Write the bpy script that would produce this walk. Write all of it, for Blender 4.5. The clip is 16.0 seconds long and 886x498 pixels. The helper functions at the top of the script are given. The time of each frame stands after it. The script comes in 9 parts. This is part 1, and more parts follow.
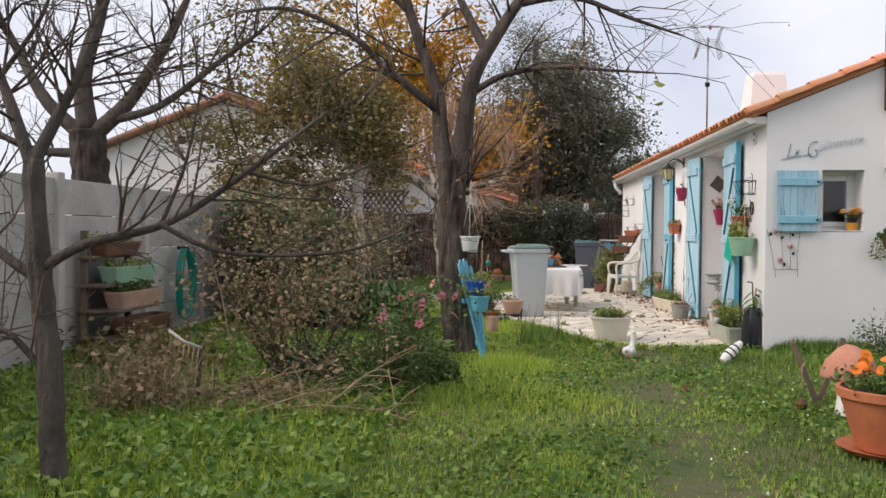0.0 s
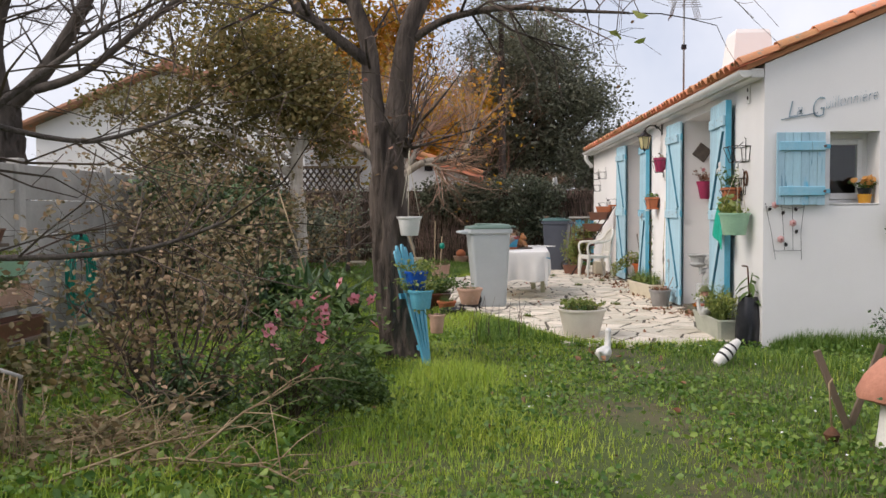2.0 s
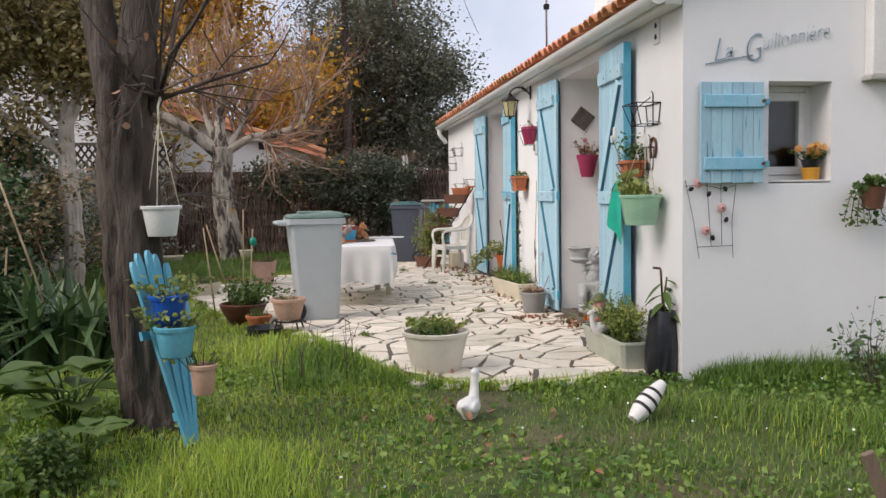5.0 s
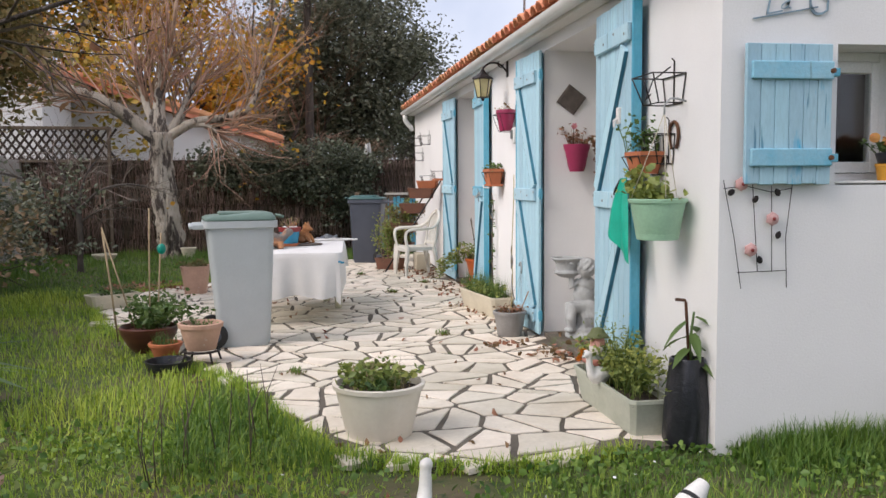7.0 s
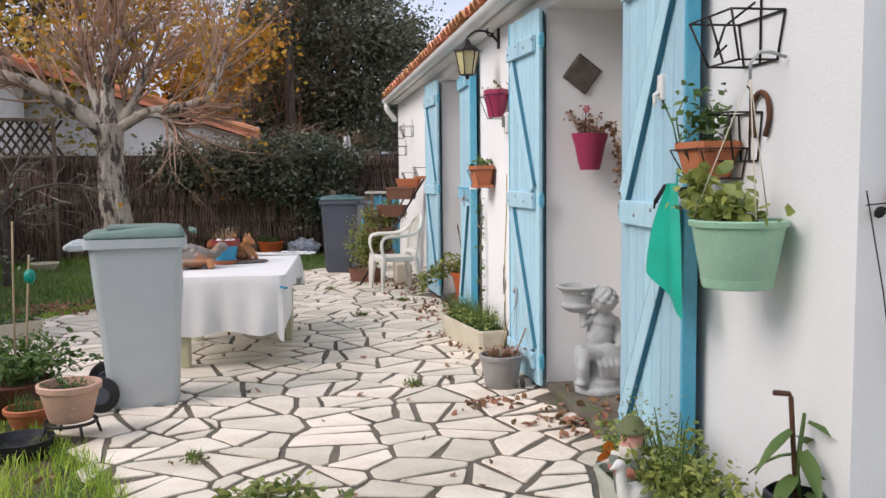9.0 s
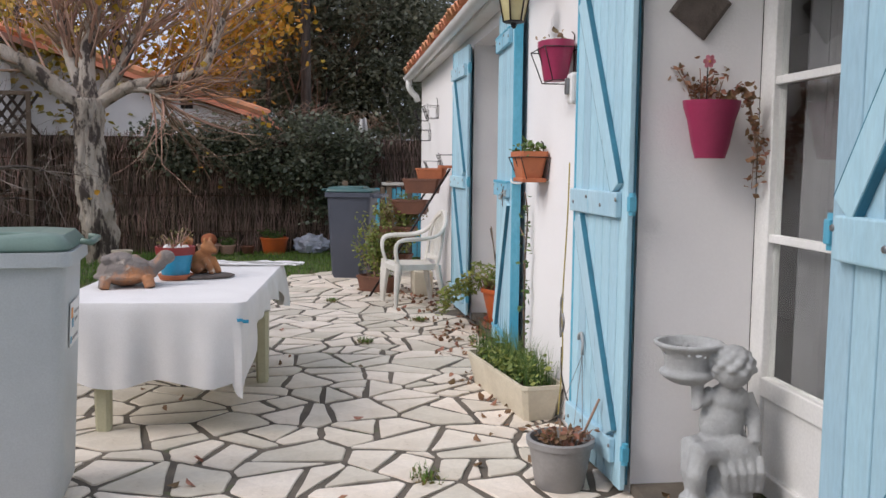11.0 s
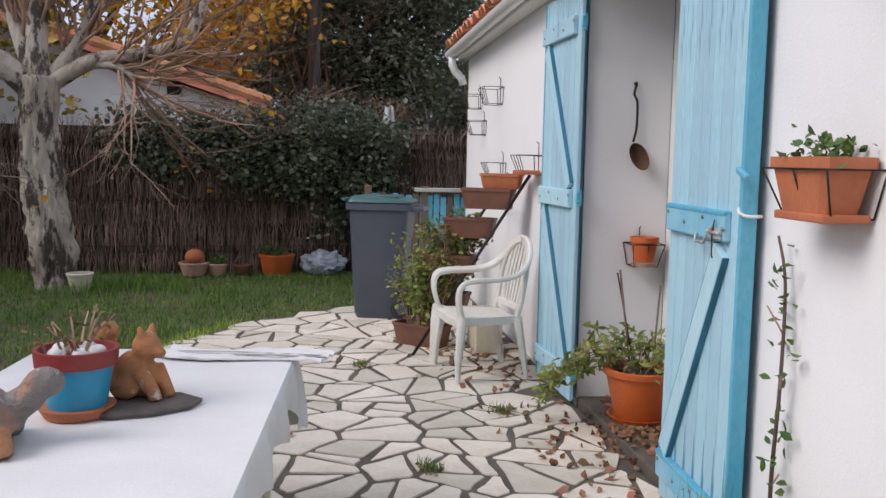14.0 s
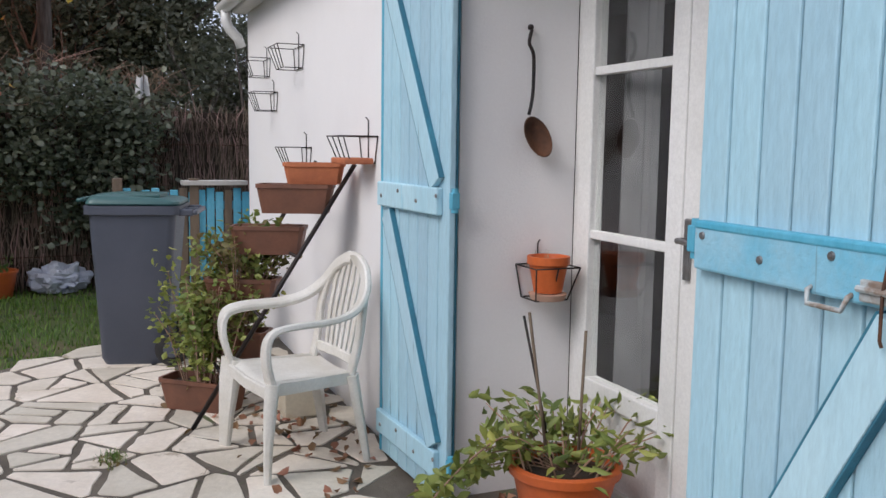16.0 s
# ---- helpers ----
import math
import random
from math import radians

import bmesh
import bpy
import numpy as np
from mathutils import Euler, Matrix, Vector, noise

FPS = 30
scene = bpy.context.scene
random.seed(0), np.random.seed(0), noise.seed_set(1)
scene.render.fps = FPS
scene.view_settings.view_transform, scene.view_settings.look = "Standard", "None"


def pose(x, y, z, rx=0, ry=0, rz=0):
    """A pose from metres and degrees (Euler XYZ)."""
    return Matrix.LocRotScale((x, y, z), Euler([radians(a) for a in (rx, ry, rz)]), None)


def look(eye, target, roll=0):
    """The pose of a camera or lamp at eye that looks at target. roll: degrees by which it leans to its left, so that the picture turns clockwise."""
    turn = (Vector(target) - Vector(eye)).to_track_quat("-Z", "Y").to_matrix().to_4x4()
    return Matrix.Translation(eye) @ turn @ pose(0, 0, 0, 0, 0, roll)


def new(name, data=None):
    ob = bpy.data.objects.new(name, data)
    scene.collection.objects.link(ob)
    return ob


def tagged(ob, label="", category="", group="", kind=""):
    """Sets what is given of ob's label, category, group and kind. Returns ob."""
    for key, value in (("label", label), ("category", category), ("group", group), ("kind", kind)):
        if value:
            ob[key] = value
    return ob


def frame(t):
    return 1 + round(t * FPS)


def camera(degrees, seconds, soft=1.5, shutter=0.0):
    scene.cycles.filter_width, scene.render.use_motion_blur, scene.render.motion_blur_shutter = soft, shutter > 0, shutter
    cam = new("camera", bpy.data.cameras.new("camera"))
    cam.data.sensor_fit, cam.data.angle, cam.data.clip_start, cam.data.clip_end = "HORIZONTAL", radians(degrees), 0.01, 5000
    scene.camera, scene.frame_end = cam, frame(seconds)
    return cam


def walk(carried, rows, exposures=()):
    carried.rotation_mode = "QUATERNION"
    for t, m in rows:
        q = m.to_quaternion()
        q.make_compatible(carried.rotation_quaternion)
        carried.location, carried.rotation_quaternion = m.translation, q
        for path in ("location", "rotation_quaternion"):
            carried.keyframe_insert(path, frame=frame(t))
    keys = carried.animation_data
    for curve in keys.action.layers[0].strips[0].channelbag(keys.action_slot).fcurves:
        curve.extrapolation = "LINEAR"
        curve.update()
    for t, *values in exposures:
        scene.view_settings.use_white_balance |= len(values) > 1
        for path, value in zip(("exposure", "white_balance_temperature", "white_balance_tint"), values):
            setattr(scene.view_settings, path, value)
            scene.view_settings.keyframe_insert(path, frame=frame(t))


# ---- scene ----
cam = camera(53.4, 16.0)
PATH = [
    (0, (0.532, 0.449, 1.272), (0.393, 2.444, 1.232), 0.5),
    (0.5, (0.549, 0.855, 1.263), (0.428, 2.851, 1.216), 0.7),
    (1, (0.586, 1.262, 1.263), (0.496, 3.259, 1.207), -0.1),
    (1.5, (0.703, 1.721, 1.281), (0.618, 3.717, 1.201), -0.3),
    (2, (0.752, 2.127, 1.285), (0.675, 4.124, 1.195), -0.3),
    (2.5, (0.826, 2.542, 1.272), (0.756, 4.538, 1.174), -0.2),
    (3, (0.883, 2.946, 1.292), (0.832, 4.943, 1.186), -0.1),
    (3.5, (0.932, 3.368, 1.308), (0.967, 5.365, 1.202), -0.1),
    (4, (0.99, 3.828, 1.309), (1.072, 5.823, 1.2), -0.0),
    (4.5, (1.028, 4.309, 1.288), (1.168, 6.301, 1.175), -0.8),
    (4.7, (1.058, 4.51, 1.285), (1.258, 6.497, 1.163), -1.0),
    (6.8, (1.321, 6.262, 1.332), (1.647, 8.229, 1.179), -0.5),
    (7, (1.446, 6.456, 1.344), (1.752, 8.426, 1.186), -0.4),
    (7.5, (1.587, 6.909, 1.325), (1.894, 8.879, 1.166), -0.4),
    (8, (1.677, 7.363, 1.354), (1.985, 9.332, 1.191), -0.4),
    (8.5, (1.777, 7.818, 1.369), (2.088, 9.786, 1.2), -0.7),
    (9, (1.923, 8.256, 1.39), (2.23, 10.225, 1.218), -0.6),
    (9.2, (1.972, 8.473, 1.372), (2.275, 10.442, 1.189), -0.7),
    (11.3, (2.22, 10.424, 1.367), (2.458, 12.401, 1.172), 0.9),
    (11.5, (2.237, 10.559, 1.384), (2.471, 12.535, 1.187), 1.1),
    (12, (2.262, 10.997, 1.413), (2.496, 12.974, 1.219), 0.9),
    (12.5, (2.259, 11.474, 1.416), (2.488, 13.451, 1.223), 0.9),
    (13, (2.181, 11.948, 1.418), (2.413, 13.925, 1.227), 1.0),
    (13.5, (2.07, 12.462, 1.408), (2.308, 14.438, 1.213), 1.2),
    (14, (1.996, 12.977, 1.418), (2.245, 14.952, 1.216), 1.1),
    (14.5, (1.972, 13.457, 1.427), (2.428, 15.393, 1.217), 0.7),
    (15, (2.016, 13.946, 1.443), (2.522, 15.869, 1.225), 0.5),
    (15.5, (2.052, 14.409, 1.432), (2.693, 16.29, 1.209), 0.6),
    (16, (2.109, 14.852, 1.409), (2.863, 16.69, 1.181), 0.8),
]
EXPOSURES = [(0.0, 0.52, 6500, 13.5), (5.0, 0.53, 6350, 14), (8.0, 0.62, 6200, 14.5), (9.2, 0.60, 6120, 14.5), (11.5, 0.37, 6010, 15), (13.0, 0.38, 5950, 15), (14.5, 0.36, 5920, 15), (16.0, 0.36, 5870, 14)]
walk(cam, [(t, look(eye, target, roll)) for t, eye, target, roll in PATH], EXPOSURES)

# ---- world and light: a pale overcast winter sky, low soft sun from the west ----
world = bpy.data.worlds.new("sky")
scene.world = world
world.use_nodes = True
wn, wl = world.node_tree.nodes, world.node_tree.links
wn.clear()
sky = wn.new("ShaderNodeTexSky")
sky.sky_type, sky.sun_disc = "NISHITA", False
sky.sun_elevation, sky.sun_rotation = radians(39.5), radians(-108)
cloud = wn.new("ShaderNodeTexNoise")
cloud.inputs["Scale"].default_value, cloud.inputs["Detail"].default_value, cloud.inputs["Roughness"].default_value = 2.2, 6, 0.55
ramp = wn.new("ShaderNodeValToRGB")
ramp.color_ramp.elements[0].position, ramp.color_ramp.elements[0].color = 0.32, (4.1, 4.5, 5.4, 1)
ramp.color_ramp.elements[1].position, ramp.color_ramp.elements[1].color = 0.62, (7.0, 6.95, 7.2, 1)
wmix = wn.new("ShaderNodeMixRGB")
wmix.inputs[0].default_value = 0.86
wbg = wn.new("ShaderNodeBackground")
wbg.inputs["Strength"].default_value = 0.105
wout = wn.new("ShaderNodeOutputWorld")
wl.new(cloud.outputs[0], ramp.inputs[0])
wl.new(sky.outputs[0], wmix.inputs[1])
wl.new(ramp.outputs[0], wmix.inputs[2])
wl.new(wmix.outputs[0], wbg.inputs[0])
wl.new(wbg.outputs[0], wout.inputs[0])
sun = new("sun", bpy.data.lights.new("sun", "SUN"))
sun.data.energy, sun.data.angle, sun.data.color = 1.9, radians(35), (1.0, 0.90, 0.78)
sun.matrix_world = look((-19.5, -0.5, 17), (0, 6, 0))


# ---- materials ----
def mat(name, c1, c2=None, scale=4.0, rough=0.7, bump=0.3, bscale=50.0, metal=0.0, rand=0.0, island=0.0, leaf=0.0, spots=None, stretch=None, lo=0.38, hi=0.64, depth=0.01, cracks=None, grain=0.35):
    """Two-scale procedural surface: c1 to c2 by broad noise, fine grain on top, relief, spots = (colour, scale, threshold)."""
    m = bpy.data.materials.new(name)
    m.use_nodes = True
    n, l = m.node_tree.nodes, m.node_tree.links
    b, out = n["Principled BSDF"], n["Material Output"]
    c2 = c2 or tuple(0.75 * v for v in c1)
    tc = n.new("ShaderNodeTexCoord")
    mp = n.new("ShaderNodeMapping")
    mp.inputs["Scale"].default_value = stretch or (1, 1, 1)
    l.new(tc.outputs["Object"], mp.inputs[0])

    def noise_at(s, detail=5.0, r=0.6):
        t = n.new("ShaderNodeTexNoise")
        t.inputs["Scale"].default_value, t.inputs["Detail"].default_value, t.inputs["Roughness"].default_value = s, detail, r
        l.new(mp.outputs[0], t.inputs["Vector"])
        return t.outputs[0]

    def remap(sock, a, z, u=0.0, v=1.0):
        t = n.new("ShaderNodeMapRange")
        l.new(sock, t.inputs[0])
        for k, val in enumerate((a, z, u, v)):
            t.inputs[k + 1].default_value = val
        return t.outputs[0]

    def mixed(fac, a, z, kind="MIX"):
        t = n.new("ShaderNodeMixRGB")
        t.blend_type = kind
        for sock, val in zip(t.inputs, (fac, a, z)):
            if isinstance(val, (float, int)):
                sock.default_value = val
            elif isinstance(val, tuple):
                sock.default_value = (*val, 1)
            else:
                l.new(val, sock)
        return t.outputs[0]

    col = mixed(remap(noise_at(scale), lo, hi), c1, c2)
    fine = noise_at(bscale, 4.0, 0.65)
    col = mixed(remap(fine, 0.3, 0.7, 0.0, grain), col, tuple(0.6 * v for v in c1))
    if spots:
        col = mixed(remap(noise_at(spots[1], 6.0, 0.7), spots[2], spots[2] + 0.06), col, spots[0])
    if cracks:
        mp2 = n.new("ShaderNodeMapping")
        mp2.inputs["Scale"].default_value = (30, 30, 2.2)
        l.new(tc.outputs["Object"], mp2.inputs[0])
        ck = n.new("ShaderNodeTexNoise")
        ck.inputs["Scale"].default_value, ck.inputs["Detail"].default_value = 1.0, 3.0
        l.new(mp2.outputs[0], ck.inputs["Vector"])
        col = mixed(remap(ck.outputs[0], cracks[1], cracks[1] + 0.05, 0.0, 0.85), col, cracks[0])
    if rand or island:
        hs = n.new("ShaderNodeHueSaturation")
        if island:
            src = n.new("ShaderNodeNewGeometry").outputs["Random Per Island"]
        else:
            src = n.new("ShaderNodeObjectInfo").outputs["Random"]
        amount = rand or island
        l.new(remap(src, 0, 1, 1 - amount, 1 + amount), hs.inputs["Value"])
        l.new(remap(src, 0, 1, 0.5 + 0.06 * amount, 0.5 - 0.06 * amount), hs.inputs["Hue"])
        l.new(col, hs.inputs["Color"])
        col = hs.outputs[0]
    l.new(col, b.inputs["Base Color"])
    b.inputs["Roughness"].default_value, b.inputs["Metallic"].default_value = rough, metal
    if bump:
        bp = n.new("ShaderNodeBump")
        bp.inputs["Strength"].default_value, bp.inputs["Distance"].default_value = bump, depth
        l.new(fine, bp.inputs["Height"])
        l.new(bp.outputs[0], b.inputs["Normal"])
    if leaf:
        tr = n.new("ShaderNodeBsdfTranslucent")
        l.new(col, tr.inputs[0])
        mx = n.new("ShaderNodeMixShader")
        mx.inputs[0].default_value = leaf
        l.new(b.outputs[0], mx.inputs[1])
        l.new(tr.outputs[0], mx.inputs[2])
        l.new(mx.outputs[0], out.inputs[0])
    return m


M_WALL = mat("white_render", (0.84, 0.83, 0.82), (0.79, 0.78, 0.775), 0.7, 0.9, 0.22, 90, spots=((0.66, 0.64, 0.61), 2.2, 0.73), grain=0.07)
M_TRIM = mat("white_paint", (0.80, 0.79, 0.76), (0.72, 0.70, 0.66), 2.0, 0.5, 0.08, 60)
M_PVC = mat("white_pvc", (0.82, 0.82, 0.80), (0.74, 0.74, 0.71), 3.0, 0.35, 0.02, 80)
M_PLASTIC = mat("aged_white_plastic", (0.80, 0.78, 0.72), (0.66, 0.63, 0.55), 5.0, 0.42, 0.06, 90)
M_TILE = mat("roof_tile", (0.74, 0.33, 0.17), (0.58, 0.25, 0.13), 3.0, 0.85, 0.4, 40, rand=0.25, spots=((0.30, 0.27, 0.22), 7.0, 0.62))
M_TILE_FAR = mat("roof_tile_joined", (0.74, 0.33, 0.17), (0.55, 0.23, 0.12), 3.0, 0.85, 0.4, 40, island=0.25, spots=((0.28, 0.25, 0.2), 6.0, 0.62))
M_BLUE = mat("pale_blue_paint", (0.37, 0.595, 0.71), (0.47, 0.67, 0.755), 2.2, 0.6, 0.25, 70, rand=0.09, stretch=(1, 1, 0.22), spots=((0.20, 0.50, 0.64), 4.0, 0.68), cracks=((0.12, 0.20, 0.25), 0.68))
M_PEEL = mat("peeling_pale_blue_paint", (0.36, 0.585, 0.70), (0.45, 0.66, 0.745), 2.2, 0.6, 0.35, 70, rand=0.09, stretch=(1, 1, 0.22), spots=((0.07, 0.43, 0.63), 3.0, 0.57), cracks=((0.05, 0.20, 0.30), 0.64))
M_BLUE2 = mat("turquoise_paint", (0.07, 0.37, 0.54), (0.18, 0.50, 0.65), 3.0, 0.5, 0.25, 60, stretch=(1, 1, 0.5))
M_DEEP = mat("deep_blue_paint_and_shade", (0.035, 0.15, 0.22), (0.05, 0.22, 0.31), 4.0, 0.6, 0.3, 60)
M_BATTEN = mat("worn_blue_batten", (0.36, 0.60, 0.72), (0.16, 0.49, 0.67), 3.5, 0.55, 0.3, 60, spots=((0.36, 0.36, 0.33), 9.0, 0.64), cracks=((0.16, 0.26, 0.31), 0.66))
M_BOLT = mat("rust_stained_bolt", (0.50, 0.54, 0.54), (0.26, 0.19, 0.14), 14, 0.6, 0.4, 60, metal=0.2, lo=0.5, hi=0.6)
M_IRON = mat("black_iron", (0.02, 0.02, 0.022), (0.05, 0.035, 0.03), 8, 0.5, 0.2, 80, metal=0.6)
M_STEEL = mat("dull_steel", (0.35, 0.35, 0.35), (0.2, 0.19, 0.18), 12, 0.45, 0.2, 80, metal=0.8)
M_RUST = mat("rusty_iron", (0.16, 0.07, 0.035), (0.06, 0.035, 0.025), 9, 0.8, 0.5, 60, metal=0.3)
M_STONE = mat("pale_paving_stone", (0.80, 0.73, 0.62), (0.66, 0.585, 0.475), 2.6, 0.8, 0.5, 30, rand=0.17, spots=((0.42, 0.36, 0.27), 5.0, 0.62))
M_STONE_FAR = mat("pale_paving_stone_joined", (0.80, 0.73, 0.62), (0.66, 0.585, 0.475), 2.6, 0.8, 0.5, 30, island=0.17, spots=((0.42, 0.36, 0.27), 5.0, 0.62))
M_MORTAR = mat("dark_mortar", (0.165, 0.14, 0.11), (0.085, 0.073, 0.058), 3.0, 0.95, 0.6, 60, spots=((0.10, 0.12, 0.05), 2.5, 0.60))
M_SOIL = mat("soil", (0.06, 0.042, 0.03), (0.03, 0.022, 0.016), 12, 0.95, 0.9, 50)
M_GROUND = mat("garden_soil_and_moss", (0.07, 0.095, 0.022), (0.13, 0.10, 0.058), 1.1, 0.95, 0.9, 26, lo=0.45, hi=0.62, spots=((0.03, 0.055, 0.014), 5.0, 0.55))
M_GRASS = mat("grass_blades", (0.28, 0.435, 0.045), (0.46, 0.56, 0.08), 0.8, 0.55, 0, 20, island=0.35, leaf=0.35)
# greener grass, with the shade of trees and hedge put into its colour
M_GRASS2 = mat("darkened_grass_blades", (0.11, 0.215, 0.03), (0.175, 0.285, 0.045), 0.8, 0.55, 0, 20, island=0.35, leaf=0.3)
M_WEED = mat("weed_leaves", (0.12, 0.23, 0.035), (0.20, 0.31, 0.058), 1.3, 0.5, 0, 30, island=0.4, leaf=0.3)
M_CONC = mat("weathered_concrete", (0.52, 0.50, 0.465), (0.37, 0.355, 0.325), 1.4, 0.9, 0.5, 28, rand=0.10, spots=((0.19, 0.18, 0.15), 2.4, 0.63))
M_BARK_D = mat("dark_bark", (0.05, 0.038, 0.031), (0.155, 0.122, 0.10), 9, 0.95, 1.0, 24, stretch=(1, 1, 0.18), depth=0.06)
M_BARK_P = mat("pale_plane_bark", (0.56, 0.50, 0.42), (0.30, 0.25, 0.19), 2.6, 0.9, 0.9, 14, stretch=(1, 1, 0.4), spots=((0.075, 0.06, 0.05), 5.0, 0.50), depth=0.05)
M_BARK_G = mat("grey_bark", (0.115, 0.095, 0.08), (0.055, 0.045, 0.04), 5, 0.95, 1.0, 25, stretch=(1, 1, 0.4), depth=0.04)
M_TWIG = mat("reddish_twigs", (0.44, 0.29, 0.20), (0.27, 0.17, 0.12), 3, 0.9, 0, 20, island=0.3)
M_TWIG_D = mat("dark_twigs", (0.075, 0.055, 0.045), (0.13, 0.095, 0.07), 3, 0.9, 0, 20, island=0.3)
M_STRAW = mat("dry_stalks", (0.42, 0.33, 0.20), (0.25, 0.18, 0.10), 4, 0.9, 0, 20, island=0.35)
M_L_DARK = mat("dark_evergreen_leaves", (0.19, 0.20, 0.135), (0.28, 0.28, 0.19), 0.6, 0.45, 0, 20, island=0.45, leaf=0.4)
M_L_IVY = mat("ivy_leaves", (0.14, 0.165, 0.105), (0.26, 0.275, 0.19), 1.5, 0.36, 0, 20, island=0.45, leaf=0.3)
M_L_OLIVE = mat("olive_leaves", (0.17, 0.155, 0.055), (0.26, 0.20, 0.07), 0.9, 0.6, 0, 20, island=0.45, leaf=0.3)
M_L_YEL = mat("yellow_leaves", (0.66, 0.40, 0.04), (0.52, 0.26, 0.035), 0.7, 0.6, 0, 20, island=0.35, leaf=0.35)
M_L_BROWN = mat("brown_leaves", (0.24, 0.125, 0.065), (0.38, 0.22, 0.12), 2, 0.7, 0, 20, island=0.5, leaf=0.2)
M_L_GREEN = mat("green_leaves", (0.085, 0.16, 0.035), (0.15, 0.22, 0.06), 2.5, 0.5, 0, 20, island=0.35, leaf=0.3)
M_L_PALE = mat("pale_green_leaves", (0.23, 0.30, 0.075), (0.36, 0.38, 0.09), 3, 0.5, 0, 20, island=0.35, leaf=0.3)
M_L_STRAP = mat("strap_leaves", (0.06, 0.12, 0.04), (0.12, 0.19, 0.07), 2, 0.42, 0, 20, island=0.4, leaf=0.12)
M_L_RUSSET = mat("russet_shrub_leaves", (0.23, 0.19, 0.09), (0.33, 0.235, 0.135), 1.2, 0.6, 0, 20, island=0.5, leaf=0.25)
M_PINK = mat("pink_petals", (0.68, 0.20, 0.26), (0.75, 0.34, 0.36), 5, 0.6, 0, 20, island=0.25, leaf=0.3)
M_ORANGE = mat("orange_petals", (0.85, 0.24, 0.02), (0.80, 0.36, 0.03), 5, 0.6, 0, 20, island=0.2, leaf=0.2)
M_YELFLOWER = mat("apricot_petals", (0.80, 0.48, 0.14), (0.80, 0.36, 0.12), 5, 0.6, 0, 20, island=0.25, leaf=0.2)
M_TERRA = mat("terracotta", (0.52, 0.17, 0.07), (0.40, 0.13, 0.06), 5, 0.75, 0.2, 50, spots=((0.55, 0.40, 0.30), 6, 0.66))
M_TERRA_P = mat("pale_terracotta", (0.60, 0.38, 0.28), (0.48, 0.30, 0.22), 5, 0.8, 0.2, 50, spots=((0.62, 0.52, 0.44), 5, 0.62))
M_BROWNPL = mat("brown_plastic", (0.20, 0.085, 0.05), (0.13, 0.06, 0.04), 5, 0.5, 0.1, 60, spots=((0.30, 0.22, 0.15), 7, 0.66))
M_ORPL = mat("orange_plastic", (0.60, 0.13, 0.025), (0.50, 0.11, 0.03), 5, 0.45, 0.06, 60)
M_MAGENTA = mat("magenta_plastic", (0.34, 0.03, 0.095), (0.28, 0.025, 0.08), 5, 0.42, 0.06, 60)
M_CREAM = mat("cream_plastic", (0.70, 0.64, 0.50), (0.58, 0.52, 0.40), 4, 0.6, 0.1, 50, spots=((0.38, 0.34, 0.25), 5, 0.66))
M_MINT = mat("mint_plastic", (0.37, 0.60, 0.42), (0.32, 0.53, 0.37), 4, 0.4, 0.05, 60)
M_EMERALD = mat("emerald_cloth", (0.0, 0.44, 0.30), (0.0, 0.34, 0.23), 5, 0.6, 0.3, 90)
M_BINGREY = mat("light_grey_bin_plastic", (0.53, 0.57, 0.585), (0.48, 0.52, 0.535), 3, 0.45, 0.15, 160)
M_BINDARK = mat("slate_bin_plastic", (0.085, 0.095, 0.125), (0.07, 0.08, 0.105), 3, 0.45, 0.15, 160)
M_LIDGREEN = mat("green_lid_plastic", (0.16, 0.24, 0.20), (0.12, 0.19, 0.16), 4, 0.4, 0.1, 120)
M_RUBBER = mat("black_rubber", (0.012, 0.012, 0.013), (0.022, 0.022, 0.022), 8, 0.6, 0.2, 80)
M_CLOTH = mat("white_tablecloth", (0.80, 0.79, 0.78), (0.74, 0.73, 0.72), 3, 0.85, 0.25, 220)
M_CLOTH2 = mat("grey_folded_cloth", (0.52, 0.51, 0.49), (0.44, 0.43, 0.41), 5, 0.85, 0.3, 200)
M_RESIN = mat("yellowed_resin_leg", (0.55, 0.53, 0.36), (0.47, 0.45, 0.30), 4, 0.5, 0.08, 80)
M_CAST = mat("cast_stone", (0.46, 0.48, 0.48), (0.33, 0.34, 0.34), 7, 0.85, 0.5, 60)
M_ROYAL = mat("royal_blue_plastic", (0.01, 0.10, 0.50), (0.015, 0.08, 0.40), 5, 0.4, 0.1, 60)
M_BLUEPOT = mat("sky_blue_glazed_pot", (0.03, 0.32, 0.52), (0.04, 0.27, 0.45), 5, 0.4, 0.1, 60)
M_REDPOT = mat("dark_red_pot", (0.28, 0.035, 0.03), (0.22, 0.03, 0.03), 6, 0.5, 0.1, 60)
M_BRANDE = mat("heather_brushwood", (0.31, 0.225, 0.17), (0.165, 0.12, 0.09), 1.2, 0.95, 0, 20, island=0.7)
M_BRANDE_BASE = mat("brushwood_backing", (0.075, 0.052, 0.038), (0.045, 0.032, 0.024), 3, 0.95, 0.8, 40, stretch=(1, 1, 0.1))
M_WOOD = mat("weathered_wood", (0.20, 0.15, 0.105), (0.11, 0.085, 0.065), 5, 0.9, 0.6, 40, stretch=(1, 1, 0.2))
M_LATTICE = mat("dark_stained_lattice", (0.055, 0.038, 0.028), (0.035, 0.024, 0.018), 5, 0.9, 0.4, 40)
M_BAGBLACK = mat("black_polythene", (0.012, 0.013, 0.018), (0.03, 0.03, 0.036), 6, 0.35, 0.4, 40)
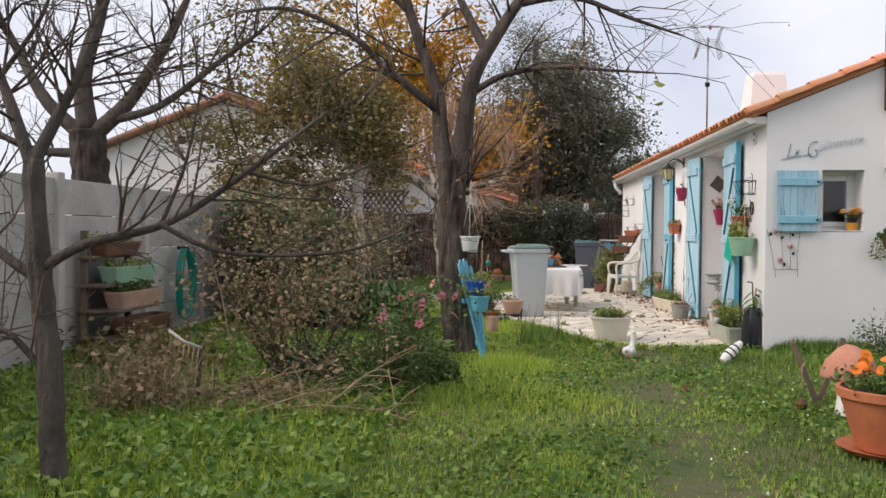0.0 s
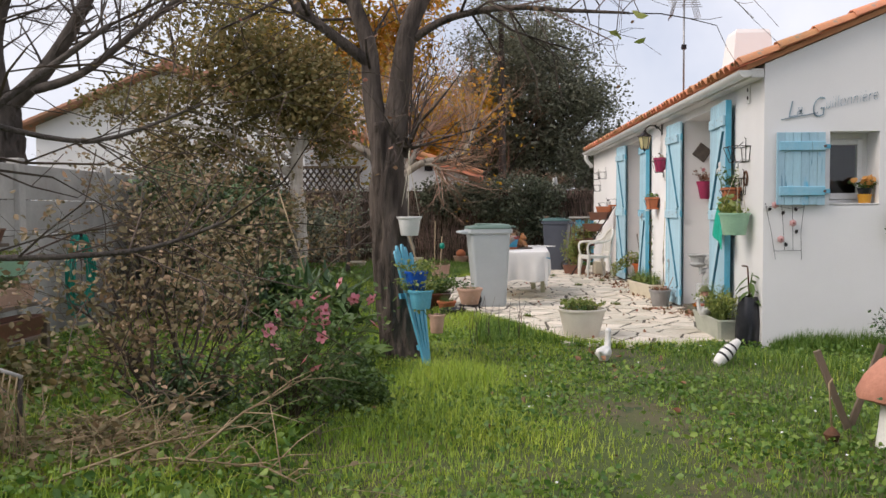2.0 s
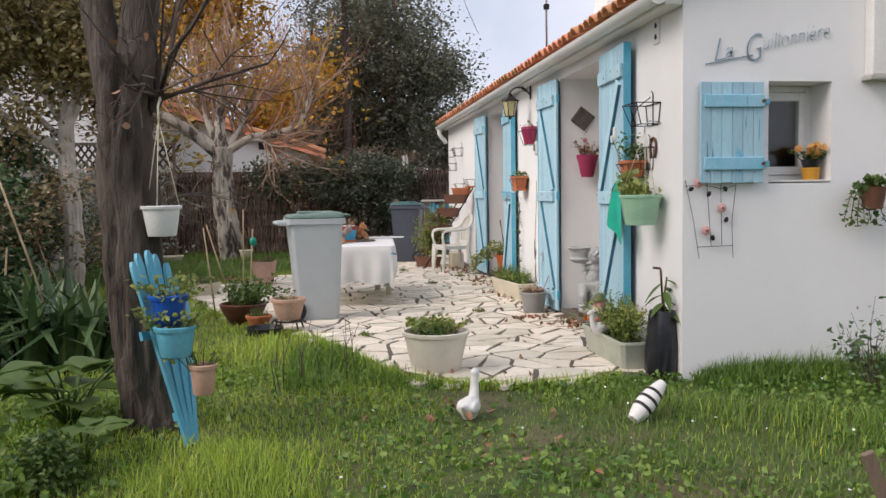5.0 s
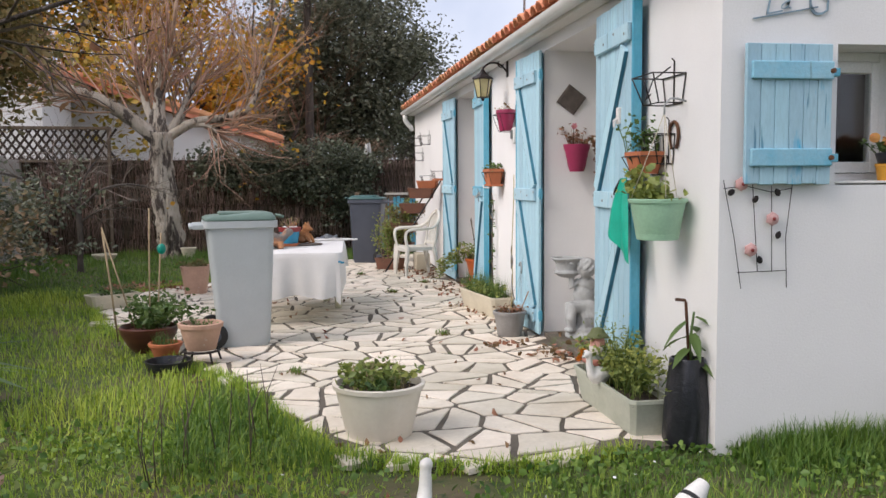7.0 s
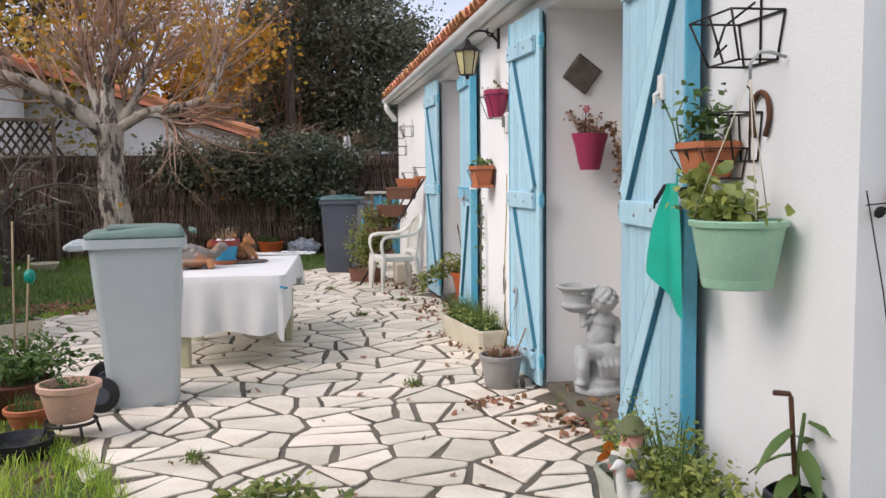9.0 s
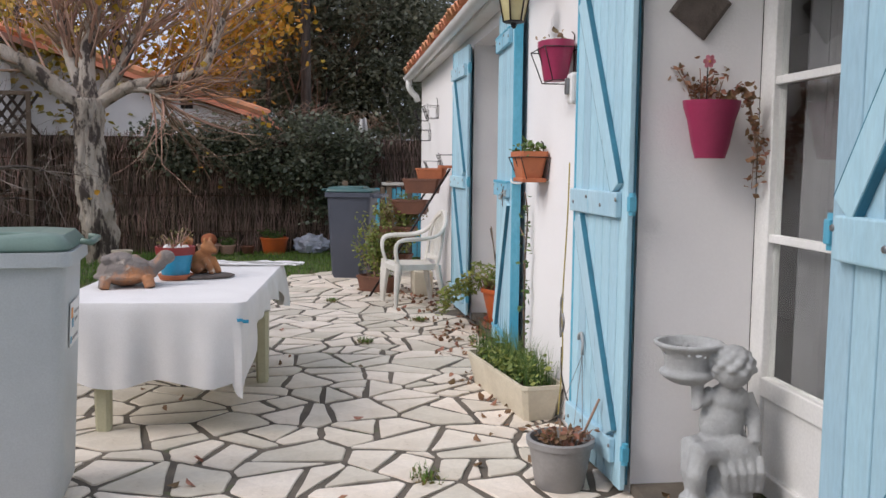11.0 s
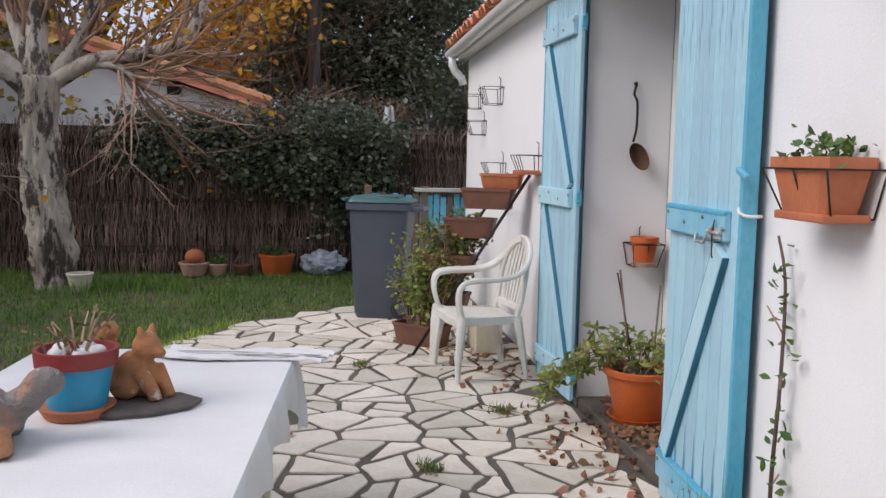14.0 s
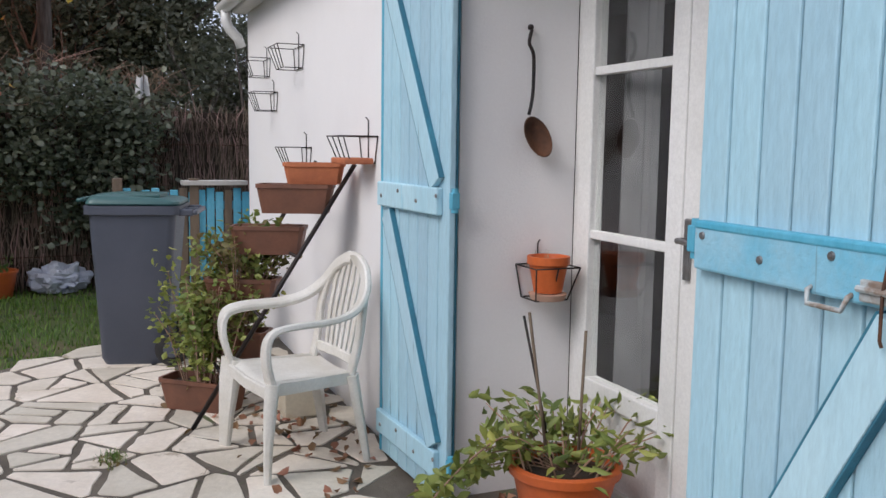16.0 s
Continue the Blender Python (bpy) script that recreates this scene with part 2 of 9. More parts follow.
M_BAGWHITE = mat("white_polythene_bag", (0.62, 0.64, 0.70), (0.42, 0.45, 0.55), 6, 0.4, 0.5, 30, spots=((0.10, 0.12, 0.22), 3, 0.60))
M_HOSE = mat("green_hose", (0.0, 0.30, 0.21), (0.0, 0.21, 0.16), 8, 0.4, 0.1, 60)
# room surfaces dark grey: the dimness of an unlit room is in the colour
M_DARKIN = mat("darkened_interior", (0.10, 0.095, 0.09), (0.07, 0.065, 0.06), 2, 0.9, 0.1, 20)
M_CURTAIN = mat("net_curtain", (0.34, 0.34, 0.35), (0.22, 0.22, 0.23), 4, 0.9, 0.2, 100)
M_BRICKPINK = mat("pink_cast_cap", (0.55, 0.25, 0.17), (0.42, 0.18, 0.12), 6, 0.9, 0.6, 40)
M_GLASS_Y = mat("amber_glass", (0.58, 0.52, 0.28), (0.46, 0.40, 0.20), 5, 0.15, 0.1, 60)

M_GLASS = bpy.data.materials.new("window_glass")
M_GLASS.use_nodes = True
g_b = M_GLASS.node_tree.nodes["Principled BSDF"]
g_b.inputs["Base Color"].default_value, g_b.inputs["Roughness"].default_value = (0.9, 0.93, 0.93, 1), 0.02
g_b.inputs["Transmission Weight"].default_value, g_b.inputs["IOR"].default_value = 1.0, 1.45


# ---- mesh helpers ----
def part(name, bm, material, parent=None, label="", smooth=False):
    """Link a bmesh as one mesh object under a thing or part."""
    me = bpy.data.meshes.new(name)
    bmesh.ops.recalc_face_normals(bm, faces=bm.faces)
    bm.to_mesh(me)
    bm.free()
    me.materials.append(material)
    if smooth:
        me.polygons.foreach_set("use_smooth", [True] * len(me.polygons))
        me.set_sharp_from_angle(angle=radians(40))
    ob = new(name, me)
    ob.parent = parent
    if label:
        ob["label"] = label
    return ob


def raw(name, verts, faces, material, parent=None, smooth=False, label=""):
    me = bpy.data.meshes.new(name)
    me.from_pydata(verts, [], faces)
    me.materials.append(material)
    if smooth:
        me.polygons.foreach_set("use_smooth", [True] * len(me.polygons))
    ob = new(name, me)
    ob.parent = parent
    if label:
        ob["label"] = label
    return ob


def thing(name, x, y, z, label, category, group="", rz=0.0):
    ob = new(name)
    ob.empty_display_size = 0.1
    ob.matrix_world = pose(x, y, z, 0, 0, rz)
    return tagged(ob, label, category, group)


def B():
    return bmesh.new()


def box(bm, x0, x1, y0, y1, z0, z1, bevel=0.0, m=None):
    r = bmesh.ops.create_cube(bm, size=1.0)
    t = Matrix.Translation(((x0 + x1) / 2, (y0 + y1) / 2, (z0 + z1) / 2)) @ Matrix.Diagonal((x1 - x0, y1 - y0, z1 - z0, 1))
    bmesh.ops.transform(bm, matrix=t, verts=r["verts"])
    vs = r["verts"]
    if bevel:
        es = list({e for v in vs for e in v.link_edges})
        res = bmesh.ops.bevel(bm, geom=es, offset=bevel, segments=2, affect="EDGES", profile=0.5)
        vs = list({v for f in res["faces"] for v in f.verts} | {v for v in vs if v.is_valid})
    if m is not None:
        bmesh.ops.transform(bm, matrix=m, verts=vs)
    return bm


def lathe(bm, profile, seg=28, c=(0, 0, 0), sx=1.0, sy=1.0):
    """Turn a profile of (radius, height) round the z axis."""
    rings = []
    for r, z in profile:
        if r < 1e-5:
            rings.append([bm.verts.new((c[0], c[1], c[2] + z))])
        else:
            rings.append([bm.verts.new((c[0] + sx * r * math.cos(2 * math.pi * k / seg), c[1] + sy * r * math.sin(2 * math.pi * k / seg), c[2] + z)) for k in range(seg)])
    for a, b in zip(rings, rings[1:]):
        for k in range(seg):
            j = (k + 1) % seg
            if len(a) == 1 and len(b) == 1:
                continue
            if len(a) == 1:
                bm.faces.new((a[0], b[j], b[k]))
            elif len(b) == 1:
                bm.faces.new((a[k], a[j], b[0]))
            else:
                bm.faces.new((a[k], a[j], b[j], b[k]))
    return bm


def tubes(lines, sides=6):
    """Vertices and faces of round tapered strands: each line is (points, radii)."""
    verts, faces = [], []
    for pts, radii in lines:
        pts = [Vector(p) for p in pts]
        if not hasattr(radii, "__len__"):
            radii = [radii] * len(pts)
        start, prev = len(verts), None
        for i, p in enumerate(pts):
            d = pts[min(i + 1, len(pts) - 1)] - pts[max(i - 1, 0)]
            d = d.normalized() if d.length > 1e-9 else Vector((0, 0, 1))
            if prev is None:
                prev = d.orthogonal().normalized()
            u = prev - d * prev.dot(d)
            u = u.normalized() if u.length > 1e-6 else d.orthogonal().normalized()
            prev = u
            v = d.cross(u)
            for k in range(sides):
                a = 2 * math.pi * k / sides
                verts.append(p + radii[i] * (math.cos(a) * u + math.sin(a) * v))
        n = len(pts)
        for i in range(n - 1):
            for k in range(sides):
                j = (k + 1) % sides
                a = start + i * sides
                faces.append((a + k, a + j, a + sides + j, a + sides + k))
        faces.append(tuple(start + k for k in reversed(range(sides))))
        faces.append(tuple(start + (n - 1) * sides + k for k in range(sides)))
    return verts, faces


def strands(name, lines, material, parent=None, sides=6, label="", smooth=True):
    v, f = tubes(lines, sides)
    return raw(name, v, f, material, parent, smooth, label)


def ell(bm, c, r, m=None):
    res = bmesh.ops.create_uvsphere(bm, u_segments=16, v_segments=10, radius=1.0)
    t = Matrix.Translation(c) @ (m or Matrix()) @ Matrix.Diagonal((*r, 1))
    bmesh.ops.transform(bm, matrix=t, verts=res["verts"])


def limb(bm, pts, radii, sides=10):
    v, f = tubes([(pts, radii)], sides)
    vs = [bm.verts.new(p) for p in v]
    for q in f:
        bm.faces.new([vs[k] for k in q])


def leaves(name, centres, sizes, material, parent=None, rng=None, aspect=0.55, up=0.5, label="", fold=0.18):
    """Many small folded leaves at the given centres: two triangles' worth of blade each side of a midrib."""
    rng = rng or np.random.default_rng(1)
    c = np.asarray(centres, dtype=float)
    n = len(c)
    s = np.broadcast_to(np.asarray(sizes, dtype=float), (n,))
    d = rng.normal(size=(n, 3))
    d[:, 2] = d[:, 2] * 0.6 - 0.15
    d /= np.linalg.norm(d, axis=1)[:, None]
    w = rng.normal(size=(n, 3))
    w[:, 2] *= 1 - up
    w -= d * (w * d).sum(1)[:, None]
    w /= np.linalg.norm(w, axis=1)[:, None] + 1e-9
    nn = np.cross(d, w)
    a, k = s[:, None], (s * aspect * 0.5)[:, None]
    v = np.empty((n, 6, 3))
    v[:, 0] = c - d * a * 0.5
    v[:, 1] = c - d * a * 0.1 + w * k + nn * a * fold * 0.5
    v[:, 2] = c + d * a * 0.22 + w * k * 0.75 + nn * a * fold * 0.4
    v[:, 3] = c + d * a * 0.5 - nn * a * fold * 0.5
    v[:, 4] = c + d * a * 0.22 - w * k * 0.75 + nn * a * fold * 0.4
    v[:, 5] = c - d * a * 0.1 - w * k + nn * a * fold * 0.5
    base = (np.arange(n) * 6)[:, None]
    f = np.concatenate([base + np.array([0, 1, 2, 3]), base + np.array([0, 3, 4, 5])])
    return quads(name, v.reshape(-1, 3), f, material, parent, label)


def quads(name, v, f, material, parent=None, label=""):
    """A mesh from arrays of vertices and of equal-sided faces."""
    me = bpy.data.meshes.new(name)
    k = f.shape[1]
    me.vertices.add(len(v))
    me.vertices.foreach_set("co", np.ascontiguousarray(v, dtype=np.float32).ravel())
    me.loops.add(f.size)
    me.loops.foreach_set("vertex_index", np.ascontiguousarray(f, dtype=np.int32).ravel())
    me.polygons.add(len(f))
    me.polygons.foreach_set("loop_start", np.arange(0, f.size, k, dtype=np.int32))
    me.update(calc_edges=True)
    me.materials.append(material)
    ob = new(name, me)
    ob.parent = parent
    if label:
        ob["label"] = label
    return ob


def blades(name, pos, height, width, material, parent=None, rng=None, lean=0.5, label="", droop=0.0):
    """Grass-like blades: five-point ribbons that bend over."""
    rng = rng or np.random.default_rng(2)
    p = np.asarray(pos, dtype=float)
    n = len(p)
    h = np.broadcast_to(np.asarray(height, dtype=float), (n,))[:, None]
    w = np.broadcast_to(np.asarray(width, dtype=float), (n,))[:, None]
    a = rng.uniform(0, 2 * np.pi, n)
    d = np.stack([np.cos(a), np.sin(a), np.zeros(n)], 1)
    s = np.stack([-np.sin(a), np.cos(a), np.zeros(n)], 1)
    b = rng.uniform(0.15, 1.0, n)[:, None] * lean
    z = np.array([0, 0, 1.0])
    mid = p + h * (0.55 * z * (1 - 0.3 * b) + 0.28 * b * d)
    tip = p + h * ((1 - 0.45 * b - droop * b) * z + 0.95 * b * d)
    v = np.stack([p - s * w * 0.5, p + s * w * 0.5, mid + s * w * 0.42, mid - s * w * 0.42, tip + s * w * 0.06, tip - s * w * 0.06], 1)
    base = (np.arange(n) * 6)[:, None]
    f = np.concatenate([base + np.array([0, 1, 2, 3]), base + np.array([3, 2, 4, 5])])
    return quads(name, v.reshape(-1, 3), f, material, parent, label)


def inside(poly, x, y):
    r = np.zeros(np.shape(x), dtype=bool)
    for (x0, y0), (x1, y1) in zip(poly, poly[1:] + poly[:1]):
        c = (y0 > y) != (y1 > y)
        r ^= c & (x < (x1 - x0) * (y - y0) / (y1 - y0 + 1e-12) + x0)
    return r


# ---- the house: facade plane, gable plane, openings ----
FX, GY, HY = 3.43, 10.48, 22.45
EAVE, SLOPE = 2.62, 0.41
DOORS = [(12.18, 13.66), (16.48, 17.92)]
DOOR_TOP, DOOR_X = 2.40, 3.93
ground = B()
bmesh.ops.create_grid(ground, x_segments=60, y_segments=60, size=300)
part("ground", ground, M_GROUND)
tagged(bpy.data.objects["ground"], "winter lawn soil with moss and bare trodden patches", "ground", kind="structure").location = (0, 0, -0.035)

w = B()
edges = [GY + 0.45, DOORS[0][0], DOORS[0][1], DOORS[1][0], DOORS[1][1], HY]
for a, b in zip(edges[::2], edges[1::2]):
    box(w, FX, FX + 0.5, a, b, -0.3, EAVE)
for a, b in DOORS:
    box(w, FX, FX + 0.5, a, b, DOOR_TOP, EAVE)
tagged(part("wall_west", w, M_WALL), "white roughcast facade wall with two deep doorways", "wall", kind="structure")
WX0, WX1, WZ0, WZ1 = 4.035, 4.49, 1.31, 1.99
RIDGE = 7.6


def roof_z(x):
    return EAVE + SLOPE * (x - FX)


def slab(bm, x0, x1, z0, z1a, z1b, y0, y1):
    p = [(x0, z0), (x1, z0), (x1, z1b), (x0, z1a)]
    a = [bm.verts.new((x, y0, z)) for x, z in p]
    b = [bm.verts.new((x, y1, z)) for x, z in p]
    bm.faces.new(a), bm.faces.new(b[::-1])
    for i in range(4):
        bm.faces.new((a[i], a[(i + 1) % 4], b[(i + 1) % 4], b[i]))


w = B()
slab(w, FX, WX0, -0.3, roof_z(FX), roof_z(WX0), GY, GY + 0.45)
slab(w, WX0, WX1, -0.3, WZ0, WZ0, GY, GY + 0.45)
slab(w, WX0, WX1, WZ1, roof_z(WX0), roof_z(WX1), GY, GY + 0.45)
slab(w, WX1, RIDGE, -0.3, roof_z(WX1), roof_z(RIDGE), GY, GY + 0.45)
slab(w, RIDGE, 2 * RIDGE - FX, -0.3, roof_z(RIDGE), roof_z(FX), GY, GY + 0.45)
tagged(part("wall_south", w, M_WALL), "white roughcast gable wall with a small window", "wall", kind="structure")
w = B()
slab(w, FX + 0.5, RIDGE, -0.3, roof_z(FX + 0.5), roof_z(RIDGE), HY - 0.4, HY)
slab(w, RIDGE, 2 * RIDGE - FX, -0.3, roof_z(RIDGE), roof_z(FX), HY - 0.4, HY)
box(w, 2 * RIDGE - FX - 0.4, 2 * RIDGE - FX, GY + 0.45, HY - 0.4, -0.3, EAVE)
tagged(part("wall_north", w, M_WALL), "plain white far walls of the house", "wall", kind="structure")
# unseen room shell added behind the doors so the panes look dark
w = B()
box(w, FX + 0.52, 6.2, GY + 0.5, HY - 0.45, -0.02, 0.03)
tagged(part("floor", w, M_DARKIN), "house floor coloured as dark as an unlit room", "floor", kind="structure")
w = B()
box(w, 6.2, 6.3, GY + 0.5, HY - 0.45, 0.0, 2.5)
tagged(part("wall_inner", w, M_DARKIN), "inner wall of the house, coloured as if unlit", "wall", kind="structure")
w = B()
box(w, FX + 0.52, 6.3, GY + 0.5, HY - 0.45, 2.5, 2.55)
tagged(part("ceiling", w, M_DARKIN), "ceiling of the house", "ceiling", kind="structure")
w = B()
for s0, s1 in ((FX - 0.17, RIDGE), (RIDGE, 2 * RIDGE - FX + 0.17)):
    p = [(s0, roof_z(min(s0, 2 * RIDGE - s0)) + 0.01), (s1, roof_z(min(s1, 2 * RIDGE - s1)) + 0.01)]
    a = [w.verts.new((x, y, z + h)) for h in (0, 0.05) for x, z in p for y in (GY - 0.03, HY + 0.1)]
    for q in ((0, 1, 3, 2), (4, 5, 7, 6), (0, 1, 5, 4), (2, 3, 7, 6), (0, 2, 6, 4), (1, 3, 7, 5)):
        w.faces.new([a[k] for k in q])
roof = tagged(part("roof", w, M_TILE_FAR), "orange clay roman tile roof", "roof", kind="structure")

# door thresholds
for a, b in DOORS:
    w = B()
    box(w, FX - 0.0, DOOR_X + 0.05, a + 0.002, b - 0.002, -0.1, 0.045, 0.008)
    tagged(part("trim", w, M_MORTAR), "soil-stained worn concrete door threshold", "threshold", kind="structure")

# white cornice and gutter below the tiles
w = B()
box(w, FX - 0.13, FX - 0.003, GY + 0.0, HY, EAVE - 0.13, EAVE - 0.04, 0.012)
tagged(part("trim", w, M_TRIM), "white painted cornice under the eaves", "cornice", kind="structure")
gut = thing("gutter", FX - 0.18, GY, EAVE - 0.06, "white plastic half-round gutter under the roof tiles", "gutter")
w = B()
n0 = 10
pr = [(0.062 * math.cos(math.pi + math.pi * k / n0), 0.062 * math.sin(math.pi + math.pi * k / n0)) for k in range(n0 + 1)]
pr += [(0.055 * math.cos(-math.pi * k / n0), 0.055 * math.sin(-math.pi * k / n0)) for k in range(n0 + 1)]
ra = [w.verts.new((x, -0.02, z)) for x, z in pr]
rb = [w.verts.new((x, HY - GY + 0.12, z)) for x, z in pr]
for i in range(len(pr)):
    j = (i + 1) % len(pr)
    w.faces.new((ra[i], ra[j], rb[j], rb[i]))
part("channel", w, M_PVC, gut, smooth=True)
for yy in (-0.02, HY - GY + 0.12):
    w = B()
    vs = [w.verts.new((1.08 * x, yy, 1.08 * z)) for x, z in pr[:n0 + 1]]
    vs2 = [w.verts.new((1.08 * x, yy + 0.012, 1.08 * z)) for x, z in pr[:n0 + 1]]
    w.faces.new(vs), w.faces.new(vs2[::-1])
    for i in range(len(vs)):
        j = (i + 1) % len(vs)
        w.faces.new((vs[i], vs[j], vs2[j], vs2[i]))
    part("end_cap", w, M_PVC, gut)
strands("downpipe", [([(0, HY - GY - 0.02, -0.05), (0, HY - GY - 0.02, -0.14), (0.03, HY - GY - 0.02, -0.20), (0.10, HY - GY - 0.01, -0.27), (0.125, HY - GY, -0.34)], 0.042)], M_PVC, gut, 14)


# ---- window in the gable and its shutter ----
win = tagged(new("window_1"), "small white framed window in a deep white reveal", "window", kind="structure")
win.location = ((WX0 + WX1) / 2, GY + 0.26, WZ0)
hw, hh = (WX1 - WX0) / 2, WZ1 - WZ0
fr = B()
for x0, x1, z0, z1 in ((-hw, -hw + 0.05, 0, hh), (hw - 0.05, hw, 0, hh), (-hw + 0.05, hw - 0.05, 0, 0.05), (-hw + 0.05, hw - 0.05, hh - 0.05, hh)):
    box(fr, x0, x1, 0, 0.06, z0, z1, 0.006)
part("window_frame", fr, M_PVC, win)
sash = B()
for x0, x1, z0, z1 in ((-hw + 0.052, -hw + 0.10, 0.052, hh - 0.052), (hw - 0.10, hw - 0.052, 0.052, hh - 0.052), (-hw + 0.10, hw - 0.10, 0.052, 0.11), (-hw + 0.10, hw - 0.10, hh - 0.11, hh - 0.052)):
    box(sash, x0, x1, -0.015, 0.04, z0, z1, 0.006)
part("sash", sash, M_PVC, win)
gl = B()
box(gl, -hw + 0.098, hw - 0.098, 0.008, 0.014, 0.108, hh - 0.108)
part("pane", gl, M_GLASS, win).visible_shadow = False
sl = B()
box(sl, -hw, hw, -0.26, 0.0, -0.012, 0.012, 0.004)
part("window_sill", sl, M_TRIM, win)


def screws(parent, spots, x):
    for y, z in spots:
        b = B()
        lathe(b, [(0.0, 0.0), (0.009, 0.0), (0.007, 0.004), (0.0, 0.005)], 10)
        bmesh.ops.transform(b, matrix=pose(x, y, z, 0, -90, 0), verts=b.verts)
        part("screw", b, M_STEEL, parent)


def shutter(name, hinge_y, sign, width, z0, z1, swing, label, hinges=True, latch=False):
    """A ledged and braced board shutter hung at hinge_y; sign: the way its free edge lies along y. Local y runs to the free edge, -x outwards."""
    th = thing(name, FX - 0.035, hinge_y, z0, label, "shutter", "blue door shutters")
    th.matrix_world = pose(FX - 0.035, hinge_y, z0, 0, 0, sign * swing) @ Matrix.Diagonal((1, sign, 1, 1))
    h, n = z1 - z0, 7
    bw = width / n
    board = B()
    box(board, -0.026, 0.0, 0.003, bw - 0.003, 0, h, 0.005)
    first = part("board", board, M_PEEL if latch else M_BLUE, th)
    for k in range(1, n):
        o = new("board", first.data)
        o.parent = th
        o.location = (0, k * bw, random.uniform(-0.004, 0.004))
    edge = B()
    box(edge, -0.028, 0.030, width, width + 0.022, 0.0, h, 0.005)
    part("edge_strip", edge, M_BLUE2, th, "darker turquoise edge")
    # one dark blue sheet behind the boards darkens the gaps between them
    back = B()
    box(back, 0.001, 0.012, 0.01, width - 0.01, 0.02, h - 0.02)
    part("backing", back, M_DEEP, th, "dark blue sheet behind the board gaps")
    mids = (0.10, 1.125, h - 0.26)
    for k, z in enumerate(mids):
        bt = B()
        box(bt, -0.054, -0.026, 0.03 if latch else 0.06, width - (0.055 if latch else 0.004), z, z + 0.105, 0.006)
        bat = part("batten", bt, M_BATTEN if latch else M_BLUE, th, "batten with peeling turquoise paint" if latch else "")
        if latch:
            cr = B()
            box(cr, -0.0565, -0.026, 0.03, width - 0.055, z + 0.088, z + 0.1065, 0.005)
            part("batten_crest", cr, M_BLUE2, bat, "bright turquoise top edge")
        screws(bat, [(0.06 + q * (width - 0.12) / 3, z + 0.06 + 0.015 * (-1) ** q) for q in range(4)], -0.0545)
    for za, zb in ((mids[0] + 0.12, mids[1]), (mids[1] + 0.118, mids[2]))[:1 if latch else 2]:
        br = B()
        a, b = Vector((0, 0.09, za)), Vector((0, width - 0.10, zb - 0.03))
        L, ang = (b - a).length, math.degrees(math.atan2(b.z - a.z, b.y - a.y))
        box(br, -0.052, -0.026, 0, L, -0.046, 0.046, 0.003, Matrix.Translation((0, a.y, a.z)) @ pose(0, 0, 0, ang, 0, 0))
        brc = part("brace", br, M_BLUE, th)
        # strips give the brace sides dark paint and their shade in one colour
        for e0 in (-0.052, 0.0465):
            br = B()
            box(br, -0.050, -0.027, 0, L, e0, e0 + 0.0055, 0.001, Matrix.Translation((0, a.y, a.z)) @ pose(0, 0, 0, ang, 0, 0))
            part("brace_edge", br, M_DEEP, brc, "dark blue edge, paint and shade in one colour")
    if hinges:
        for z in (mids[0] + 0.06, mids[1] + 0.06, mids[2] + 0.06):
            hg = B()
            lathe(hg, [(0, -0.045), (0.014, -0.045), (0.014, 0.045), (0, 0.045)], 12, (-0.012, -0.016, z))
            box(hg, -0.03, 0.002, -0.03, -0.002, z - 0.03, z + 0.03, 0.003)
            part("hinge", hg, M_BLUE2, th)
    if latch:
        zc = mids[1] + 0.03
        la = B()
        box(la, -0.064, -0.054, width - 0.17, width - 0.06, zc - 0.022, zc + 0.016, 0.003)
        limb(la, [(-0.068, width - 0.17, zc + 0.0), (-0.068, width - 0.055, zc + 0.0)], [0.006, 0.006], 8)
        part("bolt", la, M_BOLT, th, "rusty painted bolt")
        strands("pull_handle", [([(-0.05, 0.385, zc - 0.015), (-0.062, 0.385, zc - 0.02), (-0.066, 0.39, zc - 0.045), (-0.066, 0.47, zc - 0.045), (-0.062, 0.48, zc - 0.02), (-0.05, 0.48, zc - 0.015)], 0.005)], M_BOLT, th, 8)
        strands("hook", [([(-0.062, width - 0.115, zc + 0.045), (-0.07, width - 0.115, zc + 0.0), (-0.066, width - 0.118, zc - 0.08), (-0.064, width - 0.115, zc - 0.09)], 0.003)], M_RUST, th, 6)
    if latch:
        strands("stay", [([(-0.03, width + 0.005, 1.245), (-0.034, width + 0.02, 1.23), (-0.02, width + 0.035, 1.222), (0.0, width + 0.05, 1.22), (0.03, width + 0.055, 1.222)], 0.006)], M_TRIM, th, 7, "white painted stay hook")
        cap = B()
        box(cap, -0.046, -0.028, width - 0.07, width + 0.015, 1.262, 1.284, 0.006, pose(0, 0, 0, -20, 0, 0) @ Matrix.Translation((0, -0.44, 0.25)))
        part("latch_arm", cap, M_BLUE2, th)
    return th


shutter("shutter", DOORS[0][1] - 0.045, 1, 0.665, 0.03, 2.40, 2.5, "pale blue board shutter, open flat beside the cherub doorway")
shutter("shutter", DOORS[0][0] - 0.02, -1, 0.76, 0.03, 2.40, 3, "pale blue board shutter standing open with a bag on its handle")
shutter("shutter", DOORS[1][1] - 0.055, 1, 0.70, 0.03, 2.40, 2.5, "pale blue board shutter, open beside the chair")
shutter("shutter", DOORS[1][0] - 0.04, -1, 0.675, 0.03, 2.40, 2.5, "pale blue shutter with peeling turquoise paint and an iron bolt", latch=True)

